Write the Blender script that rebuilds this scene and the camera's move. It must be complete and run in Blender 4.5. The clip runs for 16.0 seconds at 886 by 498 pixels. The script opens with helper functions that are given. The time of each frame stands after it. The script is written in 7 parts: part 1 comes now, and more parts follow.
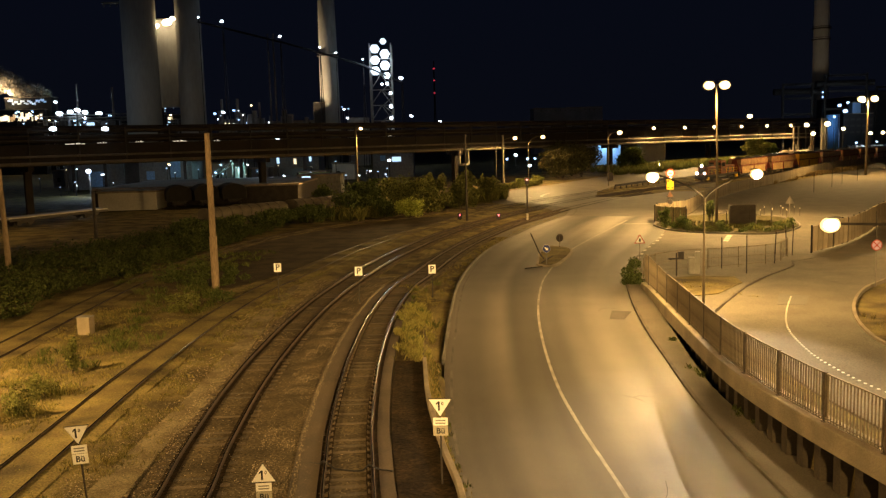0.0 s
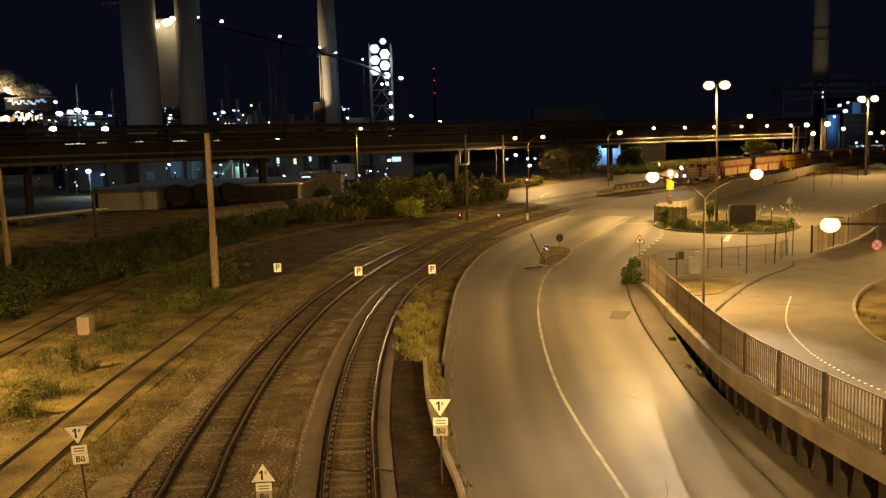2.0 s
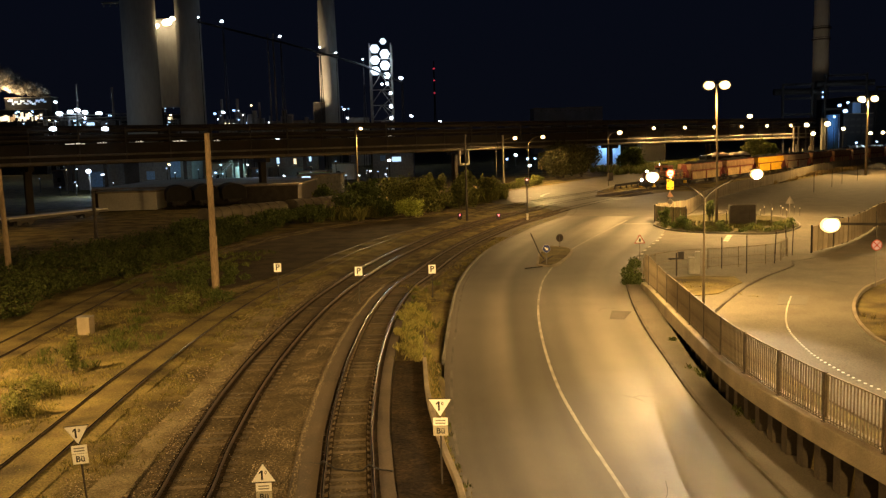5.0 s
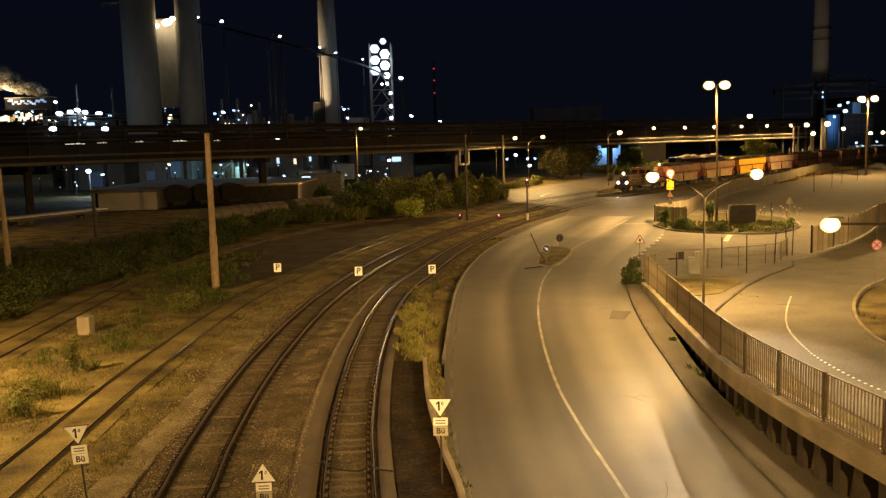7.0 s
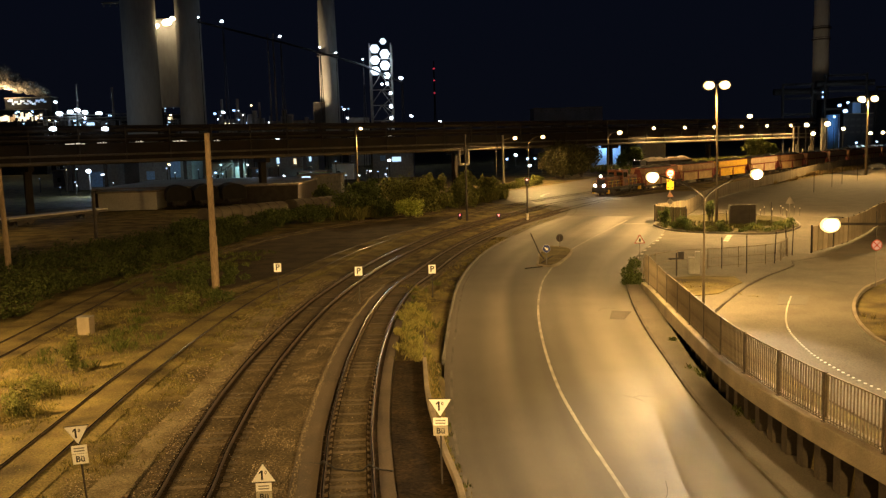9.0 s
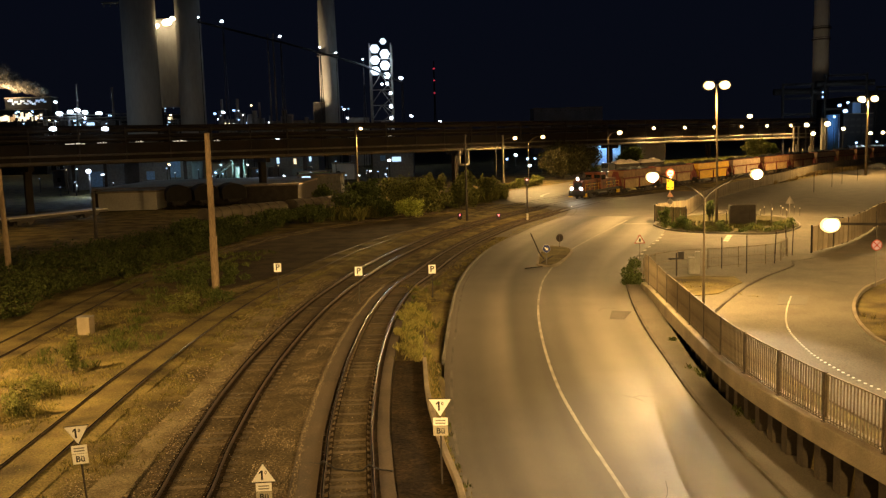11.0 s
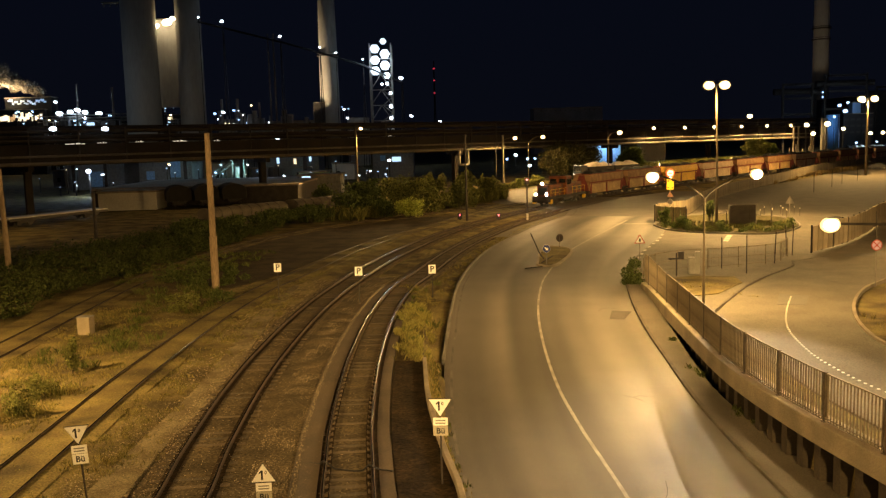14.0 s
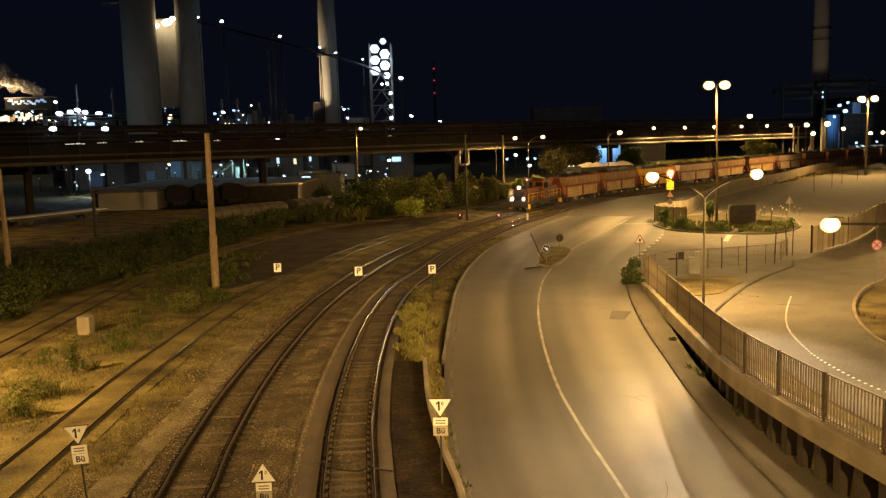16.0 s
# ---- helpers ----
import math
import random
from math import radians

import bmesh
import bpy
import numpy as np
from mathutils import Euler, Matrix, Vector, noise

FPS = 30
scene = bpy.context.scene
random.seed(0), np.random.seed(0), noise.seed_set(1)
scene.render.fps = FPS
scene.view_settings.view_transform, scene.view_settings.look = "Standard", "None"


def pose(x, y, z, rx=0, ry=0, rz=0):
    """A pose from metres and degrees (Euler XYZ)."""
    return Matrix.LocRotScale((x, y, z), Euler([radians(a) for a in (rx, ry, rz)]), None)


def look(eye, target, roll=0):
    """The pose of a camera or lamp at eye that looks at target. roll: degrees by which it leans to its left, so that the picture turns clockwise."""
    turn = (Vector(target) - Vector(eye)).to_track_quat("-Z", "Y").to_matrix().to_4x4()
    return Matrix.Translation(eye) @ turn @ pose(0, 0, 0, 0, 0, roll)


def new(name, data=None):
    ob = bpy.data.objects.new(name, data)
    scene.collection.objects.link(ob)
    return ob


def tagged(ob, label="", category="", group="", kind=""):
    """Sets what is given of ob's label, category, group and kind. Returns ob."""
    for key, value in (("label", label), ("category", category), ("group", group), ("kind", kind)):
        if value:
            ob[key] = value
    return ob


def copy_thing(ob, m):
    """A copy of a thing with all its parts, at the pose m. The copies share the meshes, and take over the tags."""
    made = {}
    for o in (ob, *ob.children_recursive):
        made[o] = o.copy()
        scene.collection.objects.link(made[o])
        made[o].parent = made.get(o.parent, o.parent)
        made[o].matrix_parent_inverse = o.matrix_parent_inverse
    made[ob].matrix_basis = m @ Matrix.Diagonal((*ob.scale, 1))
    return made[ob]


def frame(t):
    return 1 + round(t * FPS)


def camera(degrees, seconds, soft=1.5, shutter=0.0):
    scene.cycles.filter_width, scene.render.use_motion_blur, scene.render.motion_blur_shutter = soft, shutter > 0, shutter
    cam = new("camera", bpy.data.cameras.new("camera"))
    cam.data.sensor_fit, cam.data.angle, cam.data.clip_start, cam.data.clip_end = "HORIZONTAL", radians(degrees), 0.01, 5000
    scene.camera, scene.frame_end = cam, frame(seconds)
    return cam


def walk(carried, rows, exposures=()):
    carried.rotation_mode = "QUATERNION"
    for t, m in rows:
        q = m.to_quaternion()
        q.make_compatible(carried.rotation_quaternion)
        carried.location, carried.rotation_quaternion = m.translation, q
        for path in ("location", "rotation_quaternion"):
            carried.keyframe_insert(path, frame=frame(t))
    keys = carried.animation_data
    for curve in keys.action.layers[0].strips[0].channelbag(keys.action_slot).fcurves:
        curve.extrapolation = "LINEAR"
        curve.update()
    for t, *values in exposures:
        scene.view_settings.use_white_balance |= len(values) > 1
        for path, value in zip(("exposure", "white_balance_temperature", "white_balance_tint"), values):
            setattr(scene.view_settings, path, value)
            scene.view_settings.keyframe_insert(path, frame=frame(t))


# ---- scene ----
cam = camera(53.36, 16.0, soft=1.3)
EYE = (0.0, 0.0, 10.0)
VIEW = look(EYE, (0.0, 99.265, 10.0 - 12.1006), -1.6)
walk(cam, [(0.0, VIEW), (16.0, VIEW)])

# ---- night sky and exposure ----
world = bpy.data.worlds.new("night_sky")
scene.world = world
world.use_nodes = True
wn, wl = world.node_tree.nodes, world.node_tree.links
sky_bg = wn["Background"]
sky_tc = wn.new("ShaderNodeTexCoord")
sky_sep = wn.new("ShaderNodeSeparateXYZ")
sky_ramp = wn.new("ShaderNodeValToRGB")
wl.new(sky_tc.outputs["Generated"], sky_sep.inputs[0])
wl.new(sky_sep.outputs["Z"], sky_ramp.inputs[0])
wl.new(sky_ramp.outputs[0], sky_bg.inputs["Color"])
sky_ramp.color_ramp.elements[0].color = (0.0005, 0.00062, 0.0012, 1)
sky_ramp.color_ramp.elements[1].color = (0.00036, 0.0006, 0.0017, 1)
sky_ramp.color_ramp.elements[1].position = 0.4
sky_bg.inputs["Strength"].default_value = 1.0
scene.view_settings.exposure = 2.3

SODIUM = (1.0, 0.60, 0.20)
WARM = (1.0, 0.72, 0.40)
COOL = (0.62, 0.80, 1.0)


def smooth(t):
    t = min(1.0, max(0.0, t))
    return t * t * (3 - 2 * t)


def lamp(name, at_, to, watts, color=SODIUM, angle=172, radius=0.25, blend=0.12):
    """A spot lamp, mostly inside a luminaire that the place has."""
    d = bpy.data.lights.new(name, "SPOT")
    d.energy, d.color, d.spot_size, d.spot_blend, d.shadow_soft_size = watts, color, radians(angle), blend, radius
    ob = new(name, d)
    ob.matrix_world = look(at_, to)
    return ob


def bulb(name, at_, watts, color=COOL, radius=0.3):
    d = bpy.data.lights.new(name, "POINT")
    d.energy, d.color, d.shadow_soft_size = watts, color, radius
    ob = new(name, d)
    ob.location = at_
    return ob


# ---- materials ----
MATS = {}


def mat(name, color, color2=None, rough=0.8, metal=0.0, scale=4.0, fine=40.0, bump=0.2, mix=1.0, per=0.0, spec=0.5, stretch=(1, 1, 1)):
    """Two-scale procedural surface: large stains between two colours, fine grain and relief."""
    if name in MATS:
        return MATS[name]
    m = bpy.data.materials.new(name)
    m.use_nodes = True
    n, l = m.node_tree.nodes, m.node_tree.links
    b = n["Principled BSDF"]
    b.inputs["Roughness"].default_value, b.inputs["Metallic"].default_value = rough, metal
    b.inputs["Specular IOR Level"].default_value = spec
    color2 = color2 or tuple(c * 0.72 for c in color)
    tc, mp = n.new("ShaderNodeTexCoord"), n.new("ShaderNodeMapping")
    mp.inputs["Scale"].default_value = stretch
    l.new(tc.outputs["Object"], mp.inputs[0])
    big, small = n.new("ShaderNodeTexNoise"), n.new("ShaderNodeTexNoise")
    big.inputs["Scale"].default_value, big.inputs["Detail"].default_value = scale, 6
    small.inputs["Scale"].default_value, small.inputs["Detail"].default_value = fine, 3
    l.new(mp.outputs[0], big.inputs[0]), l.new(mp.outputs[0], small.inputs[0])
    ramp = n.new("ShaderNodeValToRGB")
    ramp.color_ramp.elements[0].position, ramp.color_ramp.elements[1].position = 0.35, 0.66
    ramp.color_ramp.elements[0].color, ramp.color_ramp.elements[1].color = (*color2, 1), (*color, 1)
    l.new(big.outputs["Fac"], ramp.inputs[0])
    grain = n.new("ShaderNodeMapRange")
    grain.inputs["From Min"].default_value, grain.inputs["From Max"].default_value = 0.25, 0.75
    grain.inputs["To Min"].default_value, grain.inputs["To Max"].default_value = 1 - 0.35 * mix, 1 + 0.35 * mix
    l.new(small.outputs["Fac"], grain.inputs[0])
    mul = n.new("ShaderNodeVectorMath")
    mul.operation = "MULTIPLY"
    l.new(ramp.outputs[0], mul.inputs[0]), l.new(grain.outputs[0], mul.inputs[1])
    last = mul.outputs[0]
    if per:
        oi, mr, m2 = n.new("ShaderNodeObjectInfo"), n.new("ShaderNodeMapRange"), n.new("ShaderNodeVectorMath")
        mr.inputs["To Min"].default_value, mr.inputs["To Max"].default_value = 1 - per, 1 + per
        m2.operation = "MULTIPLY"
        l.new(oi.outputs["Random"], mr.inputs[0]), l.new(last, m2.inputs[0]), l.new(mr.outputs[0], m2.inputs[1])
        last = m2.outputs[0]
    l.new(last, b.inputs["Base Color"])
    if bump:
        bp = n.new("ShaderNodeBump")
        bp.inputs["Strength"].default_value, bp.inputs["Distance"].default_value = bump, 0.03
        l.new(small.outputs["Fac"], bp.inputs["Height"]), l.new(bp.outputs[0], b.inputs["Normal"])
    MATS[name] = m
    return m


def lane_wear(m, depth=0.62):
    """Lengthwise wheel tracks and seams, by the lane coordinates of a road sheet."""
    n, l = m.node_tree.nodes, m.node_tree.links
    b = n["Principled BSDF"]
    old = b.inputs["Base Color"].links[0].from_socket
    u, mp, ns = n.new("ShaderNodeUVMap"), n.new("ShaderNodeMapping"), n.new("ShaderNodeTexNoise")
    u.uv_map = "lane"
    mp.inputs["Scale"].default_value = (0.42, 0.012, 1)
    ns.inputs["Scale"].default_value, ns.inputs["Detail"].default_value = 1.0, 1.5
    mr, mul = n.new("ShaderNodeMapRange"), n.new("ShaderNodeVectorMath")
    mr.inputs["From Min"].default_value, mr.inputs["From Max"].default_value = 0.32, 0.68
    mr.inputs["To Min"].default_value, mr.inputs["To Max"].default_value = 1 - depth, 1 + depth
    mul.operation = "MULTIPLY"
    l.new(u.outputs[0], mp.inputs[0]), l.new(mp.outputs[0], ns.inputs[0]), l.new(ns.outputs["Fac"], mr.inputs[0])
    l.new(old, mul.inputs[0]), l.new(mr.outputs[0], mul.inputs[1]), l.new(mul.outputs[0], b.inputs["Base Color"])
    rr = n.new("ShaderNodeMapRange")
    rr.inputs["From Min"].default_value, rr.inputs["From Max"].default_value = 0.3, 0.7
    rr.inputs["To Min"].default_value, rr.inputs["To Max"].default_value = 0.60, 0.48
    l.new(ns.outputs["Fac"], rr.inputs[0]), l.new(rr.outputs[0], b.inputs["Roughness"])
    return m


def island(name, color, spread=0.5, rough=0.8, color2=None, through_light=0.4):
    """Leaves, blades and stones: each loose piece has its own shade."""
    if name in MATS:
        return MATS[name]
    m = bpy.data.materials.new(name)
    m.use_nodes = True
    n, l = m.node_tree.nodes, m.node_tree.links
    b = n["Principled BSDF"]
    b.inputs["Roughness"].default_value = rough
    b.inputs["Specular IOR Level"].default_value = 0.2
    g = n.new("ShaderNodeNewGeometry")
    r = n.new("ShaderNodeValToRGB")
    r.color_ramp.elements[0].color = (*[c * (1 - spread) for c in (color2 or color)], 1)
    r.color_ramp.elements[1].color = (*[c * (1 + spread) for c in color], 1)
    l.new(g.outputs["Random Per Island"], r.inputs[0])
    l.new(r.outputs[0], b.inputs["Base Color"])
    tr, mx, out = n.new("ShaderNodeBsdfTranslucent"), n.new("ShaderNodeMixShader"), n["Material Output"]
    mx.inputs[0].default_value = through_light
    l.new(r.outputs[0], tr.inputs["Color"]), l.new(b.outputs[0], mx.inputs[1]), l.new(tr.outputs[0], mx.inputs[2])
    l.new(mx.outputs[0], out.inputs["Surface"])
    MATS[name] = m
    return m


def glow(name, color, strength):
    if name in MATS:
        return MATS[name]
    m = bpy.data.materials.new(name)
    m.use_nodes = True
    b = m.node_tree.nodes["Principled BSDF"]
    b.inputs["Base Color"].default_value = (0.8, 0.8, 0.8, 1)
    b.inputs["Emission Color"].default_value = (*color, 1)
    b.inputs["Emission Strength"].default_value = strength
    MATS[name] = m
    return m


M_ASPHALT = mat("asphalt", (0.125, 0.112, 0.092), (0.09, 0.08, 0.065), rough=0.62, scale=0.3, fine=30, bump=0.15, spec=0.3)
M_ROAD = lane_wear(mat("road_asphalt", (0.130, 0.117, 0.096), (0.108, 0.097, 0.079), rough=0.42, scale=0.35, fine=38, bump=0.18, mix=1.2, spec=0.4))
M_ASPHALT_OLD = mat("asphalt_old", (0.135, 0.118, 0.088), (0.102, 0.089, 0.066), rough=0.85, scale=0.45, fine=14, bump=0.25, mix=1.3, spec=0.2)
M_GROUND = mat("earth", (0.190, 0.152, 0.056), (0.060, 0.046, 0.021), rough=0.95, scale=0.42, fine=14, bump=0.8, mix=1.5, spec=0.12)
M_BALLAST = mat("ballast", (0.088, 0.066, 0.034), (0.048, 0.036, 0.018), rough=0.95, scale=0.9, fine=11, bump=1.0, mix=2.2, spec=0.15)
# Darkest bed colour: paints the low wall's shade, and lines the rail feet.
M_DARK_BED = mat("cinder", (0.034, 0.022, 0.010), (0.014, 0.009, 0.004), rough=0.95, scale=1.0, fine=9, bump=1.0, mix=2.2, spec=0.08)
M_CONCRETE = mat("concrete", (0.27, 0.222, 0.15), (0.165, 0.135, 0.09), rough=0.85, scale=0.7, fine=30, bump=0.2)
M_CONCRETE_DARK = mat("concrete_dark", (0.2, 0.185, 0.16), (0.12, 0.11, 0.095), rough=0.88, scale=0.6, fine=25, bump=0.25)
M_PAVING = mat("paving", (0.115, 0.097, 0.07), (0.078, 0.065, 0.046), rough=0.85, scale=0.5, fine=20, bump=0.3)
M_RAIL = mat("rail_steel", (0.07, 0.042, 0.025), (0.04, 0.025, 0.016), rough=0.7, metal=0.4, scale=2, fine=30, bump=0.2)
M_RAILHEAD = mat("rail_head", (0.16, 0.128, 0.088), (0.08, 0.062, 0.04), rough=0.2, metal=0.9, scale=2, fine=40, bump=0.05)
M_SLEEPER = mat("sleeper_wood", (0.098, 0.072, 0.039), (0.060, 0.044, 0.024), rough=0.9, scale=3, fine=25, bump=0.7, per=0.35)
M_STEEL = mat("galvanised_steel", (0.26, 0.24, 0.21), (0.17, 0.155, 0.135), rough=0.6, metal=0.4, scale=2, fine=20, bump=0.1)
M_RUST = mat("rusted_steel", (0.16, 0.075, 0.04), (0.08, 0.045, 0.03), rough=0.85, metal=0.2, scale=1.0, fine=18, bump=0.4)
M_BRIDGE = mat("bridge_steel", (0.022, 0.015, 0.011), (0.012, 0.009, 0.007), rough=0.85, metal=0.1, scale=0.4, fine=6, bump=0.2)
M_BRIDGEPIPE = mat("lagged_pipe", (0.13, 0.112, 0.088), (0.08, 0.07, 0.055), rough=0.7, metal=0.1, scale=0.5, fine=6, bump=0.1)
M_MAST = mat("mast_steel", (0.12, 0.095, 0.06), (0.075, 0.06, 0.04), rough=0.65, metal=0.3, scale=1.5, fine=15, bump=0.1)
M_DARKSTEEL = mat("dark_steel", (0.055, 0.045, 0.038), (0.03, 0.026, 0.023), rough=0.7, metal=0.3, scale=1.0, fine=15, bump=0.25)
M_FENCE = mat("fence_steel", (0.19, 0.152, 0.095), (0.115, 0.09, 0.055), rough=0.8, metal=0.0, scale=3, fine=30, bump=0.15)
M_POST = mat("post_steel", (0.085, 0.066, 0.04), (0.05, 0.038, 0.024), rough=0.8, scale=3, fine=30, bump=0.15)
M_LINE_FAINT = mat("faint_marking", (0.20, 0.185, 0.155), (0.11, 0.10, 0.085), rough=0.75, scale=1.2, fine=25, bump=0.1)
# Steel colour lowered to hold the capping beam's shade on the piles.
M_PILE = mat("sheet_pile_steel", (0.05, 0.037, 0.022), (0.026, 0.019, 0.011), rough=0.85, scale=1.2, fine=12, bump=0.3)
M_LINE = mat("road_marking", (0.42, 0.39, 0.33), (0.22, 0.205, 0.175), rough=0.7, scale=1.6, fine=25, bump=0.1)
M_SIGN = mat("sign_white", (0.88, 0.87, 0.82), (0.82, 0.81, 0.75), rough=0.5, scale=3, fine=30, bump=0.02, mix=0.2)
M_BLACK = mat("black_paint", (0.018, 0.018, 0.018), (0.012, 0.012, 0.012), rough=0.5, scale=3, fine=30, bump=0.02)
M_RED = mat("red_paint", (0.45, 0.05, 0.03), (0.34, 0.04, 0.025), rough=0.55, scale=3, fine=30, bump=0.02)
M_BLUE = mat("blue_paint", (0.018, 0.035, 0.20), (0.015, 0.03, 0.17), rough=0.5, scale=3, fine=30, bump=0.02)
M_YELLOW = mat("yellow_paint", (0.80, 0.50, 0.02), (0.66, 0.40, 0.02), rough=0.5, scale=2, fine=25, bump=0.03)
M_WOODPOLE = mat("pole_concrete", (0.26, 0.19, 0.12), (0.16, 0.115, 0.07), rough=0.85, scale=1.2, fine=14, bump=0.3, stretch=(1, 1, 0.2))
M_LEAF = island("leaf_green", (0.085, 0.105, 0.03), 0.6, color2=(0.05, 0.075, 0.018))
# Paler leaf copy; on the far bushes it also makes up missing lamplight.
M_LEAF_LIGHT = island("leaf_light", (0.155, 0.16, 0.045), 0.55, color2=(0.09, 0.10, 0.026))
M_LEAF_TREE = island("leaf_tree", (0.062, 0.058, 0.022), 0.7, color2=(0.03, 0.03, 0.011), through_light=0.25)
M_GRASS = island("dry_grass", (0.225, 0.185, 0.062), 0.45, color2=(0.13, 0.115, 0.036))
M_GRASS_GREEN = island("green_grass", (0.10, 0.115, 0.03), 0.6, color2=(0.06, 0.075, 0.02))
M_STONE = island("gravel_stone", (0.235, 0.19, 0.12), 0.65, through_light=0.0)
M_BARK = mat("bark", (0.09, 0.065, 0.04), rough=0.95, scale=3, fine=15, bump=0.8)
G_SODIUM = glow("lamp_sodium", (1.0, 0.80, 0.45), 6)
G_GLARE = glow("lamp_glare", (1.0, 0.58, 0.16), 0.42)
G_SODIUM_FAR = glow("lamp_sodium_far", (1.0, 0.70, 0.34), 3)
G_WHITE = glow("lamp_white", (0.74, 0.87, 1.0), 1.6)
G_BLUE = glow("lamp_bluewhite", (0.32, 0.56, 1.0), 0.8)
G_RED = glow("lamp_red", (1.0, 0.06, 0.14), 1.4)

# ---- mesh helpers ----


def mesh_of(name, bm, material):
    me = bpy.data.meshes.new(name)
    bm.to_mesh(me)
    bm.free()
    for m in material if isinstance(material, (list, tuple)) else [material]:
        me.materials.append(m)
    return me


def part(name, bm, material, parent=None, label=""):
    ob = new(name, mesh_of(name, bm, material))
    if parent is not None:
        ob.parent = parent
    return tagged(ob, label)


def thing(name, m, label, category, group="", kind=""):
    ob = new(name)
    ob.matrix_basis = m
    ob.empty_display_size = 0.2
    return tagged(ob, label, category, group, kind)


def raw(name, verts, faces, material, parent=None, smooth_=False):
    me = bpy.data.meshes.new(name)
    me.from_pydata([tuple(v) for v in verts], [], faces)
    for m in material if isinstance(material, (list, tuple)) else [material]:
        me.materials.append(m)
    if smooth_:
        me.polygons.foreach_set("use_smooth", [True] * len(me.polygons))
    ob = new(name, me)
    if parent is not None:
        ob.parent = parent
    return ob


def box(bm, x0, x1, y0, y1, z0, z1, bevel=0.0):
    r = bmesh.ops.create_cube(bm, size=1.0, matrix=Matrix.Translation(((x0 + x1) / 2, (y0 + y1) / 2, (z0 + z1) / 2)) @ Matrix.Diagonal((x1 - x0, y1 - y0, z1 - z0, 1)))
    if bevel:
        es = list({e for v in r["verts"] for e in v.link_edges})
        bmesh.ops.bevel(bm, geom=es, offset=bevel, segments=2, affect="EDGES", profile=0.5)
    return bm


def boxes(*dims, bevel=0.0):
    bm = bmesh.new()
    for d in dims:
        box(bm, *d, bevel=bevel)
    return bm


def tube(bm, a, b, r0, r1=None, seg=10, caps=True):
    a, b = Vector(a), Vector(b)
    d = b - a
    m = Matrix.Translation((a + b) / 2) @ d.to_track_quat("Z", "Y").to_matrix().to_4x4()
    bmesh.ops.create_cone(bm, cap_ends=caps, segments=seg, radius1=r0, radius2=r0 if r1 is None else r1, depth=d.length, matrix=m)
    return bm


def tubes(*rows, seg=10):
    bm = bmesh.new()
    for a, b, *r in rows:
        tube(bm, a, b, *r, seg=seg)
    return bm


def swept(points, r, seg=8):
    """A pipe along a polyline."""
    bm = bmesh.new()
    for a, b in zip(points, points[1:]):
        tube(bm, a, b, r, seg=seg)
    for p in points[1:-1]:
        bmesh.ops.create_icosphere(bm, subdivisions=1, radius=r * 1.02, matrix=Matrix.Translation(p))
    return bm


def ball(bm, c, r, sx=1, sy=1, sz=1, sub=2):
    bmesh.ops.create_icosphere(bm, subdivisions=sub, radius=r, matrix=Matrix.Translation(c) @ Matrix.Diagonal((sx, sy, sz, 1)))
    return bm


def along(points, step):
    """Evenly spaced points of a smooth curve through the given plan points."""
    p = np.array(points, float)
    s = np.concatenate([[0], np.cumsum(np.hypot(*(np.diff(p[:, :2], axis=0).T)))])
    n = max(2, int(round(s[-1] / step)) + 1)
    u = np.linspace(0, s[-1], n)
    k = len(s)
    m = np.zeros_like(p)
    for i in range(k):
        a, b = max(0, i - 1), min(k - 1, i + 1)
        m[i] = (p[b] - p[a]) / (s[b] - s[a])
    out = []
    for x in u:
        i = min(k - 2, max(0, int(np.searchsorted(s, x, side="right")) - 1))
        h = s[i + 1] - s[i]
        t = (x - s[i]) / h
        out.append((2 * t**3 - 3 * t**2 + 1) * p[i] + (t**3 - 2 * t**2 + t) * h * m[i] + (-2 * t**3 + 3 * t**2) * p[i + 1] + (t**3 - t**2) * h * m[i + 1])
    return np.array(out)


def normals(p):
    d = np.gradient(p[:, :2], axis=0)
    d /= np.linalg.norm(d, axis=1)[:, None]
    return np.stack([d[:, 1], -d[:, 0]], 1)  # to the right of the way


def profile_along(name, p, prof, z, material, parent=None, closed=False, smooth_=False):
    """Sweeps a cross-section (offset to the right, height) along a plan curve; z: ground height by plan place."""
    n = normals(p)
    k = len(prof)
    verts, faces = [], []
    for (x, y), (nx, ny) in zip(p[:, :2], n):
        z0 = z(x, y)
        verts += [(x + nx * o, y + ny * o, z0 + h) for o, h in prof]
    for i in range(len(p) - 1):
        for j in range(k if closed else k - 1):
            a, b = i * k + j, i * k + (j + 1) % k
            faces.append((a, a + k, b + k, b))
    if closed:
        faces += [tuple(range(k)), tuple(range((len(p) - 1) * k + k - 1, (len(p) - 1) * k - 1, -1))]
    return raw(name, verts, faces, material, parent, smooth_)


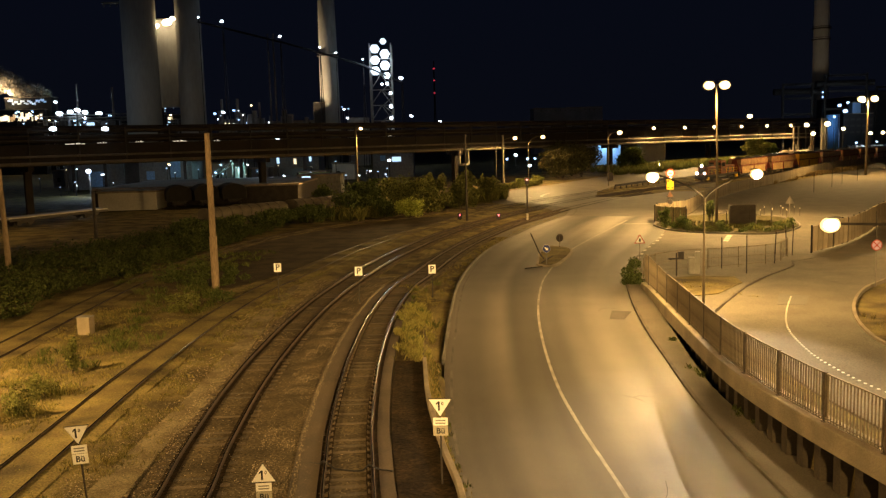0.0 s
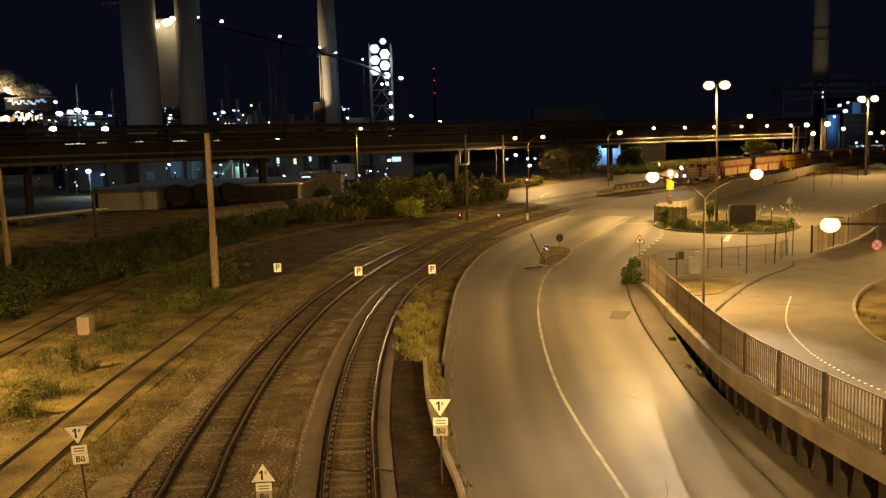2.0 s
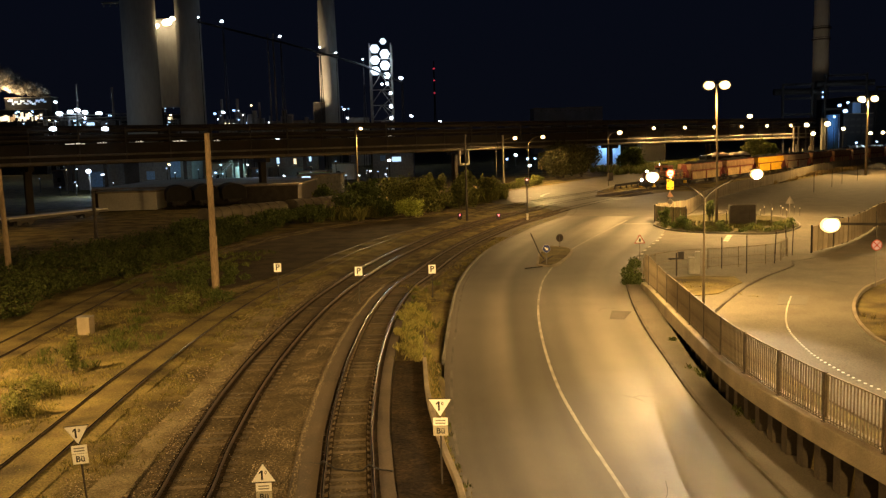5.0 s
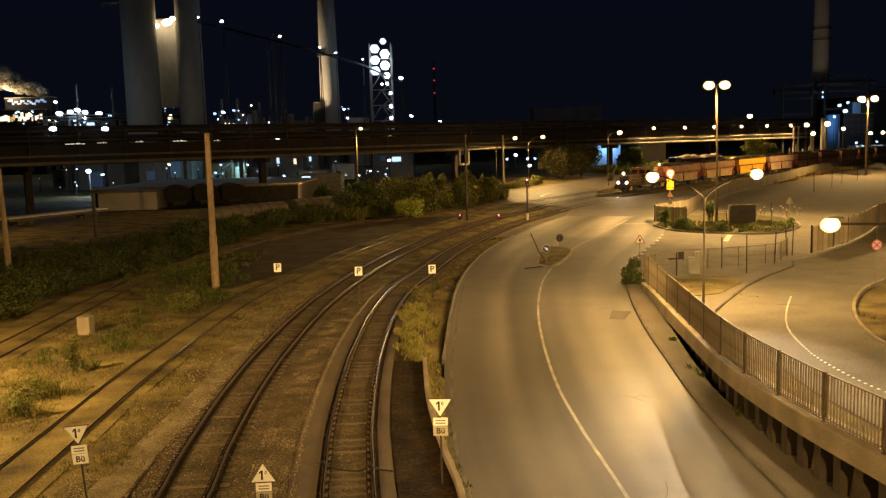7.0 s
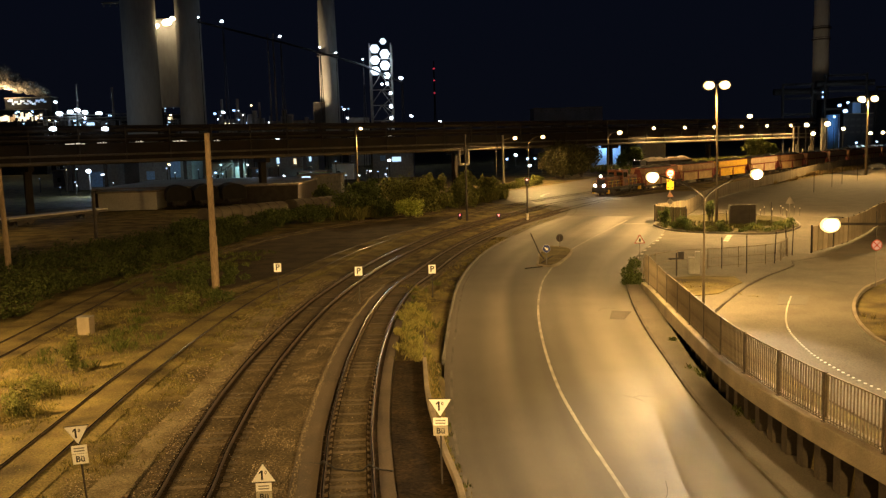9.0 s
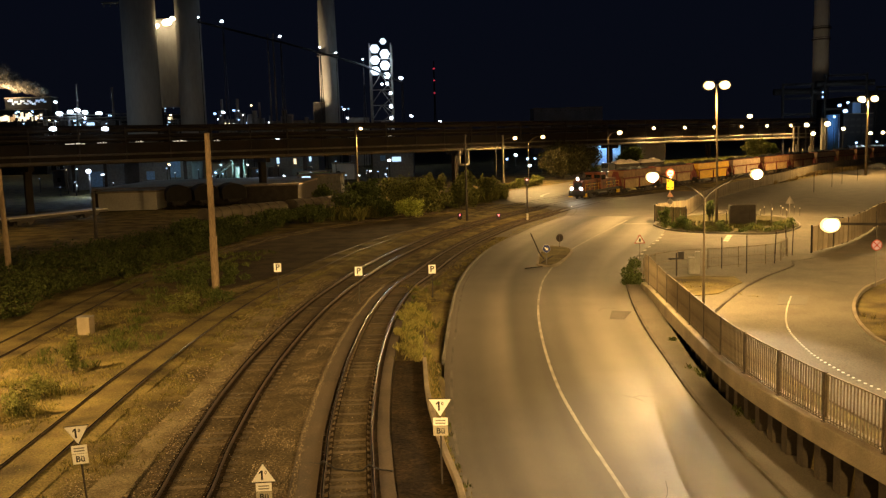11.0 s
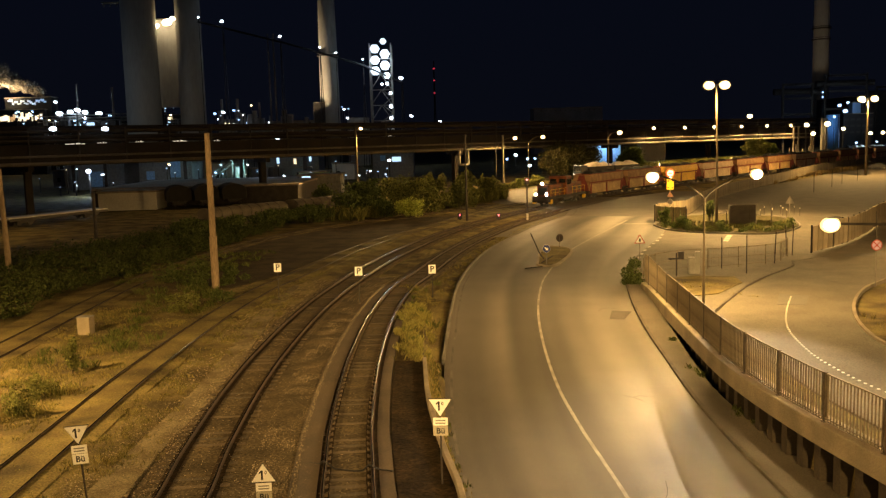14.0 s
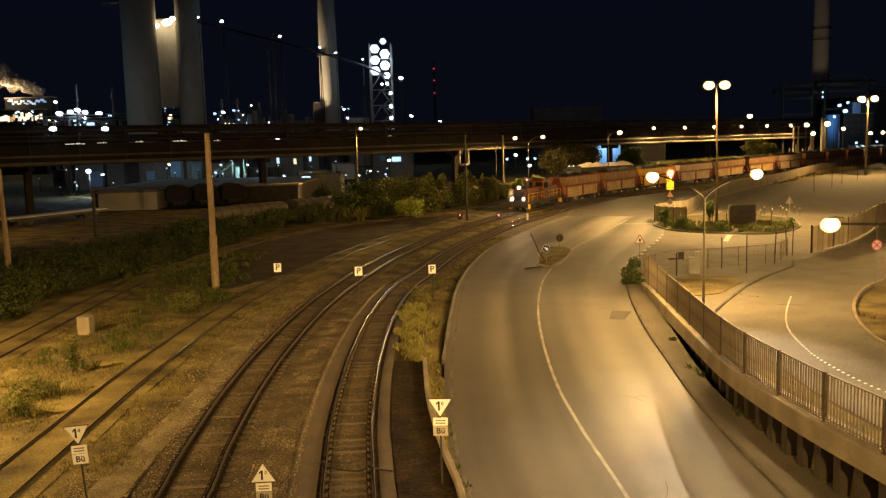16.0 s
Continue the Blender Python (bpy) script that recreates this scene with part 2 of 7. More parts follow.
def ribbon(name, left, right, z, material, n=80, cross=6, drop=0.25, parent=None):
    """A sheet between two edges, with its rim turned down."""
    L, R = along(left, 0.5), along(right, 0.5)
    L = L[np.linspace(0, len(L) - 1, n).astype(int)]
    R = R[np.linspace(0, len(R) - 1, n).astype(int)]
    verts, faces, k = [], [], cross + 3
    for a, b in zip(L, R):
        row = [a[:2] + (b[:2] - a[:2]) * j / cross for j in range(cross + 1)]
        verts.append((*row[0], z(*row[0]) - drop))
        verts += [(*q, z(*q)) for q in row]
        verts.append((*row[-1], z(*row[-1]) - drop))
    for i in range(n - 1):
        for j in range(k - 1):
            a = i * k + j
            faces.append((a, a + 1, a + k + 1, a + k))
    ob = raw(name, verts, faces, material, parent)
    uv = ob.data.uv_layers.new(name="lane")
    s = np.concatenate([[0], np.cumsum(np.hypot(*np.diff(L[:, :2], axis=0).T))])
    co = []
    for f in faces:
        for v in f:
            i, j = divmod(v, k)
            co += [min(1.0, max(0.0, (j - 1) / cross)) * 10.0, float(s[i])]
    uv.data.foreach_set("uv", co)
    return ob


def slab(name, outline, z, material, drop=0.2, parent=None):
    """A flat sheet of any outline, following the height z(x, y), with a rim."""
    bm = bmesh.new()
    vs = [bm.verts.new((x, y, 0)) for x, y in outline]
    f = bm.faces.new(vs)
    f.normal_update()
    if f.normal.z < 0:
        f.normal_flip()
    bmesh.ops.triangulate(bm, faces=[f])
    for _ in range(5):
        long = [e for e in bm.edges if e.calc_length() > 9.0]
        if not long:
            break
        bmesh.ops.subdivide_edges(bm, edges=long, cuts=1)
        bmesh.ops.triangulate(bm, faces=bm.faces[:])
    rim = [e for e in bm.edges if e.is_boundary]
    r = bmesh.ops.extrude_edge_only(bm, edges=rim)
    low = {v for v in r["geom"] if isinstance(v, bmesh.types.BMVert)}
    for v in bm.verts:
        v.co.z = z(v.co.x, v.co.y) - (drop if v in low else 0)
    return part(name, bm, material, parent)


def lettering(name, words, size, m, material, parent, depth=0.004):
    """Raised letters as a mesh in the plane of m."""
    c = bpy.data.curves.new(name, "FONT")
    c.body, c.size, c.align_x, c.align_y, c.extrude, c.resolution_u = words, size, "CENTER", "CENTER", depth, 2
    c.offset = size * 0.022
    tmp = bpy.data.objects.new(name, c)
    me = bpy.data.meshes.new_from_object(tmp)
    bpy.data.objects.remove(tmp)
    me.materials.clear()
    me.materials.append(material)
    ob = new(name, me)
    ob.parent, ob.matrix_basis = parent, m
    return ob


# ---- heights of the place ----


def z_dip(y):
    """The lower road sinks towards the bridge."""
    return -2.0 * smooth((62 - y) / 40.0)


def z_far(x, y):
    """The land rises gently on the far side of the train's track."""
    north = (x - 26.5) * -0.747 + (y - 150.3) * 0.665
    return smooth(x / 40.0) * (0.55 * smooth((y - 165) / 60.0) + 1.45 * smooth((y - 155) / 110.0) * smooth((north - 8) / 9.0))


def z_upper(x, y):
    return 0.4 * smooth((68 - y) / 14.0) if y < 100 else z_far(x, y)


WALL_L = [(0.9, -12), (0.75, 0), (0.55, 12), (0.35, 24), (-0.1, 27.6), (-0.5, 31.2), (-0.8, 34.9), (-1.0, 40.1)]
FENCE = [(16.5, -8), (15.0, 8), (13.9, 18), (13.0, 25.2), (12.5, 28.5), (12.15, 32), (12.0, 35), (12.05, 38), (12.3, 42), (12.65, 47), (13.0, 52), (13.4, 57.9)]
ROAD_L = [(1.5, -12), (1.2, 4), (0.75, 18), (0.36, 28.4), (0.1, 30.7), (-0.08, 33.3), (-0.14, 37.0), (-0.07, 43.1), (0.21, 48), (0.57, 54.4), (1.18, 62.1), (2.58, 72.2), (4.5, 81.4), (7.5, 91.5), (10.9, 101.7), (16, 114.2)]
ROAD_R = [(13.2, -12), (12.2, 4), (11.4, 18), (11.01, 27.7), (10.77, 32), (10.66, 36.8), (10.8, 42.1), (11.05, 48), (11.7, 54.6), (13.05, 62.6), (15.2, 70.5), (18.2, 78.5), (21.2, 86.0), (23.6, 93.0), (26.0, 101.0), (29.0, 108.0)]
ROAD_C = [(7.6, -12), (7.0, 4), (6.3, 18), (5.88, 28.0), (5.65, 30.8), (5.35, 34.1), (5.07, 38.7), (5.12, 44.5), (5.51, 51), (6.26, 57.1), (7.41, 63.6), (10.6, 75.9), (15.2, 88.4), (22.2, 105.5)]


TRACK_B = [(-7.0, 8), (-7.45, 18), (-7.85, 25), (-8.15, 28), (-8.35, 31), (-8.55, 35), (-8.65, 40), (-8.6, 44), (-8.45, 49), (-8.1, 55), (-7.65, 59.5), (-7.0, 64.5), (-6.35, 69), (-5.3, 75), (-3.8, 82), (-1.2, 92.5), (1.8, 102), (5.4, 111.1), (10.6, 122.6), (17.85, 136.8), (26.5, 150.3), (35.8, 163.3), (46, 175.6), (57, 187.3), (67.9, 199), (79, 210.5), (90, 222.1), (100.9, 233.9), (111.5, 245.8), (133, 270), (155, 295), (190, 335), (230, 380)]
TRACK_C = [(-1.2, 8), (-2.1, 18), (-2.95, 24.5), (-3.25, 27.8), (-3.45, 30), (-3.68, 34.5), (-3.82, 39), (-3.85, 45), (-3.68, 51.5), (-3.25, 58), (-2.7, 62.5), (-1.85, 66.5), (0.2, 77.4), (2.2, 86), (4.85, 95), (8.8, 106.6), (13.6, 116.8), (20.5, 130.5), (28.0, 144.0), (36.8, 158.0)]
TRACK_A = [(-12.9, 8), (-13.4, 18), (-13.65, 25), (-13.85, 31), (-14.0, 36), (-14.05, 40), (-13.85, 49), (-13.5, 55), (-12.76, 62.1), (-11.7, 67.1), (-10.5, 73.7), (-9, 81.5), (-6.3, 91.8), (-1.5, 105.3), (5.0, 123.5), (11.6, 137.0), (20.5, 152.0), (31.0, 167.5), (41.5, 180.5)]
TRACK_D = [(-20.5, 12), (-21.8, 28), (-22.7, 38), (-23.0, 45), (-23.3, 52), (-23.6, 60), (-23.6, 70), (-22.8, 80), (-21.0, 90), (-19.2, 96.5), (-16.0, 104.5), (-11.0, 113.3), (-3.5, 122.0), (3.5, 131.0), (8.5, 139.5)]
SHADE_EDGE = [(0.2, 8), (-0.7, 18), (-1.5, 24.5), (-2.0, 30), (-2.25, 34.5), (-2.4, 40.5)]


def at_y(line, y):
    p = np.array(line)
    return float(np.interp(y, p[:, 1], p[:, 0]))


def z_road(x, y):
    return z_dip(y) if y < 62 else (z_far(x, y) if y > 150 else 0.0)


def z_ground(x, y):
    if y < 58.5 and x > at_y(WALL_L, y) - 0.15:
        if x < at_y(FENCE, y) + 0.45:
            if y > 40.5 and x < at_y(ROAD_L, y):
                return -0.15 + (z_dip(y)) * smooth((x + 2.5) / 2.5)
            return z_dip(y) - 0.3
        return z_upper(x, y) - 0.12
    if y > 58.5 and at_y(ROAD_L, y) - 0.2 < x:
        return (z_road(x, y) if x < at_y(ROAD_R, y) + 2.0 else z_upper(x, y)) - 0.25
    return z_far(x, y) - 0.19

# ---- lamps of the place, with some added ones ----
lamp("street_light", (13.15, 30.0, 6.6), (13.8, 30.2, 0), 2000, (1.0, 0.66, 0.30), angle=172, radius=0.1)
lamp("street_light", (11.85, 49.3, 7.5), (5.5, 53.0, 0), 2300, angle=166, radius=0.12)
lamp("street_light", (17.6, 49.2, 7.56), (18.0, 49.8, 0), 2000, angle=172, radius=0.05)
lamp("street_light", (17.6, 49.1, 7.58), (8.6, 29.0, -1.8), 4000, (1.0, 0.78, 0.52), angle=54, radius=0.01, blend=1.0)
lamp("flood_light", (30.0, 99.2, 14.6), (25, 92, 0), 9500, angle=168, radius=0.2)
lamp("flood_light", (31.8, 99.2, 14.6), (38, 104, 0), 7000, angle=170, radius=0.2)
lamp("flood_light", (91.4, 189.5, 15.9), (90, 184, 0), 10500)
lamp("street_light", (-25.2, 33.5, 8.4), (-19, 37, 0), 5600)
lamp("street_light", (-9, -0.6, 11.8), (-17, 33, 0), 3900, angle=70, blend=0.9)
lamp("street_light", (9, -0.6, 11.8), (3.5, 39, 0), 14000, angle=50, blend=1.0)
# Unseen lamp at the near right, added to brighten the lower road.
lamp("street_light", (18.5, 9, 8.4), (15.5, 15, 0), 1500, radius=0.8)
lamp("street_light", (21.8, 188.3, 9.7), (21.6, 187.6, 0), 3300, angle=172)
lamp("street_light", (16.1, 192.3, 9.9), (16, 191.6, 0), 3000)
lamp("street_light", (35.0, 172.9, 10.6), (33.5, 172.0, 0), 3000, angle=165)
lamp("street_light", (-14.4, 165.3, 12.3), (-6, 146, 0), 5000)
for k in range(1, 7):
    lamp("bridge_light", (45.9 + 10.44 * k, 220.9 + 8.35 * k, 11.7), (48.0 + 10.44 * k, 216.5 + 8.35 * k, 0), 2600, angle=168, blend=0.3)
bulb("works_light", (-101.0, 334.5, 57.0), 330, WARM, 0.8)
bulb("works_light", (-170, 416, 29), 500, COOL, 1.0)
# Three added fill lights on the silos, with no fixtures of their own.
bulb("works_light", (-150, 305, 24), 750, COOL, 1.0)
bulb("works_light", (-113.4, 297, 19), 150, (0.8, 0.88, 1.0), 1.0)
bulb("works_light", (-80, 290, 16), 380, (1.0, 0.9, 0.75), 1.0)
lamp("works_light", (-80, 390, 14), (-50, 400, 55), 38000, WARM, 60, 1.0)
bulb("works_light", (-24, 376, 44), 1500, COOL, 2.0)
bulb("yard_light", (-79.5, 199, 5.0), 750, COOL, 0.6)
bulb("yard_light", (-54.0, 231.5, 5.0), 420, (0.45, 0.95, 1.0), 0.4)
bulb("yard_light", (-42, 205, 6.0), 260, COOL, 0.6)
bulb("cabin_light", (44.5, 233.0, 7.5), 200, COOL, 0.4)
bulb("works_light", (199, 416, 22), 90, COOL, 1.0)
# Added spot without a fixture, brings up the far chimney.
lamp("works_light", (186, 440, 42), (213, 500, 80), 2600, WARM, 60, 1.0)
# Unseen lamp added off to the right to light the panel fence.
lamp("street_light", (44.3, 60.0, 8.3), (41, 63, 0), 4500, angle=160, blend=0.4)
lamp("street_light", (-60.0, 106, 8.4), (-53, 110, 0), 650, angle=125, blend=0.6)
bulb("works_light", (-203, 421.0, 37.5), 1300, WARM, 1.0)
bulb("silo_light", (162.5, 372, 15), 260, (0.3, 0.62, 1.0), 0.5)
bulb("car_park_light", (190, 386, 10), 1600, COOL, 0.5)

# ---- ground: one sheet to the horizon ----


def build_ground():
    def steps(*spans):
        out = []
        for a, b, s in spans:
            out += list(np.arange(a, b - 1e-6, s))
        return out + [spans[-1][1]]

    xs = steps((-3000, -400, 650), (-400, -100, 30), (-100, -40, 4), (-40, -3, 1.0), (-3, 16, 0.3), (16, 60, 1.5), (60, 180, 8), (180, 500, 40), (500, 3000, 625))
    ys = steps((-300, -40, 65), (-40, 0, 5), (0, 20, 2.0), (20, 62, 0.7), (62, 130, 2.0), (130, 300, 8), (300, 800, 60), (800, 4200, 680))
    verts = []
    for y in ys:
        for x in xs:
            h = z_ground(x, y)
            if 5 < y < 110 and min(abs(x - at_y(TRACK_B, y)), abs(x - at_y(TRACK_C, y))) < 2.4:
                h -= 0.14
            elif -45 < x < -2.6 and 15 < y < 110:
                h += 0.09 * (noise.noise((x * 0.35, y * 0.35, 3.1))) + 0.05 * noise.noise((x * 1.3, y * 1.3, 7.7))
            verts.append((x, y, h))
    k = len(xs)
    faces = [(j * k + i, j * k + i + 1, (j + 1) * k + i + 1, (j + 1) * k + i) for j in range(len(ys) - 1) for i in range(k - 1)]
    return tagged(raw("ground", verts, faces, M_GROUND), "brown bare earth and cinder ground of a railway yard", "ground", kind="structure")


build_ground()


def z_verge(x, y):
    """The strip between the low wall and the sunken road slopes down to the road."""
    a, b = at_y(WALL_L, y) + 0.08, at_y(ROAD_L, y)
    t = min(1.0, max(0.0, (x - a) / max(0.05, b - a)))
    return -0.08 * (1 - t) + (z_dip(y) + 0.05) * t


tagged(ribbon("grass_verge", [(x + 0.08, y) for x, y in WALL_L if y > 10], [(at_y(ROAD_L, y) + 0.02, y) for x, y in WALL_L if y > 10], z_verge, M_GROUND, n=60, cross=5, drop=0.1), "weedy strip sloping from the low wall to the road", "verge", kind="structure")

# ---- roads ----
road = tagged(ribbon("road", ROAD_L, ROAD_R, z_road, M_ROAD, n=150, cross=10), "worn grey asphalt road curving beside the tracks", "road", kind="structure")
LOT = [(29.0, 108.0), (26.0, 101.0), (23.6, 93.0), (21.2, 86.0), (18.2, 78.5), (15.2, 70.5), (13.6, 64.0), (13.75, 58.6), (14.1, 50.0), (14.35, 46.6), (16.25, 50.1), (19.05, 55.0), (22.25, 59.9), (26.2, 65.6), (27.3, 68.1), (31.0, 70.5), (46.0, 92.0), (60, 105), (95, 135), (150, 170), (190, 230), (150, 250), (112, 224), (86.7, 199), (69.6, 177), (53, 158), (44, 145)]
tagged(slab("yard_pavement", LOT, lambda x, y: z_upper(x, y) - 0.02, M_ASPHALT_OLD), "pale worn asphalt yard beside the railway", "yard", kind="structure")
tagged(slab("bare_earth", [(14.2, 52.0), (16.6, 52.6), (19.4, 56.6), (19.9, 59.6), (17.6, 60.8), (14.0, 59.2)], lambda x, y: z_upper(x, y) + 0.02, M_GROUND, drop=0.1), "patch of dry bare earth behind the railing", "ground", kind="structure")
RAMP_OUT = [(14.3, 4), (22, 4), (19.6, 24), (19.1, 32), (19.7, 38.5), (19.9, 40.4), (21.0, 44.3), (23.0, 48.8), (25.7, 53.1), (28.4, 56), (35, 63.5), (46, 77), (60, 96), (46.0, 92.0), (31.0, 70.5), (27.3, 68.1), (26.2, 65.3), (22.2, 59.6), (19.0, 54.7), (16.2, 49.8), (14.2, 46), (14.0, 42), (13.9, 38), (13.7, 32), (14.2, 26), (15.1, 18), (16.3, 8)]
tagged(slab("side_road", RAMP_OUT, lambda x, y: z_upper(x, y) - 0.03, M_ASPHALT_OLD), "pale asphalt side road curving behind the railing", "road", kind="structure")
CROSS = [(18.7, 127), (14.8, 136.7), (11.3, 143.3), (10.1, 158), (12.2, 172), (21.2, 184.8), (34.0, 200), (46, 211), (62, 227), (80, 242), (110, 268), (140, 300), (150, 292), (117, 262), (86, 231), (62, 207), (46, 191), (34, 177), (29.0, 164), (26, 149), (31, 147), (40.9, 158), (47, 157), (29, 108), (16, 114.2)]
tagged(slab("crossing_pavement", CROSS, lambda x, y: (z_far(x, y) if y > 150 else 0.0) - 0.035, M_ASPHALT), "asphalt of the road over the level crossing", "road", kind="structure")

tagged(profile_along("crossing_skirt", along([(7.5, 91.5), (10.9, 101.7), (16.3, 114.2), (18.2, 121), (18.7, 127), (14.8, 136.7), (11.3, 143.3), (10.1, 158)], 1.0), [(-3.2, -0.24), (-1.6, -0.12), (0.3, -0.03)], lambda x, y: 0.0, M_ASPHALT_OLD), "broken asphalt edge sloping down to the tracks", "road edge", kind="structure")

# footway, kerbs and low wall
# Dark kerb colour draws the shadow gap along the road edge.
M_KERB = mat("kerb_dark", (0.10, 0.085, 0.06), (0.055, 0.045, 0.03), rough=0.9, scale=1.5, fine=20, bump=0.3)
KERB_R = [p for p in ROAD_R if p[1] < 71]
FOOT_OUT = [(16.2, -8), (14.7, 8), (14.0, 18), (13.3, 25.2), (12.9, 28.5), (12.45, 32), (12.05, 35), (11.85, 38), (12.0, 42), (12.35, 47), (12.7, 52), (13.3, 58.6), (14.0, 63.0), (15.4, 70.2)]
tagged(ribbon("footway", [(x + 0.14, y) for x, y in KERB_R], FOOT_OUT, lambda x, y: z_road(x, y) + 0.11, M_PAVING, n=90, cross=3), "brown paved footway along the retaining wall", "pavement", kind="structure")
kerb = tagged(profile_along("kerb", along(KERB_R, 1.0), [(-0.02, -0.2), (-0.02, 0.10), (0.01, 0.125), (0.13, 0.13), (0.13, -0.2)], z_road, M_KERB, closed=True), "dark-edged concrete kerb of the footway", "kerb", kind="structure")
tagged(profile_along("kerb_left", along([p for p in ROAD_L if 40 < p[1] < 93], 1.0), [(-0.16, -0.3), (-0.16, 0.08), (0.0, 0.08), (0.02, -0.3)], z_road, M_CONCRETE_DARK, closed=True), "worn concrete kerb beside the grass verge", "kerb", kind="structure")
tagged(profile_along("low_wall", along(WALL_L, 1.0), [(-0.09, -2.6), (-0.09, 0.06), (-0.07, 0.08), (0.07, 0.08), (0.09, 0.06), (0.09, -2.6)], lambda x, y: 0.0, M_CONCRETE, closed=True), "low concrete wall between the tracks and the sunken road", "wall", kind="structure")
# The low wall's shade on the ground, laid as a dark strip.
tagged(ribbon("cinder_strip", SHADE_EDGE, [(0.5, 8), (0.36, 18), (0.22, 24.5), (-0.35, 30), (-0.72, 34.5), (-1.05, 40.3)], lambda x, y: -0.16, M_DARK_BED, n=40, cross=4, drop=0.1), "dark ground strip between the track and the low wall, holding the wall's shade", "cinder strip", kind="structure")
KERB_2 = [(14.0, 42), (14.2, 46), (16.2, 49.8), (19.0, 54.7), (22.2, 59.6), (26.2, 65.3), (27.3, 68.1)]
tagged(profile_along("kerb_side_road", along(KERB_2, 1.0), [(-0.11, -0.2), (-0.11, 0.06), (0.0, 0.06), (0.02, -0.2)], z_upper, M_KERB, closed=True), "dark kerb on the inner side of the side road", "kerb", kind="structure")
KERB_3 = [(19.1, 32), (19.7, 38.5), (19.9, 40.4), (21.0, 44.3), (23.0, 48.8), (25.7, 53.1), (28.4, 56), (35, 63.5)]
tagged(profile_along("kerb_bend", along(KERB_3, 1.0), [(-0.02, -0.2), (-0.02, 0.10), (0.14, 0.10), (0.14, -0.2)], z_upper, M_CONCRETE, closed=True), "pale kerb round the dry grass at the bend", "kerb", kind="structure")

# ---- road markings, laid 5 mm proud ----


def marking(name, line, width, z, label, dash=None, paint=None):
    p = along(line, 0.5)
    spans = [(0, len(p) - 1)] if not dash else [(i, min(len(p) - 1, i + dash[0])) for i in range(0, len(p) - 2, dash[0] + dash[1])]
    verts, faces = [], []
    n = normals(p)
    for a, b in spans:
        for i in range(a, b + 1):
            for o in (-width / 2, width / 2):
                x, y = p[i, 0] + n[i, 0] * o, p[i, 1] + n[i, 1] * o
                verts.append((x, y, z(x, y) + 0.006))
        base = len(verts) - 2 * (b - a + 1)
        faces += [(base + 2 * i, base + 2 * i + 1, base + 2 * i + 3, base + 2 * i + 2) for i in range(b - a)]
    return tagged(raw(name, verts, faces, paint or M_LINE), label, "road marking", kind="structure")


marking("centre_line", ROAD_C, 0.14, z_road, "worn white centre line of the curved road")
marking("edge_line", [(x + 0.35, y) for x, y in ROAD_L], 0.12, z_road, "faded pale edge line of the road", None, M_LINE_FAINT)
marking("stop_line", [(18.3, 101.6), (24.6, 100.6)], 0.45, z_road, "worn white stop line before the crossing")
marking("give_way_dashes", [(15.3, 69.5), (17.6, 76.5), (20.6, 84), (23.0, 91.0)], 0.25, z_road, "worn white dashes across the yard entrance", dash=(2, 3))
marking("lane_dash", [(26.5, 82.0), (28.5, 87.0)], 0.5, lambda x, y: z_upper(x, y) - 0.02, "white dash painted at the yard entrance")


def build_studs():
    line = along([(16.93, 42.74), (16.58, 41.36), (16.31, 39.95), (16.01, 38.09), (15.86, 36.48), (15.86, 35.07), (15.9, 33.67), (16.02, 32.44), (16.18, 31.66), (16.6, 29.6)], 0.4)
    me = None
    for i, (x, y) in enumerate(line):
        if me is None:
            bm = bmesh.new()
            box(bm, -0.05, 0.05, -0.05, 0.05, 0, 0.025, bevel=0.01)
            me = mesh_of("road_stud", bm, M_SIGN)
        ob = new("road_stud", me)
        ob.location = (x, y, z_upper(x, y) - 0.03)
        tagged(ob, "small white road stud on the asphalt", "road stud", "line of road studs")


build_studs()
marking("lane_line", [(20.43, 51.18), (18.83, 47.68), (17.62, 44.74), (16.98, 42.9)], 0.09, lambda x, y: z_upper(x, y) - 0.02, "worn white line running out into road studs", None, M_LINE)

# ---- tracks ----
RAIL_PROFILE = [(-0.062, -0.16), (-0.062, -0.148), (-0.012, -0.125), (-0.012, -0.045), (-0.036, -0.03), (-0.036, -0.004), (-0.03, 0.0), (0.03, 0.0), (0.036, -0.004), (0.036, -0.03), (0.012, -0.045), (0.012, -0.125), (0.062, -0.148), (0.062, -0.16)]


def offset(p, o):
    n = normals(p)
    q = p.copy()
    q[:, :2] += n * o
    return q


def z_track(x, y):
    return z_far(x, y)


def build_track(line, label, bed_material, foot_material, foot=0.2, lift=0.0):
    t = thing("railway_track", Matrix.Identity(4), label, "railway track", "curving tracks", "structure")
    p = along(line, 1.0)
    for s in (-0.7535, 0.7535):
        r = profile_along("rail", offset(p, s), RAIL_PROFILE, z_track, [M_RAIL, M_RAILHEAD], t, closed=True)
        k = len(RAIL_PROFILE)
        for f in r.data.polygons:
            if f.index < (len(p) - 1) * k and f.index % k == 6:
                f.material_index = 1
    # Bands along both rails, set darker than the bed on tracks B and C.
    for s in (-0.7535, 0.7535):
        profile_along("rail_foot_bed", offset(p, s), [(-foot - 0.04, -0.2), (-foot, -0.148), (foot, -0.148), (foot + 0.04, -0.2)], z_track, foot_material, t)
    bed = [(-1.75, -0.34), (-1.45, -0.19 + lift * 0.5), (-0.7, -0.156 + lift), (0.7, -0.156 + lift), (1.36, -0.19 + lift * 0.5), (1.42, -0.6)]
    profile_along("track_bed", along(line, 0.7), bed, z_track, bed_material, t)
    return t, p


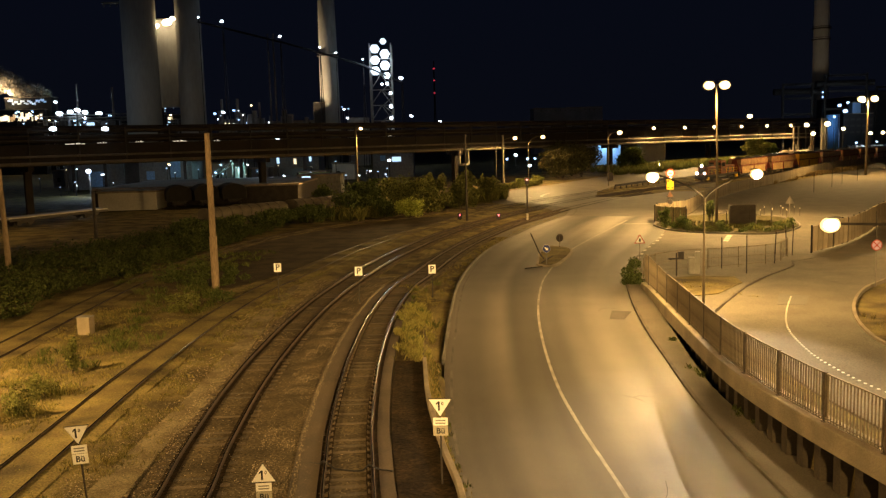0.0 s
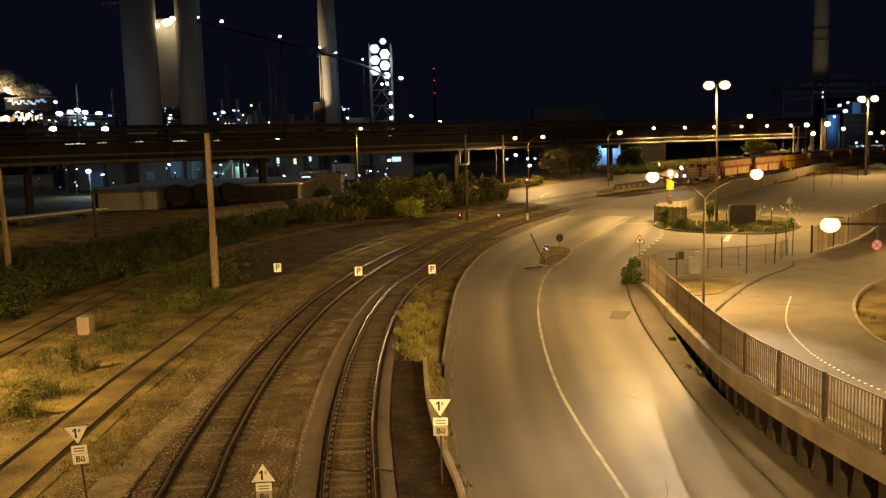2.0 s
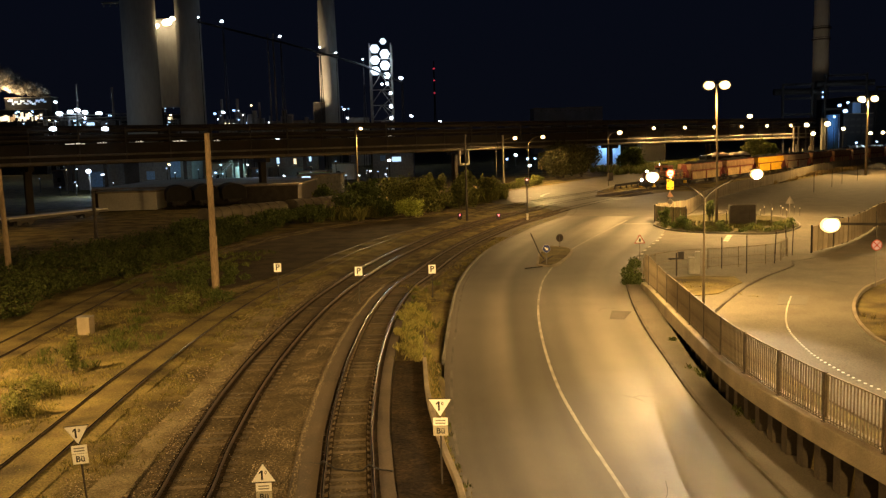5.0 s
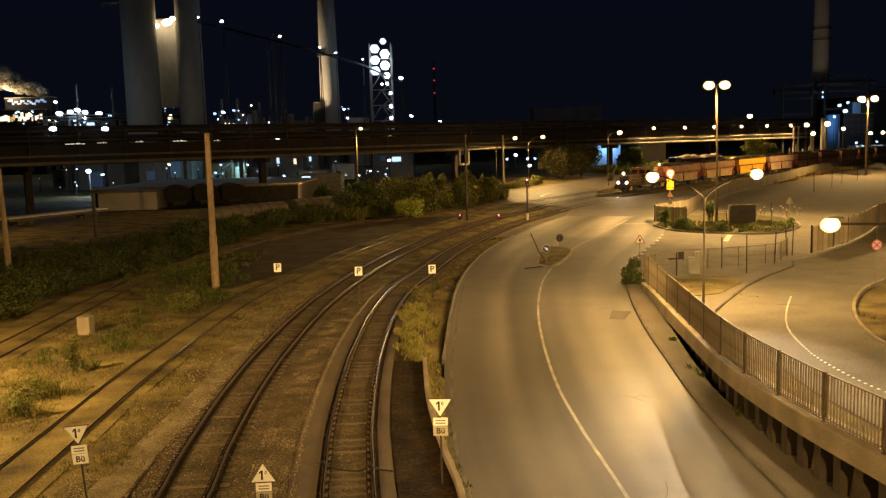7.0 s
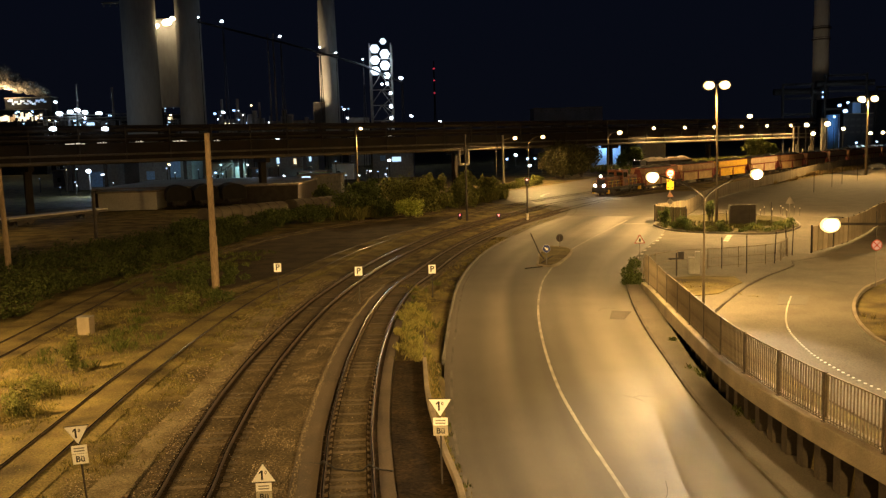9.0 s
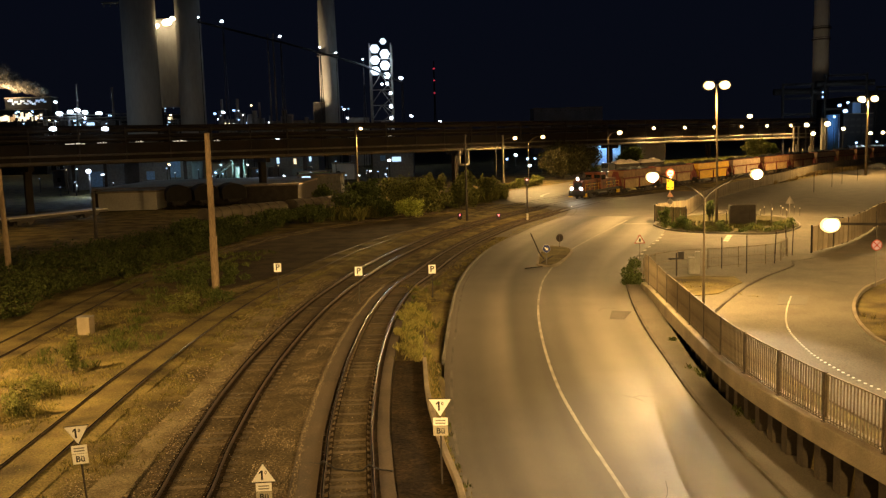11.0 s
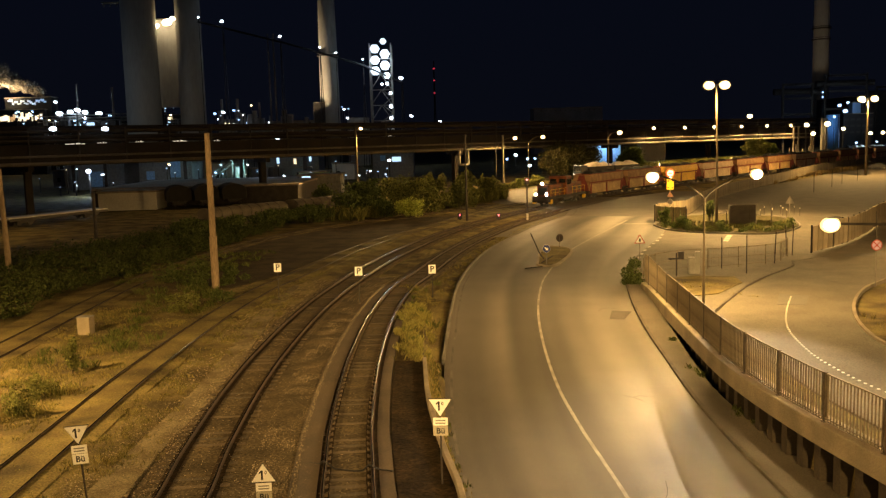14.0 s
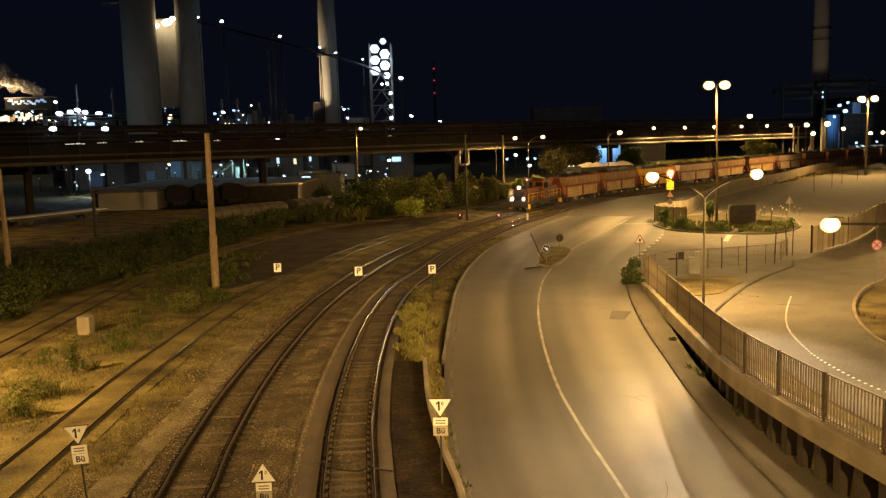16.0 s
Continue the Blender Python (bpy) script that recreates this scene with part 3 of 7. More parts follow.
t_a, _ = build_track(TRACK_A, "rusty railway track in dry weeds and cinder", M_GROUND, M_BALLAST, 0.1, 0.085)
t_b, _ = build_track(TRACK_B, "railway track on old sleepers curving to the crossing", M_BALLAST, M_DARK_BED)
t_c, _ = build_track(TRACK_C, "railway track with fastenings beside the road", M_BALLAST, M_DARK_BED)
t_d, _ = build_track(TRACK_D, "disused railway track half buried in weeds", M_GROUND, M_BALLAST, 0.1, 0.085)

M_PATH = mat("pale_cinder_path", (0.21, 0.172, 0.10), (0.10, 0.08, 0.042), rough=0.95, scale=0.8, fine=16, bump=0.8, mix=1.6, spec=0.12)
tagged(ribbon("cinder_path", [(-11.0, 20), (-10.85, 30), (-10.7, 36), (-10.95, 42.6), (-11.3, 48), (-11.5, 56), (-11.0, 64)], [(-9.6, 20), (-9.75, 30), (-9.6, 36), (-9.9, 43.7), (-10.3, 50), (-10.5, 57), (-10.6, 64)], lambda x, y: -0.165 + 0.03 * noise.noise((x * 0.8, y * 0.8, 2.0)), M_PATH, n=90, cross=6, drop=0.2), "pale trodden gravel path beside the track", "path", kind="structure")

BETWEEN = [p for p in TRACK_C if 8 <= p[1] <= 70]
tagged(ribbon("ballast_between", [(at_y(TRACK_B, y) + 1.3, y) for x, y in BETWEEN], [(x - 1.6, y) for x, y in BETWEEN], lambda x, y: -0.178 + 0.025 * noise.noise((x * 0.9, y * 0.9, 4.0)), M_BALLAST, n=110, cross=8, drop=0.2), "brown cinder ballast between the two tracks", "ballast", kind="structure")

tagged(slab("cinder_yard", [(-21.5, 67), (-15.5, 63), (-12.8, 70), (-10.0, 82), (-6.6, 93.5), (-2.2, 106.5), (3.2, 120), (-4.5, 118.5), (-12, 109.5), (-18, 99), (-21.6, 86)], lambda x, y: -0.13 + 0.02 * noise.noise((x * 0.6, y * 0.6, 1.0)), mat("dark_cinder", (0.078, 0.06, 0.032), (0.04, 0.031, 0.017), rough=0.95, scale=0.5, fine=9, bump=0.8, mix=1.6, spec=0.1), drop=0.15), "dark cinder ground beside the curving tracks", "ground", kind="structure")

# ---- sheet-pile wall, capping beam and railing ----


def build_retaining_wall():
    w = thing("retaining_wall", Matrix.Identity(4), "rusty sheet-pile retaining wall under a pale concrete capping beam", "retaining wall", kind="structure")
    line = along(FENCE, 0.05)
    n = normals(line)
    pts, s, u = [], 0.0, 0.0
    for i in range(len(line)):
        u = (i * 0.05) % 1.15
        d = 0.0 if u < 0.4 else (u - 0.4) / 0.2 * 0.42 if u < 0.6 else 0.42 if u < 0.95 else 0.42 - (u - 0.95) / 0.2 * 0.42
        pts.append((line[i, 0] + n[i, 0] * (d + 0.02), line[i, 1] + n[i, 1] * (d + 0.02)))
    verts, faces = [], []
    for x, y in pts:
        verts += [(x, y, -3.0), (x, y, z_upper(x, y) - 0.5)]
    faces = [(2 * i, 2 * i + 2, 2 * i + 3, 2 * i + 1) for i in range(len(pts) - 1)]
    raw("sheet_piling", verts, faces, M_PILE, w)
    profile_along("capping_beam", along(FENCE, 1.0), [(-0.3, -0.75), (-0.3, -0.03), (-0.27, 0.0), (0.2, 0.02), (0.52, 0.0), (0.52, -0.75)], z_upper, M_CONCRETE, w, closed=True)
    return w


build_retaining_wall()


def build_railing():
    f = thing("railing", Matrix.Identity(4), "brown steel railing with close vertical bars on the wall", "railing")
    line = along(FENCE, 0.174)
    heights = lambda y: 1.66 + 0.26 * smooth((y - 50) / 8)
    first = int(np.argmin(np.abs(line[:, 1] - 25.3))) % 18
    bar = mesh_of("bar", tubes(((0, 0, 0.045), (0, 0, 1.0), 0.028), seg=6), M_FENCE)
    bars = 0
    verts, faces = [], []
    for i, (x, y) in enumerate(line):
        z, h = z_upper(x, y), heights(y)
        if i % 18 == first:
            bm = boxes((-0.05, 0.05, -0.05, 0.05, 0, h + 0.04), (-0.1, 0.1, -0.1, 0.1, 0, 0.025), bevel=0.006)
            ob = part("post", bm, M_POST, f)
            j = min(i, len(line) - 2)
            ang = math.atan2(line[j + 1, 1] - line[j, 1], line[j + 1, 0] - line[j, 0])
            ob.matrix_basis = pose(x, y, z, 0, 0, math.degrees(ang))
        elif 24 < y and bars < 290:
            ob = new("bar", bar)
            ob.parent = f
            ob.matrix_basis = Matrix.LocRotScale((x, y, z), None, (1, 1, h))
            bars += 1
        else:
            a = len(verts)
            verts += [(x - 0.01, y, z + 0.12 * h), (x + 0.01, y, z + 0.12 * h), (x + 0.01, y, z + h), (x - 0.01, y, z + h), (x, y - 0.01, z + 0.12 * h), (x, y + 0.01, z + 0.12 * h), (x, y + 0.01, z + h), (x, y - 0.01, z + h)]
            faces += [(a, a + 1, a + 2, a + 3), (a + 4, a + 5, a + 6, a + 7)]
    if verts:
        tagged(raw("bars_beyond", verts, faces, M_FENCE, f), kind="stuff")
    p = along(FENCE, 0.5)
    for k, w in ((1.0, 0.03), (0.09, 0.02), (0.035, 0.02)):
        profile_along("rail_bar", p, [(-w, -0.02), (-w, 0.02), (w, 0.02), (w, -0.02)], lambda x, y, k=k: z_upper(x, y) + heights(y) * k, M_FENCE, f, closed=True)


build_railing()

# ---- pipe bridge ----


def build_pipe_bridge():
    """Runs along its own x; deck underside at 8 m, top at 14 m."""
    b = thing("pipe_bridge", Matrix.Translation((5.25, 195.5, -2.5)) @ pose(0, 0, 0, 0, 0, math.degrees(math.atan2(0.8, 1.0))) @ Matrix.Scale(1.25, 4), "long dark rusty steel pipe bridge carrying pipes above the tracks", "pipe bridge")
    L0, L1 = -150, 118
    for y in (-1.8, 1.8):
        part("girder", boxes((L0, L1, y - 0.1, y + 0.1, 8.4, 10.9)), M_BRIDGE, b)
        part("flange", boxes((L0, L1, y - 0.27, y + 0.27, 8.3, 8.4)), M_BRIDGE, b)
        part("flange", boxes((L0, L1, y - 0.25, y + 0.25, 10.9, 11.0)), M_BRIDGE, b)
    part("deck", boxes((L0, L1, -1.7, 1.7, 8.5, 8.7)), M_DARKSTEEL, b)
    for y, z, r in ((-1.3, 11.45, 0.35), (-0.2, 11.6, 0.5), (1.0, 11.5, 0.4), (-0.9, 12.7, 0.3), (0.3, 12.8, 0.4)):
        part("pipe", tubes(((L0, y, z), (L1, y, z), r), seg=14), M_DARKSTEEL if y > -1 else M_BRIDGE, b)
    for z, r in ((8.6, 0.22), (9.5, 0.14)):
        part("lower_pipe", tubes(((L0, -2.5, z), (L1, -2.5, z), r), seg=12), M_BRIDGEPIPE, b, "pale thin pipe along the underside")
    for z in (11.5, 12.05):
        part("handrail", boxes((L0, L1, -2.14, -2.06, z - 0.05, z + 0.05)), M_DARKSTEEL, b)
    post = None
    for i in range(int((L1 - L0) / 6)):
        x = L0 + 6 * i
        if post is None:
            post = mesh_of("frame", boxes((-0.08, 0.08, -2.0, -1.84, 8.4, 13.2), (-0.08, 0.08, 1.84, 2.0, 8.4, 13.2), (-0.1, 0.1, -2.0, 2.0, 12.2, 12.35), (-0.06, 0.06, -2.06, -1.9, 8.6, 10.8)), M_DARKSTEEL)
        ob = new("frame", post)
        ob.parent, ob.location = b, (x, 0, 0)
    for y in (-1.92, 1.92):
        part("top_chord", boxes((L0, L1, y - 0.1, y + 0.1, 13.1, 13.3)), M_BRIDGE, b)
    for x in (-108, -72, -39.4, -2.2, 38.8, 72.7, 112):
        bm = boxes((x - 0.4, x + 0.4, -0.45, -0.35, -0.5, 8.3), (x - 0.4, x + 0.4, 0.35, 0.45, -0.5, 8.3), (x - 0.08, x + 0.08, -0.4, 0.4, -0.5, 8.3), (x - 0.35, x + 0.35, -2.0, 2.0, 7.7, 8.3))
        part("column", bm, M_BRIDGE, b)
    # expansion loop of the side pipe
    part("pipe_loop", swept([(-3.2, -2.5, 8.6), (-3.2, -2.5, 6.0), (-1.2, -2.5, 6.0), (-1.2, -2.5, 8.6)], 0.22), M_STEEL, b, "pale U-shaped expansion loop")
    return b


build_pipe_bridge()

# ---- train ----
M_ORANGE = mat("loco_orange", (0.23, 0.062, 0.016), (0.06, 0.022, 0.010), rough=0.6, scale=1.6, fine=14, bump=0.08)
M_WAGON = mat("wagon_brown", (0.42, 0.245, 0.115), (0.26, 0.145, 0.068), rough=0.75, scale=0.8, fine=10, bump=0.12)
M_WAGON_DARK = mat("wagon_dark", (0.25, 0.055, 0.035), (0.15, 0.035, 0.025), rough=0.8, scale=0.8, fine=10, bump=0.15)
M_WAGON_PALE = mat("wagon_pale", (0.55, 0.41, 0.28), (0.40, 0.29, 0.19), rough=0.75, scale=0.8, fine=10, bump=0.12)
M_WAGON_YELLOW = mat("wagon_yellow", (0.85, 0.50, 0.02), (0.70, 0.40, 0.02), rough=0.6, scale=0.8, fine=10, bump=0.08)
M_FLAP = mat("wagon_flap", (0.56, 0.38, 0.17), (0.4, 0.26, 0.115), rough=0.7, scale=0.8, fine=10, bump=0.12)
M_COAL = mat("coal", (0.014, 0.012, 0.010), (0.008, 0.007, 0.006), rough=0.9, scale=2.5, fine=12, bump=1.0)
M_TARP = mat("tarpaulin", (0.82, 0.72, 0.60), (0.66, 0.57, 0.47), rough=0.8, scale=1.2, fine=8, bump=0.3)
M_GLASS = mat("dark_glass", (0.02, 0.022, 0.025), (0.015, 0.016, 0.018), rough=0.08, scale=2, fine=10, bump=0.0)
G_HEAD = glow("headlight", (1.0, 0.93, 0.80), 28)


def wheelset(name, parent, x, r=0.46):
    bm = bmesh.new()
    for s in (-0.75, 0.75):
        tube(bm, (x, s - 0.065, r), (x, s + 0.065, r), r, seg=20)
        tube(bm, (x, s * 0.93 - 0.015, r), (x, s * 0.93 + 0.015, r), r + 0.03, seg=20)
    tube(bm, (x, -0.75, r), (x, 0.75, r), 0.08)
    return part(name, bm, M_DARKSTEEL, parent)


def bogie(parent, x):
    bm = boxes((x - 1.5, x + 1.5, -1.12, -0.98, 0.38, 0.68), (x - 1.5, x + 1.5, 0.98, 1.12, 0.38, 0.68), (x - 0.3, x + 0.3, -1.05, 1.05, 0.45, 0.8), bevel=0.03)
    b = part("bogie", bm, M_DARKSTEEL, parent)
    wheelset("wheelset", b, x - 0.95)
    wheelset("wheelset", b, x + 0.95)
    return b


def buffers(parent, x, s):
    for y in (-0.88, 0.88):
        part("buffer", tubes(((x, y, 1.05), (x + 0.5 * s, y, 1.05), 0.1), ((x + 0.5 * s, y, 1.05), (x + 0.56 * s, y, 1.05), 0.23), seg=14), M_DARKSTEEL, parent)


def build_locomotive():
    """Centre at the origin, front towards +x."""
    l = thing("locomotive", Matrix.Identity(4), "orange diesel shunting locomotive with long hoods and lit headlights", "locomotive")
    part("frame", boxes((-7.2, 7.2, -1.4, 1.4, 0.95, 1.35), (-7.3, -7.1, -1.45, 1.45, 0.55, 1.4), (7.1, 7.3, -1.45, 1.45, 0.55, 1.4), (-2.2, 2.2, -1.2, 1.2, 0.4, 0.95), bevel=0.03), M_DARKSTEEL, l)
    hood = part("hood", boxes((0.9, 6.7, -0.95, 0.95, 1.35, 3.05), bevel=0.12), M_ORANGE, l)
    for i in range(6):
        x = 1.2 + 0.9 * i
        for s in (-1, 1):
            part("hood_door", boxes((x, x + 0.8, s * 0.95 - 0.02, s * 0.95 + 0.02, 1.5, 2.8), bevel=0.01), M_ORANGE, hood)
    rear = part("hood", boxes((-6.7, -1.3, -0.95, 0.95, 1.35, 3.0), bevel=0.12), M_ORANGE, l)
    for i in range(5):
        x = -6.5 + 1.0 * i
        for s in (-1, 1):
            part("hood_door", boxes((x, x + 0.9, s * 0.95 - 0.02, s * 0.95 + 0.02, 1.5, 2.75), bevel=0.01), M_ORANGE, rear)
    cab = part("cab", boxes((-1.3, 0.9, -1.42, 1.42, 1.35, 4.0), (-1.45, 1.05, -1.45, 1.45, 4.0, 4.15), bevel=0.06), M_ORANGE, l)
    for s in (-1, 1):
        part("cab_window", boxes((-1.0, 0.6, s * 1.42 - 0.02, s * 1.42 + 0.02, 2.9, 3.7)), M_GLASS, cab)
        part("cab_window", boxes((0.88, 0.93, s * 0.75 - 0.5, s * 0.75 + 0.5, 3.15, 3.75)), M_GLASS, cab)
    part("exhaust_stack", boxes((2.2, 3.4, -0.4, 0.4, 3.05, 3.4), (4.2, 5.6, -0.6, 0.6, 3.05, 3.22), bevel=0.05), M_DARKSTEEL, l)
    for s in (-1, 1):
        bm = bmesh.new()
        for i in range(9):
            x = -6.9 + 1.72 * i
            tube(bm, (x, s * 1.38, 1.35), (x, s * 1.38, 2.4), 0.025, seg=6)
        tube(bm, (-6.9, s * 1.38, 2.4), (6.9, s * 1.38, 2.4), 0.028, seg=6)
        tube(bm, (-6.9, s * 1.38, 1.9), (6.9, s * 1.38, 1.9), 0.02, seg=6)
        part("handrail", bm, M_YELLOW, l, "yellow walkway handrail")
    for y, z in ((-0.85, 1.75), (0.85, 1.75), (0.0, 3.3)):
        bm = tubes(((7.0 if z < 2 else 6.5, y, z), (7.32 if z < 2 else 6.85, y, z), 0.2), seg=16)
        h = part("headlight", bm, M_DARKSTEEL, l)
        part("lens", ball(bmesh.new(), (7.33 if z < 2 else 6.86, y, z), 0.2, 0.5, 1, 1), G_HEAD, h, "lit white lens")
    for s in (-1, 1):
        for x in (-5.6, -3.4, 2.4, 4.4):
            part("grille", boxes((x - 0.4, x + 0.4, s * 0.98 - 0.02, s * 0.98 + 0.02, 1.7, 2.6), bevel=0.01), M_BLACK, l)
        part("fuel_tank", tubes(((-1.9, s * 1.1, 0.7), (1.9, s * 1.1, 0.7), 0.3), seg=14), M_BLACK, l)
    part("roof_gear", boxes((-0.9, -0.3, -0.7, 0.7, 4.15, 4.32), (0.2, 0.5, -1.1, -0.8, 4.15, 4.45), bevel=0.03), M_DARKSTEEL, l)
    part("end_grille", boxes((6.68, 6.76, -0.7, 0.7, 1.6, 2.7), bevel=0.02), M_BLACK, l)
    for x, y in ((6.4, -1.5), (6.4, 1.1), (-7.1, -1.5), (-7.1, 1.1)):
        part("corner_step", boxes((x, x + 0.7, y, y + 0.4, 0.35, 0.95), bevel=0.02), M_YELLOW, l, "yellow corner step")
    for x in (-4.6, 4.6):
        bogie(l, x)
    buffers(l, 7.3, 1), buffers(l, -7.3, -1)
    return l


def build_wagon(paint, label, load):
    w = thing("hopper_wagon", Matrix.Identity(4), label, "freight wagon", "wagons of the coal train")
    part("frame", boxes((-7.2, 7.2, -1.2, 1.2, 0.95, 1.25), (-7.3, -7.1, -1.35, 1.35, 0.7, 1.3), (7.1, 7.3, -1.35, 1.35, 0.7, 1.3), bevel=0.03), M_DARKSTEEL, w)
    # body: upright upper sides leaning outwards, sloping ends
    def shell(x, y, z):
        return [(-x, -y, z), (x, -y, z), (x, y, z), (-x, y, z)]
    rings = shell(6.3, 1.15, 0.85) + shell(6.75, 1.42, 2.6) + shell(7.05, 1.52, 3.0) + shell(6.75, 1.45, 4.0)
    rim = [(x * 0.985, y * 0.94, z) for x, y, z in shell(6.75, 1.45, 4.0)]
    low = [(x * 0.92, y * 0.9, z) for x, y, z in shell(6.75, 1.45, 3.5)]
    verts = rings + rim + low
    faces = [(0, 3, 2, 1)]
    for k in range(5):
        faces += [(4 * k + i, 4 * k + (i + 1) % 4, 4 * k + 4 + (i + 1) % 4, 4 * k + 4 + i) for i in range(4)]
    body = raw("body", verts, faces, paint, w)
    part("top_rim", boxes((-6.75, 6.75, -1.51, -1.39, 3.93, 4.05), (-6.75, 6.75, 1.39, 1.51, 3.93, 4.05), (-6.77, -6.65, -1.45, 1.45, 3.93, 4.05), (6.65, 6.77, -1.45, 1.45, 3.93, 4.05), bevel=0.015), M_WAGON_DARK, w)
    part("side_rib", boxes((-6.8, 6.8, -1.52, -1.36, 2.5, 2.72), (-6.8, 6.8, 1.36, 1.52, 2.5, 2.72)), M_WAGON_DARK, w, "dark red horizontal rib")
    for x in (-6.25, 0.0, 6.25):
        for s in (-1, 1):
            part("side_post", boxes((x - 0.13, x + 0.13, s * 1.36 - 0.1, s * 1.36 + 0.1, 0.8, 2.6)), M_WAGON_DARK, w)
    for x in (-3.1, 3.1):
        for s in (-1, 1):
            part("discharge_flap", boxes((x - 2.8, x + 2.8, s * 1.34 - 0.03, s * 1.34 + 0.03, 0.85, 2.42), bevel=0.015), M_FLAP if paint is M_WAGON else paint, w)
    for s in (-1, 1):
        v = [(s * 7.2, -1.35, 1.2), (s * 7.2, 1.35, 1.2), (s * 6.98, 0.45, 3.85), (s * 6.98, -0.45, 3.85), (s * 6.9, -1.35, 1.2), (s * 6.9, 1.35, 1.2), (s * 6.6, 0.45, 3.85), (s * 6.6, -0.45, 3.85)]
        raw("end_frame", v, [(0, 1, 2, 3), (4, 7, 6, 5), (0, 3, 7, 4), (1, 5, 6, 2), (3, 2, 6, 7), (0, 4, 5, 1)], M_WAGON_DARK, w)
    if load:
        nx, ny = 26, 6
        v = []
        for j in range(ny + 1):
            for i in range(nx + 1):
                x, y = -6.5 + 13 * i / nx, -1.3 + 2.6 * j / ny
                e = min(1, (6.5 - abs(x)) / 1.2) * min(1.0, (1.3 - abs(y)) / 0.7)
                v.append((x * 0.97, y, 3.8 + e * (0.5 + 0.2 * math.cos(x * 1.45)) + 0.1 * noise.noise((x, y * 2, load))))
        f = [(j * (nx + 1) + i, j * (nx + 1) + i + 1, (j + 1) * (nx + 1) + i + 1, (j + 1) * (nx + 1) + i) for j in range(ny) for i in range(nx)]
        raw("coal_load", v, f, M_COAL, w, True)
    for x in (-4.7, 4.7):
        bogie(w, x)
    buffers(w, 7.3, 1), buffers(w, -7.3, -1)
    return w


RAIL_PATH = along(TRACK_B, 0.5)
RAIL_S = np.concatenate([[0], np.cumsum(np.hypot(*np.diff(RAIL_PATH, axis=0).T))])


def on_track(s):
    x, y = np.interp(s, RAIL_S, RAIL_PATH[:, 0]), np.interp(s, RAIL_S, RAIL_PATH[:, 1])
    return Vector((x, y, z_far(x, y)))


def rail_pose(s, half=4.65):
    """A vehicle whose middle is at s; it runs towards smaller s."""
    a, b = on_track(s - half), on_track(s + half)
    d = a - b
    yaw, tip = math.atan2(d.y, d.x), math.atan2(d.z, math.hypot(d.x, d.y))
    return Matrix.Translation((a + b) / 2) @ Matrix.Rotation(yaw, 4, "Z") @ Matrix.Rotation(-tip, 4, "Y")


# way of the train's front buffers along the track: seconds, metres before the last stand
TRAIN_T = [0.0, 2.5, 4.2, 6.3, 8.0, 9.2, 11.3, 12.5, 14.5, 16.0]
TRAIN_D = [75.8, 65.1, 56.6, 46.2, 37.9, 32.1, 22.4, 17.0, 7.3, 0.0]
S_END = 117.4


def train_rows(behind):
    return [(t, rail_pose(S_END + float(np.interp(t, TRAIN_T, TRAIN_D)) + behind)) for t in np.linspace(0, 16, 33)]


TRAIN = [(build_locomotive(), 7.7)]
PAINTS = [(M_WAGON, "brown hopper wagon heaped with coal"), (M_WAGON, "brown hopper wagon heaped with coal"), (M_WAGON_YELLOW, "yellow hopper wagon with a dark red rib"), (M_WAGON_PALE, "faded pinkish hopper wagon with dark red ends"), (M_WAGON, "brown hopper wagon heaped with coal"), (M_WAGON, "brown hopper wagon with dark red ends"), (M_WAGON_PALE, "faded pinkish hopper wagon with dark red ends"), (M_WAGON, "brown hopper wagon with dark red ends")]
MADE = {}
for i in range(14):
    paint, label = PAINTS[i % 8] if i != 10 else PAINTS[3]
    if label not in MADE:
        MADE[label] = build_wagon(paint, label, 1.0 + i)
        wagon = MADE[label]
    else:
        wagon = copy_thing(MADE[label], Matrix.Identity(4))
    TRAIN.append((wagon, 7.7 + 15.7 + 16.0 * i))

# ---- sleepers and fastenings ----


def build_sleepers(t, line, y0, y1, step, top, jitter):
    rng = random.Random(5)
    bm = bmesh.new()
    box(bm, -1.25, 1.25, -0.125, 0.125, -0.2, 0.0, bevel=0.018)
    me = mesh_of("sleeper", bm, M_SLEEPER)
    p = along(line, step)
    n = normals(p)
    for (x, y), (nx, ny) in zip(p[:, :2], n):
        if y0 < y < y1:
            ob = new("sleeper", me)
            ob.parent = t
            ob.matrix_basis = pose(x, y, top + rng.uniform(-jitter, jitter), 0, 0, math.degrees(math.atan2(ny, nx)) + rng.uniform(-1.2, 1.2))


build_sleepers(t_a, TRACK_A, 23, 62, 0.65, -0.172, 0.012)
build_sleepers(t_b, TRACK_B, 23, 80, 0.63, -0.158, 0.010)
build_sleepers(t_c, TRACK_C, 22, 70, 0.60, -0.155, 0.006)
build_sleepers(t_d, TRACK_D, 38, 64, 0.65, -0.165, 0.015)


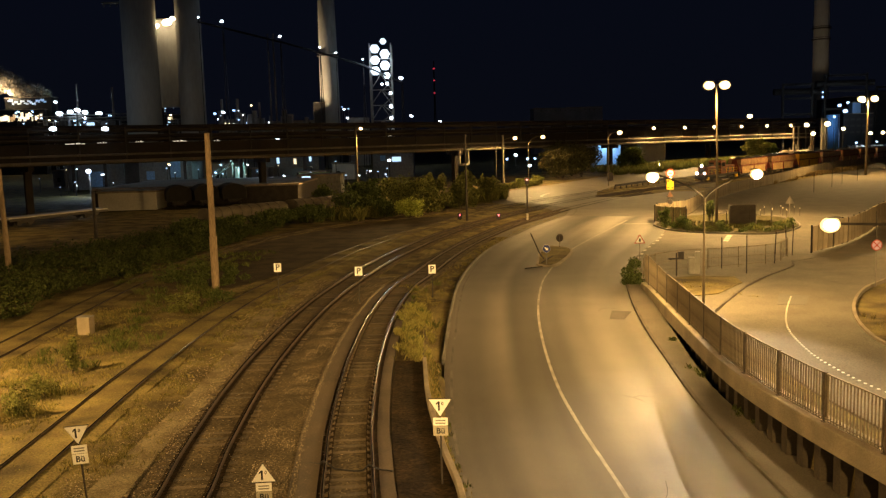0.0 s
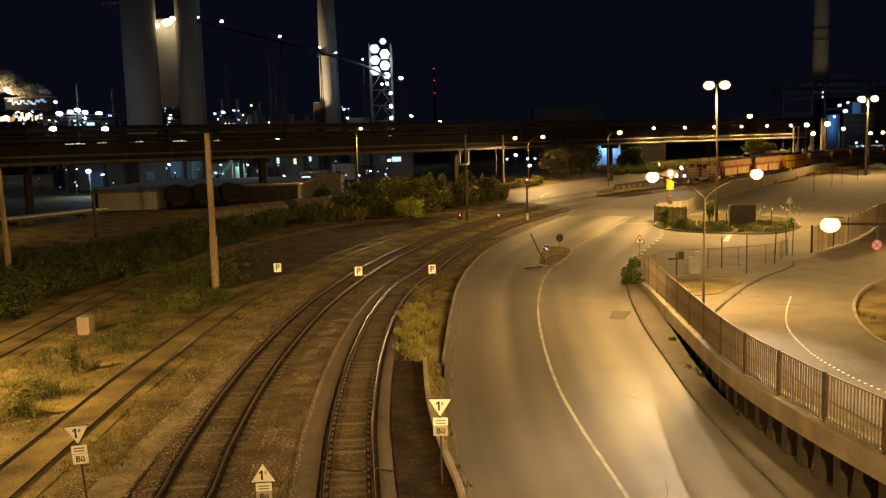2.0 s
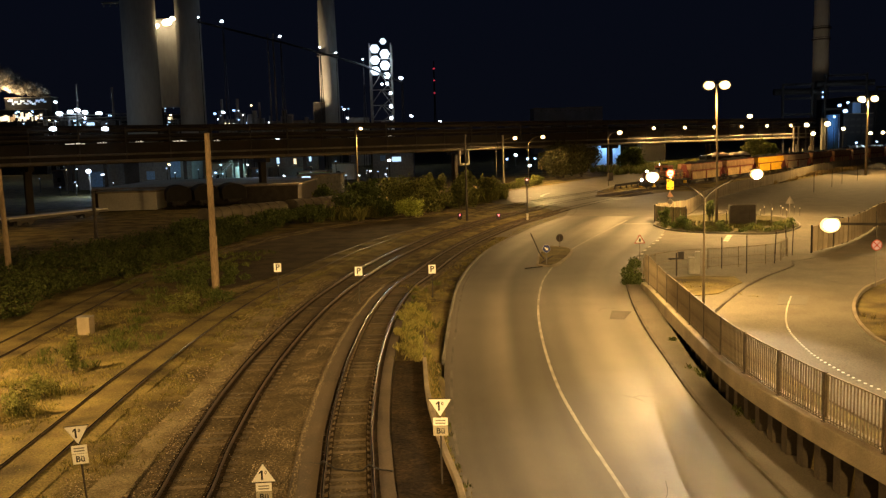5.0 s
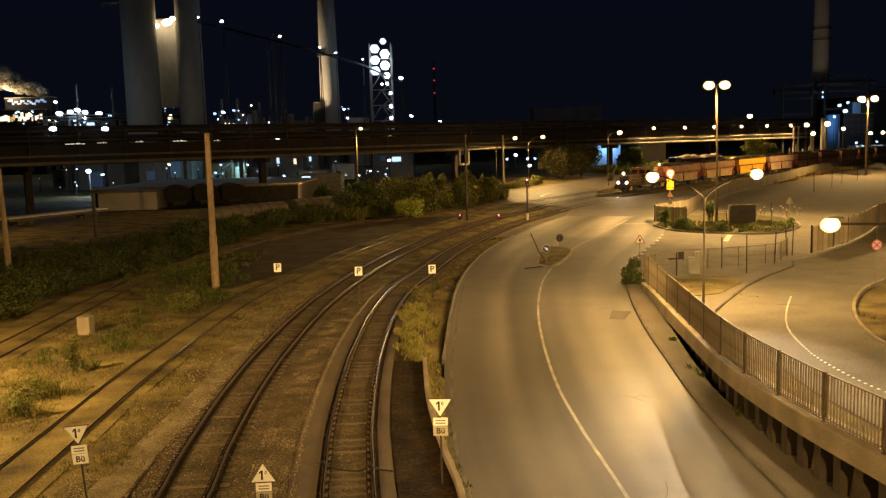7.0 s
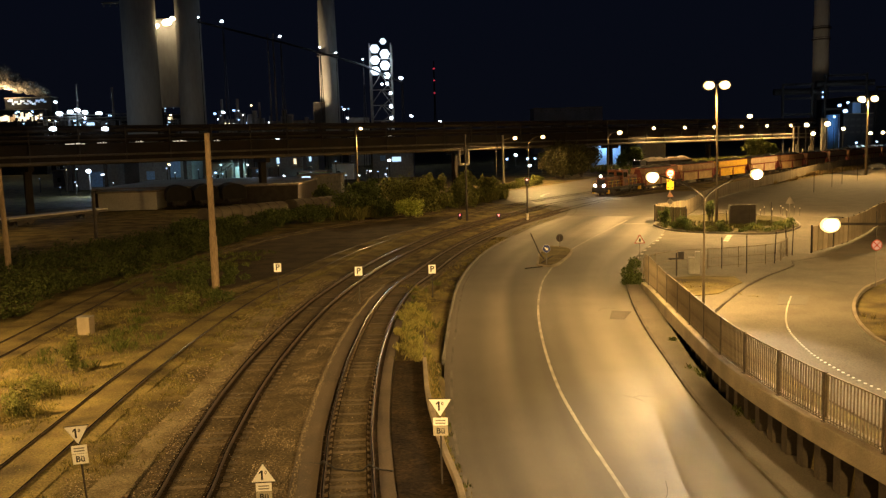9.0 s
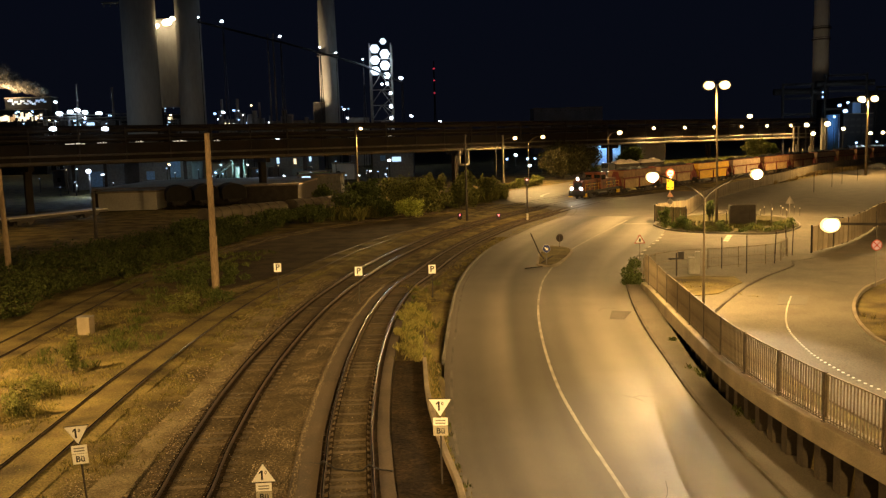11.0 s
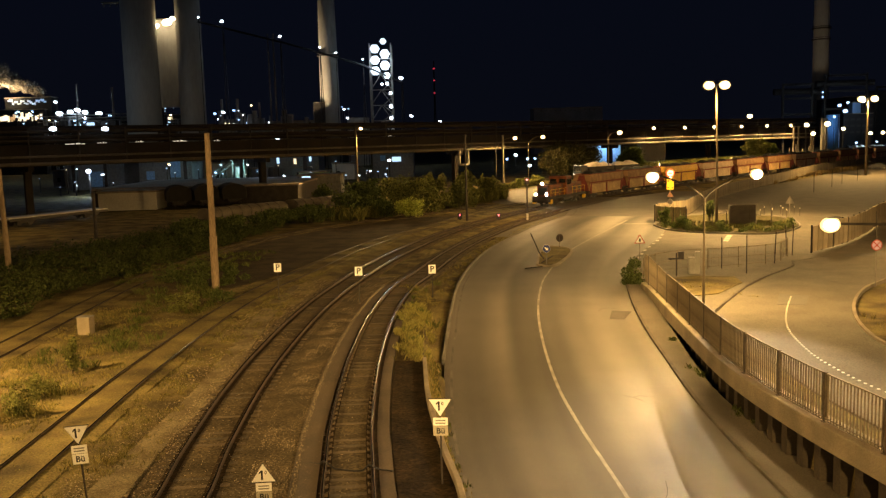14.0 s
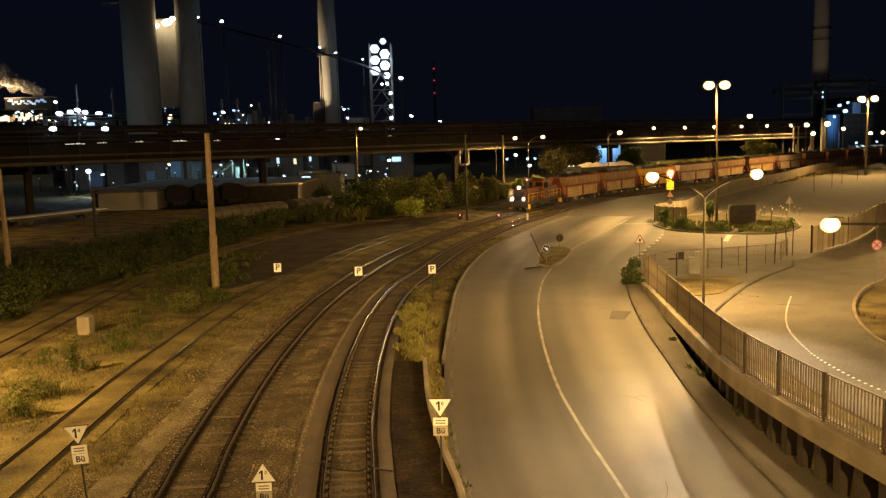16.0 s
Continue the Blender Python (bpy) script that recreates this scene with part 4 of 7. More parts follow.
def build_clips(t, line, y0, y1, step):
    """Rail fastenings: small plates with bolts on the inside of both rails."""
    p = along(line, step)
    n = normals(p)
    verts, faces = [], []
    for s in (-0.64, 0.64):
        for (x, y), (nx, ny) in zip(p[:, :2], n):
            if not y0 < y < y1:
                continue
            for w, d, z0, z1, o in ((0.05, 0.06, -0.16, -0.10, 0.0), (0.025, 0.025, -0.10, -0.05, -0.03 * (1 if s > 0 else -1))):
                cx, cy, a = x + nx * (s + o), y + ny * (s + o), len(verts)
                for z in (z0, z1):
                    for u, v in ((-w, -d), (w, -d), (w, d), (-w, d)):
                        verts.append((cx + nx * u - ny * v, cy + ny * u + nx * v, z))
                faces += [(a + 4, a + 5, a + 6, a + 7)] + [(a + i, a + (i + 1) % 4, a + 4 + (i + 1) % 4, a + 4 + i) for i in range(4)]
    tagged(raw("rail_fastenings", verts, faces, M_FASTEN, t), kind="stuff")


M_FASTEN = mat("fastening_steel", (0.15, 0.115, 0.068), (0.08, 0.06, 0.036), rough=0.6, metal=0.4, scale=5, fine=30, bump=0.1)
build_clips(t_c, TRACK_C, 21, 72, 0.60)
# infill slabs beside the rails of the track next to the road
for o0, o1 in ((-1.75, -0.92), (0.95, 1.40)):
    tagged(profile_along("infill_strip", along([p for p in TRACK_C if 8 <= p[1] <= 63], 1.0), [(o0, -0.3), (o0, -0.13), (o1, -0.12), (o1, -0.3)], z_track, mat("brown_slab", (0.085, 0.06, 0.034), (0.055, 0.039, 0.022), rough=0.9, scale=0.5, fine=18, bump=0.3)), "flat brown slab strip beside the rail", "track slab", kind="structure")

hose = part("hose", swept([(-4.52, 27.36, -0.15), (-4.13, 27.18, -0.13), (-4.0, 27.0, 0.03), (-3.83, 26.81, 0.03), (-3.6, 26.7, -0.12), (-3.0, 26.5, -0.13), (-2.69, 26.43, -0.1), (-2.5, 26.58, 0.03), (-2.3, 26.34, 0.03), (-2.1, 26.4, -0.08), (-1.75, 26.32, -0.1)], 0.03, 6), M_BLACK)
tagged(hose, "black rubber hose lying across the rails", "hose")

# ---- signs ----


def flat_poly(points, th=0.012):
    """A thin plate in the xz plane facing -y."""
    bm = bmesh.new()
    f = bm.faces.new([bm.verts.new((x, 0, z)) for x, z in points])
    r = bmesh.ops.extrude_face_region(bm, geom=[f])
    for v in r["geom"]:
        if isinstance(v, bmesh.types.BMVert):
            v.co.y += th
    bmesh.ops.recalc_face_normals(bm, faces=bm.faces[:])
    return bm


def rect(w, h, z):
    return [(-w / 2, z - h / 2), (w / 2, z - h / 2), (w / 2, z + h / 2), (-w / 2, z + h / 2)]


def circle(r, z, n=28):
    return [(r * math.cos(2 * math.pi * i / n), z + r * math.sin(2 * math.pi * i / n)) for i in range(n)]


def shifted(ob, x=0.0, y=0.0, z=0.0):
    ob.location = (x, y, z)
    return ob


FACE = pose(0, 0, 0, 90, 0, 0)


def build_speed_board(x, y, z, top, lean, turn, down, dim):
    s = thing("railway_sign", pose(x, y, z, 0, lean, turn), "white triangular railway board over two small plates on a post", "railway sign", "railway crossing boards")
    part("post", tubes(((0, 0.03, 0), (0, 0.03, top - 0.3), 0.03), seg=8), M_DARKSTEEL, s)
    h = 0.52
    tri = [(-0.33, top), (0.33, top), (0, top - h)] if down else [(-0.33, top - h), (0.33, top - h), (0, top)]
    edge = [(px_ * 1.09, top - h / 2 + (pz - (top - h / 2)) * 1.1) for px_, pz in tri]
    part("border", flat_poly(edge), M_BLACK, s)
    shifted(part("triangle", flat_poly(tri), M_SIGN, s, "white triangle"), y=-0.008)
    zc = top - 0.2 if down else top - 0.33
    one = [(-0.02, -0.14), (0.035, -0.14), (0.035, 0.14), (-0.01, 0.14), (-0.075, 0.085), (-0.075, 0.035), (-0.02, 0.07)]
    shifted(part("digit", flat_poly([(px_ - 0.04, pz + zc) for px_, pz in one], 0.006), M_BLACK, s), y=-0.012)
    lettering("digit", "0", 0.14, Matrix.Translation((0.075, -0.012, zc + 0.07)) @ FACE, M_BLACK, s)
    z1 = top - h - 0.16
    shifted(part("plate", flat_poly(rect(0.44, 0.24, z1)), M_SIGN, s), y=-0.004)
    for dz in (0.035, -0.045):
        shifted(part("text_bar", flat_poly(rect(0.3, 0.035, z1 + dz), 0.004), M_GREYTEXT, s), y=-0.009)
    z2 = z1 - 0.285
    shifted(part("plate", flat_poly(rect(0.44, 0.29, z2)), M_SIGN if not dim else M_SIGN_DIM, s), y=-0.004)
    lettering("letters", "Bü", 0.25, Matrix.Translation((0, -0.01, z2)) @ FACE, M_BLACK, s)


M_GREYTEXT = mat("grey_text", (0.20, 0.19, 0.17), rough=0.6, scale=3, fine=30, bump=0)
M_SIGN_DIM = mat("sign_dirty", (0.45, 0.42, 0.34), (0.36, 0.33, 0.26), rough=0.7, scale=3, fine=30, bump=0.02)
build_speed_board(-10.42, 24.3, -0.2, 2.46, -3.5, 4, True, False)
build_speed_board(-5.2, 23.7, -0.2, 1.42, 0, 4, False, True)
build_speed_board(-0.22, 25.3, -0.2, 2.65, 0, -3, True, True)


def build_p_board(x, y, top, turn):
    s = thing("railway_sign", pose(x, y, -0.2, 0, 0, turn), "white square whistle board with a black letter on a thin post", "railway sign", "whistle boards")
    part("post", tubes(((0, 0.03, 0), (0, 0.03, top + 0.1), 0.03), seg=8), M_DARKSTEEL, s)
    z = top + 0.2 - 0.29
    part("border", flat_poly(rect(0.52, 0.62, z)), M_BLACK, s)
    shifted(part("board", flat_poly(rect(0.47, 0.57, z)), M_SIGN, s, "white board"), y=-0.008)
    lettering("letter", "P", 0.55, Matrix.Translation((0, -0.013, z)) @ FACE, M_BLACK, s)


build_p_board(-11.0, 57.9, 2.3, 8)
build_p_board(-5.45, 55.9, 2.2, 4)
build_p_board(-0.75, 56.9, 2.05, 0)


def build_disc_sign(name, x, y, z, top, r, paint, label, turn=0, ring=None, lean=0, inner=0.84):
    s = thing(name, pose(x, y, z, 0, lean, turn), label, "road sign")
    part("post", tubes(((0, 0.03, 0), (0, 0.03, top), 0.035), seg=8), M_STEEL, s)
    d = part("disc", flat_poly(circle(r, top - r)), paint, s)
    if ring:
        shifted(part("face", flat_poly(circle(r * inner, top - r)), ring, d), y=-0.006)
    return s


s = build_disc_sign("no_stopping_sign", 26.6, 53.6, 0.35, 2.95, 0.34, M_RED, "round pale blue no-stopping sign with a red ring and cross", 0, mat("sign_pale_blue", (0.62, 0.52, 0.74), (0.56, 0.47, 0.68), rough=0.4, scale=3, fine=30, bump=0.0), 0, 0.84)
for a in (45, -45):
    b = part("cross_bar", flat_poly(rect(0.055, 0.56, 0.0)), M_RED, s)
    b.matrix_basis = Matrix.Translation((0, -0.012, 2.61)) @ Matrix.Rotation(radians(a), 4, "Y")
s = build_disc_sign("keep_right_sign", 8.2, 69.4, 0.1, 1.55, 0.32, M_SIGN, "round blue arrow sign on the traffic island", 0, M_BLUE, 0, 0.95)
b = part("arrow", flat_poly([(-0.17, 0.045), (0.02, 0.045), (0.02, 0.13), (0.19, 0.0), (0.02, -0.13), (0.02, -0.045), (-0.17, -0.045)]), M_SIGN, s, "white arrow")
b.matrix_basis = Matrix.Translation((0, -0.012, 1.23)) @ Matrix.Rotation(radians(38), 4, "Y")
build_disc_sign("round_sign", 10.65, 79.8, 0.1, 1.25, 0.36, M_DARKSTEEL, "small round sign seen from its dark back", 20)

s = thing("warning_sign", pose(15.3, 68, 0.0, 0, 0, 0), "triangular red and white warning sign with a black symbol", "road sign")
part("post", tubes(((0, 0.03, 0), (0, 0.03, 2.25), 0.035), seg=8), M_STEEL, s)
part("triangle", flat_poly([(-0.42, 1.72), (0.42, 1.72), (0, 2.44)]), M_RED, s)
shifted(part("face", flat_poly([(-0.33, 1.77), (0.33, 1.77), (0, 2.335)]), M_SIGN, s), y=-0.008)
shifted(part("symbol", flat_poly([(-0.06, 1.84), (0.06, 1.84), (0.075, 1.97), (0.035, 2.11), (-0.035, 2.11), (-0.075, 1.97)]), M_BLACK, s), y=-0.014)

# traffic island with bent marker posts
ISLE = [(7.4, 69.2), (8.5, 68.3), (10.1, 72.3), (11.4, 77.3), (11.2, 79.9), (9.7, 81.0), (8.6, 77.5)]
tagged(slab("traffic_island", ISLE, lambda x, y: 0.12, M_GROUND), "small traffic island of bare brown earth in the road", "traffic island", kind="structure")
tagged(profile_along("traffic_island_kerb", along([*ISLE, ISLE[0]], 0.6), [(-0.14, -0.05), (-0.14, 0.15), (0.04, 0.15), (0.04, -0.05)], lambda x, y: 0.0, M_CONCRETE, closed=True), "worn pale kerb of the traffic island", "kerb", kind="structure")
for (a, b_) in (((8.35, 74.5, 0.05), (7.48, 74.5, 2.05)), ((6.3, 67.7, 0.05), (7.7, 67.8, 0.14)), ((7.9, 70.0, 0.15), (8.9, 71.2, 0.5)), ((8.3, 72.2, 0.15), (7.9, 73.4, 0.8))):
    ob = part("bent_post", tubes(((0, 0, 0), tuple(Vector(b_) - Vector(a)), 0.05, 0.045), seg=8), M_DARKSTEEL)
    ob.location = a
    tagged(ob, "knocked-over dark marker post lying on the island", "marker post", "bent posts")

# ---- crossing signal ----
x_s = thing("crossing_signal", pose(26.65, 102.7, -0.05), "level crossing signal post with round sign and yellow board", "crossing signal")
part("post", tubes(((0, 0.05, 0), (0, 0.05, 5.6), 0.06), seg=8), M_STEEL, x_s)
d = part("disc", flat_poly(circle(0.52, 5.65)), M_RED, x_s)
shifted(part("face", flat_poly(circle(0.36, 5.65)), M_SIGN, d), y=-0.008)
shifted(part("bar", flat_poly(rect(0.4, 0.12, 5.65), 0.004), M_BLACK, d), y=-0.014)
yb = part("board", boxes((-0.4, 0.4, -0.03, 0.03, 3.75, 5.02), bevel=0.02), M_YELLOW, x_s, "bright yellow board")
for u in (-0.24, 0.24):
    for z in (4.0, 4.75):
        part("black_spot", tubes(((u, -0.045, z), (u, -0.028, z), 0.09), seg=14), M_BLACK, yb)
lens = part("lamp", ball(bmesh.new(), (0, -0.06, 5.05), 0.2, 1, 0.5, 1), glow("lamp_amber", (1.0, 0.50, 0.10), 0.7), x_s, "lit amber lamp")
shifted(part("lower_sign", flat_poly([(-0.4, 2.9), (0.4, 2.9), (0, 3.55)]), M_RUST, x_s), y=-0.01)
shifted(part("lower_disc", flat_poly(circle(0.3, 2.35)), M_DARKSTEEL, x_s), y=-0.01)

# ---- railway signals and masts ----


def build_signal(x, y, z, h, r, label):
    s = thing("railway_signal", pose(x, y, z), label, "railway signal")
    part("post", tubes(((0, 0, 0), (0, 0, h), r), seg=10), M_DARKSTEEL, s)
    hd = part("head", boxes((-0.26, 0.26, -0.1, 0.14, h - 0.75, h + 0.12), bevel=0.04), M_BLACK, s)
    part("lens", ball(bmesh.new(), (0, -0.12, h - 0.18), 0.12, 1, 0.5, 1), G_RED, hd, "lit red lens")
    part("base_band", tubes(((0, 0, 0.2), (0, 0, 1.0), r + 0.05), seg=10), M_SIGN_DIM, s)
    return s


build_signal(10.6, 109.2, -0.15, 5.35, 0.09, "tall railway signal showing a red light")
for x, y in ((2.3, 113.5), (7.2, 111.9)):
    s = thing("dwarf_signal", pose(x, y, -0.2), "low railway signal with a red light beside the rail", "railway signal", "dwarf signals")
    part("box", boxes((-0.3, 0.3, -0.15, 0.2, 0.25, 0.95), bevel=0.04), M_BLACK, s)
    part("foot", boxes((-0.12, 0.12, -0.1, 0.1, 0, 0.25)), M_DARKSTEEL, s)
    part("lens", ball(bmesh.new(), (-0.02, -0.17, 0.72), 0.1, 1, 0.5, 1), G_RED, s, "lit red lens")


def build_mast(x, y, h, r0, r1, collar, label, lean=0, material=None):
    m = thing("mast", pose(x, y, -0.25, 0, lean, 0), label, "mast")
    part("shaft", tubes(((0, 0, collar), (0, 0, h), r0 * 0.82, r1), seg=14), material or M_WOODPOLE, m)
    part("lower_shaft", tubes(((0, 0, 0), (0, 0, collar), r0, r0 * 0.95), ((0, 0, collar - 0.06), (0, 0, collar + 0.02), r0 * 1.04), seg=14), material or M_WOODPOLE, m)
    part("cap", tubes(((0, 0, h), (0, 0, h + 0.08), r1 * 1.1, r1 * 0.6), seg=14), M_DARKSTEEL, m)
    return m


build_mast(-16.75, 64.0, 11.3, 0.29, 0.19, 3.8, "tall brown concrete mast beside the tracks")
build_mast(-36.9, 74.3, 9.0, 0.27, 0.19, 2.4, "tall brown mast among weeds", lean=-1.0)
build_mast(3.2, 113.2, 11.0, 0.17, 0.11, 1.0, "thin dark mast beside the tracks", material=M_DARKSTEEL)
build_mast(-40.6, 102.9, 5.5, 0.22, 0.2, 1.0, "dark post standing in the yard", material=M_DARKSTEEL)
build_mast(13.4, 189.5, 11.2, 0.26, 0.22, 1.0, "plain pale steel mast", material=M_STEEL)

# ---- street lamps ----


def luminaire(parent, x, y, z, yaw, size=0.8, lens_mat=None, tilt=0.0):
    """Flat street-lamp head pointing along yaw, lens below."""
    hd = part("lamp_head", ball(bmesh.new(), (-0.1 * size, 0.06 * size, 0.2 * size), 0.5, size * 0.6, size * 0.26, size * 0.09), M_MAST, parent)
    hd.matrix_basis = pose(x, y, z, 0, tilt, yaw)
    # Amber emissive rim round the lens stands for the lamp's glare.
    part("bowl", ball(bmesh.new(), (0.03, 0, -0.09 * size), 0.42, size * 0.96, size * 0.3, size * 0.74, 3), G_GLARE, hd, "amber rim painted as lamp glare")
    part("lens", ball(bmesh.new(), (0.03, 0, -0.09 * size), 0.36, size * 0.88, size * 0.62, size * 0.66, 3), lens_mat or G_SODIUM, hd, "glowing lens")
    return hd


def build_arm_lamp(x, y, z, h, reach, yaw, size, label, lens_mat, r=0.07):
    """A mast that curves over into an arm; the lamp hangs at its end."""
    l = thing("street_lamp", pose(x, y, z, 0, 0, yaw), label, "street lamp", "street lamps")
    k = 8
    pts = [(0, 0, 0), (0, 0, h - reach * 0.8)] + [(reach * (1 - math.cos(a)), 0, h - reach * 0.8 + reach * 0.8 * math.sin(a)) for a in [math.pi / 2 * i / k for i in range(1, k + 1)]]
    part("mast", swept(pts, r), M_MAST, l)
    luminaire(l, reach + size * 0.4, 0, h - 0.02, 0, size, lens_mat)
    return l


build_arm_lamp(12.1, 192.3, 0.2, 10.2, 3.6, 0, 1.3, "street lamp with a curved arm, glowing warm yellow", G_SODIUM_FAR)
build_arm_lamp(18.7, 188.5, 0.2, 10.3, 2.6, 0, 1.3, "street lamp with a curved arm, glowing warm yellow", G_SODIUM_FAR)
build_arm_lamp(32.8, 173.1, 0.5, 10.4, 1.7, 0, 1.3, "street lamp with a curved arm beside the bridge column, glowing", G_SODIUM_FAR)
build_arm_lamp(-15.6, 165.5, 0.0, 12.9, 0.5, 0, 1.0, "tall street lamp with a short bent arm, glowing", G_SODIUM_FAR, 0.16)

yl = thing("street_lamp", pose(14.74, 49.4, 0.38), "double-armed street lamp with two glowing heads", "street lamp", "street lamps")
part("mast", tubes(((0, 0, 0), (0, 0, 3.0), 0.085, 0.075), ((0, 0, 3.0), (0, 0, 6.1), 0.06, 0.055), seg=12), M_MAST, yl)
for s_ in (-1, 1):
    pts = [(0, 0, 6.0)] + [(s_ * 2.75 * math.sin(a) * (i / 8) ** 0.35, 0, 6.0 + 1.42 * (1 - (1 - i / 8) ** 1.9)) for i, a in ((j, math.pi / 2 * j / 8) for j in range(1, 9))]
    part("arm", swept(pts, 0.05), M_DARKSTEEL, yl)
    luminaire(yl, s_ * 2.88, 0, 7.42, 0 if s_ > 0 else 180, 0.95, G_SODIUM)

tl = thing("street_lamp", pose(31.0, 99.2, 0), "tall twin floodlight mast glowing warm yellow", "street lamp", "street lamps")
part("mast", tubes(((0, 0, 0), (0, 0, 6), 0.17, 0.14), ((0, 0, 6), (-0.15, 0, 15.4), 0.13, 0.09), seg=12), M_MAST, tl)
part("cross_arm", tubes(((-1.0, 0, 15.4), (0.8, 0, 15.4), 0.05), seg=8), M_MAST, tl)
for s_ in (-1, 1):
    luminaire(tl, -0.12 + s_ * 0.85, 0, 15.5, 0 if s_ > 0 else 180, 1.6, G_SODIUM)
tl2 = thing("street_lamp", pose(91.4, 190.0, 0.3), "tall twin floodlight mast glowing warm yellow", "street lamp", "street lamps")
part("mast", tubes(((0, 0, 0), (0, 0, 16.3), 0.3, 0.18), seg=10), M_MAST, tl2)
part("cross_arm", tubes(((-1.6, 0, 16.3), (1.6, 0, 16.3), 0.08), seg=8), M_MAST, tl2)
for s_ in (-1, 1):
    luminaire(tl2, s_ * 1.35, 0, 16.4, 0 if s_ > 0 else 180, 2.3, G_SODIUM)

nl = thing("street_lamp", pose(17.6, 30.1, 0.38), "street lamp reaching over the road on a long arm, glowing", "street lamp", "street lamps")
part("mast", tubes(((0, 0, 0), (0, 0, 6.45), 0.09, 0.07), seg=12), M_MAST, nl)
part("arm", swept([(0, 0, 6.35), (-1.2, 0, 6.36), (-2.6, -0.05, 6.39), (-4.0, -0.1, 6.45)], 0.045), M_DARKSTEEL, nl)
luminaire(nl, -4.3, -0.1, 6.5, 180, 0.88, G_SODIUM)

for u in range(1, 7):
    bl = thing("bridge_lamp", pose(45.0 + 10.44 * u, 223.1 + 8.35 * u, 11.6, 0, 0, 38.7), "bulkhead lamp glowing warm yellow on the pipe bridge", "lamp", "lamps along the pipe bridge")
    part("bracket", boxes((-0.05, 0.05, -0.2, 1.3, -0.3, 0.9), bevel=0.01), M_DARKSTEEL, bl)
    # Here too the amber rim is painted glare, not a lamp part.
    part("bowl", ball(bmesh.new(), (0, -0.2, 0.3), 0.52, 1.1, 0.4, 0.9), G_GLARE, bl, "amber rim painted as lamp glare")
    part("lens", ball(bmesh.new(), (0, -0.4, 0.3), 0.42, 1.05, 0.7, 0.85), G_SODIUM_FAR, bl, "glowing lens")

# lamps beside the eye, on the road bridge and at the yard's edge
# The last two masts are unseen, added to carry extra light.
for x, y, z, h, yaw in ((-26.7, 33.5, -0.2, 9.2, 0), (-61.5, 106, -0.2, 9.2, 0), (46.0, 60.0, 0.0, 9.0, 180), (18.9, 8, 0.4, 8.7, 180)):
    build_arm_lamp(x, y, z, h, 1.2, yaw, 0.8, "unseen street lamp with a short curved arm, glowing", G_SODIUM)

# ---- road bridge on which the view is taken ----
rb = thing("road_bridge", Matrix.Identity(4), "concrete road bridge deck with steel parapet over road and tracks", "bridge", kind="structure")
part("deck", boxes((-60, 60, -9, 0.05, 7.6, 8.35), bevel=0.05), M_CONCRETE_DARK, rb)
part("parapet", boxes((-60, 60, -0.2, 0.0, 8.35, 9.3), bevel=0.02), M_FENCE, rb)
part("parapet", boxes((-60, 60, -9, -8.8, 8.35, 9.35), bevel=0.02), M_FENCE, rb)
for x in (-28, 15.9, 40):
    part("pier", boxes((x - 0.5, x + 0.5, -8, -1.5, -3, 7.6), bevel=0.05), M_CONCRETE_DARK, rb)
for x in (-9, 9):
    bl = thing("street_lamp", pose(x, -1.2, 8.35), "street lamp on the bridge parapet, glowing", "street lamp", "street lamps")
    part("mast", tubes(((0, 0, 0), (0, 0, 4.1), 0.07), seg=8), M_STEEL, bl)
    luminaire(bl, 0, 0.35, 4.25, 90, 0.8, G_SODIUM)

# ---- plants ----


def leaf_cloud(blobs, n, size, rng):
    """Leaves scattered through several soft blobs: (x, y, z, rx, ry, rz)."""
    weights = np.array([b[3] * b[4] * b[5] for b in blobs]) ** 0.67
    pick = rng.choice(len(blobs), n, p=weights / weights.sum())
    d = rng.normal(size=(n, 3))
    d /= np.linalg.norm(d, axis=1)[:, None]
    rad = rng.uniform(0.45, 1.0, n) + rng.exponential(0.14, n)
    B = np.array(blobs, float)[pick]
    c = B[:, :3] + d * rad[:, None] * B[:, 3:]
    c[:, 2] = np.maximum(c[:, 2], 0.03)
    u = rng.normal(size=(n, 3))
    u /= np.linalg.norm(u, axis=1)[:, None]
    v = np.cross(u, rng.normal(size=(n, 3)))
    v /= np.linalg.norm(v, axis=1)[:, None]
    s = size * rng.uniform(0.6, 1.4, n)[:, None]
    V = np.stack([c - u * s, c + v * s * 0.5, c + u * s, c - v * s * 0.5], 1).reshape(-1, 3)
    F = np.arange(4 * n).reshape(-1, 4)
    return V, [tuple(int(i) for i in f) for f in F]


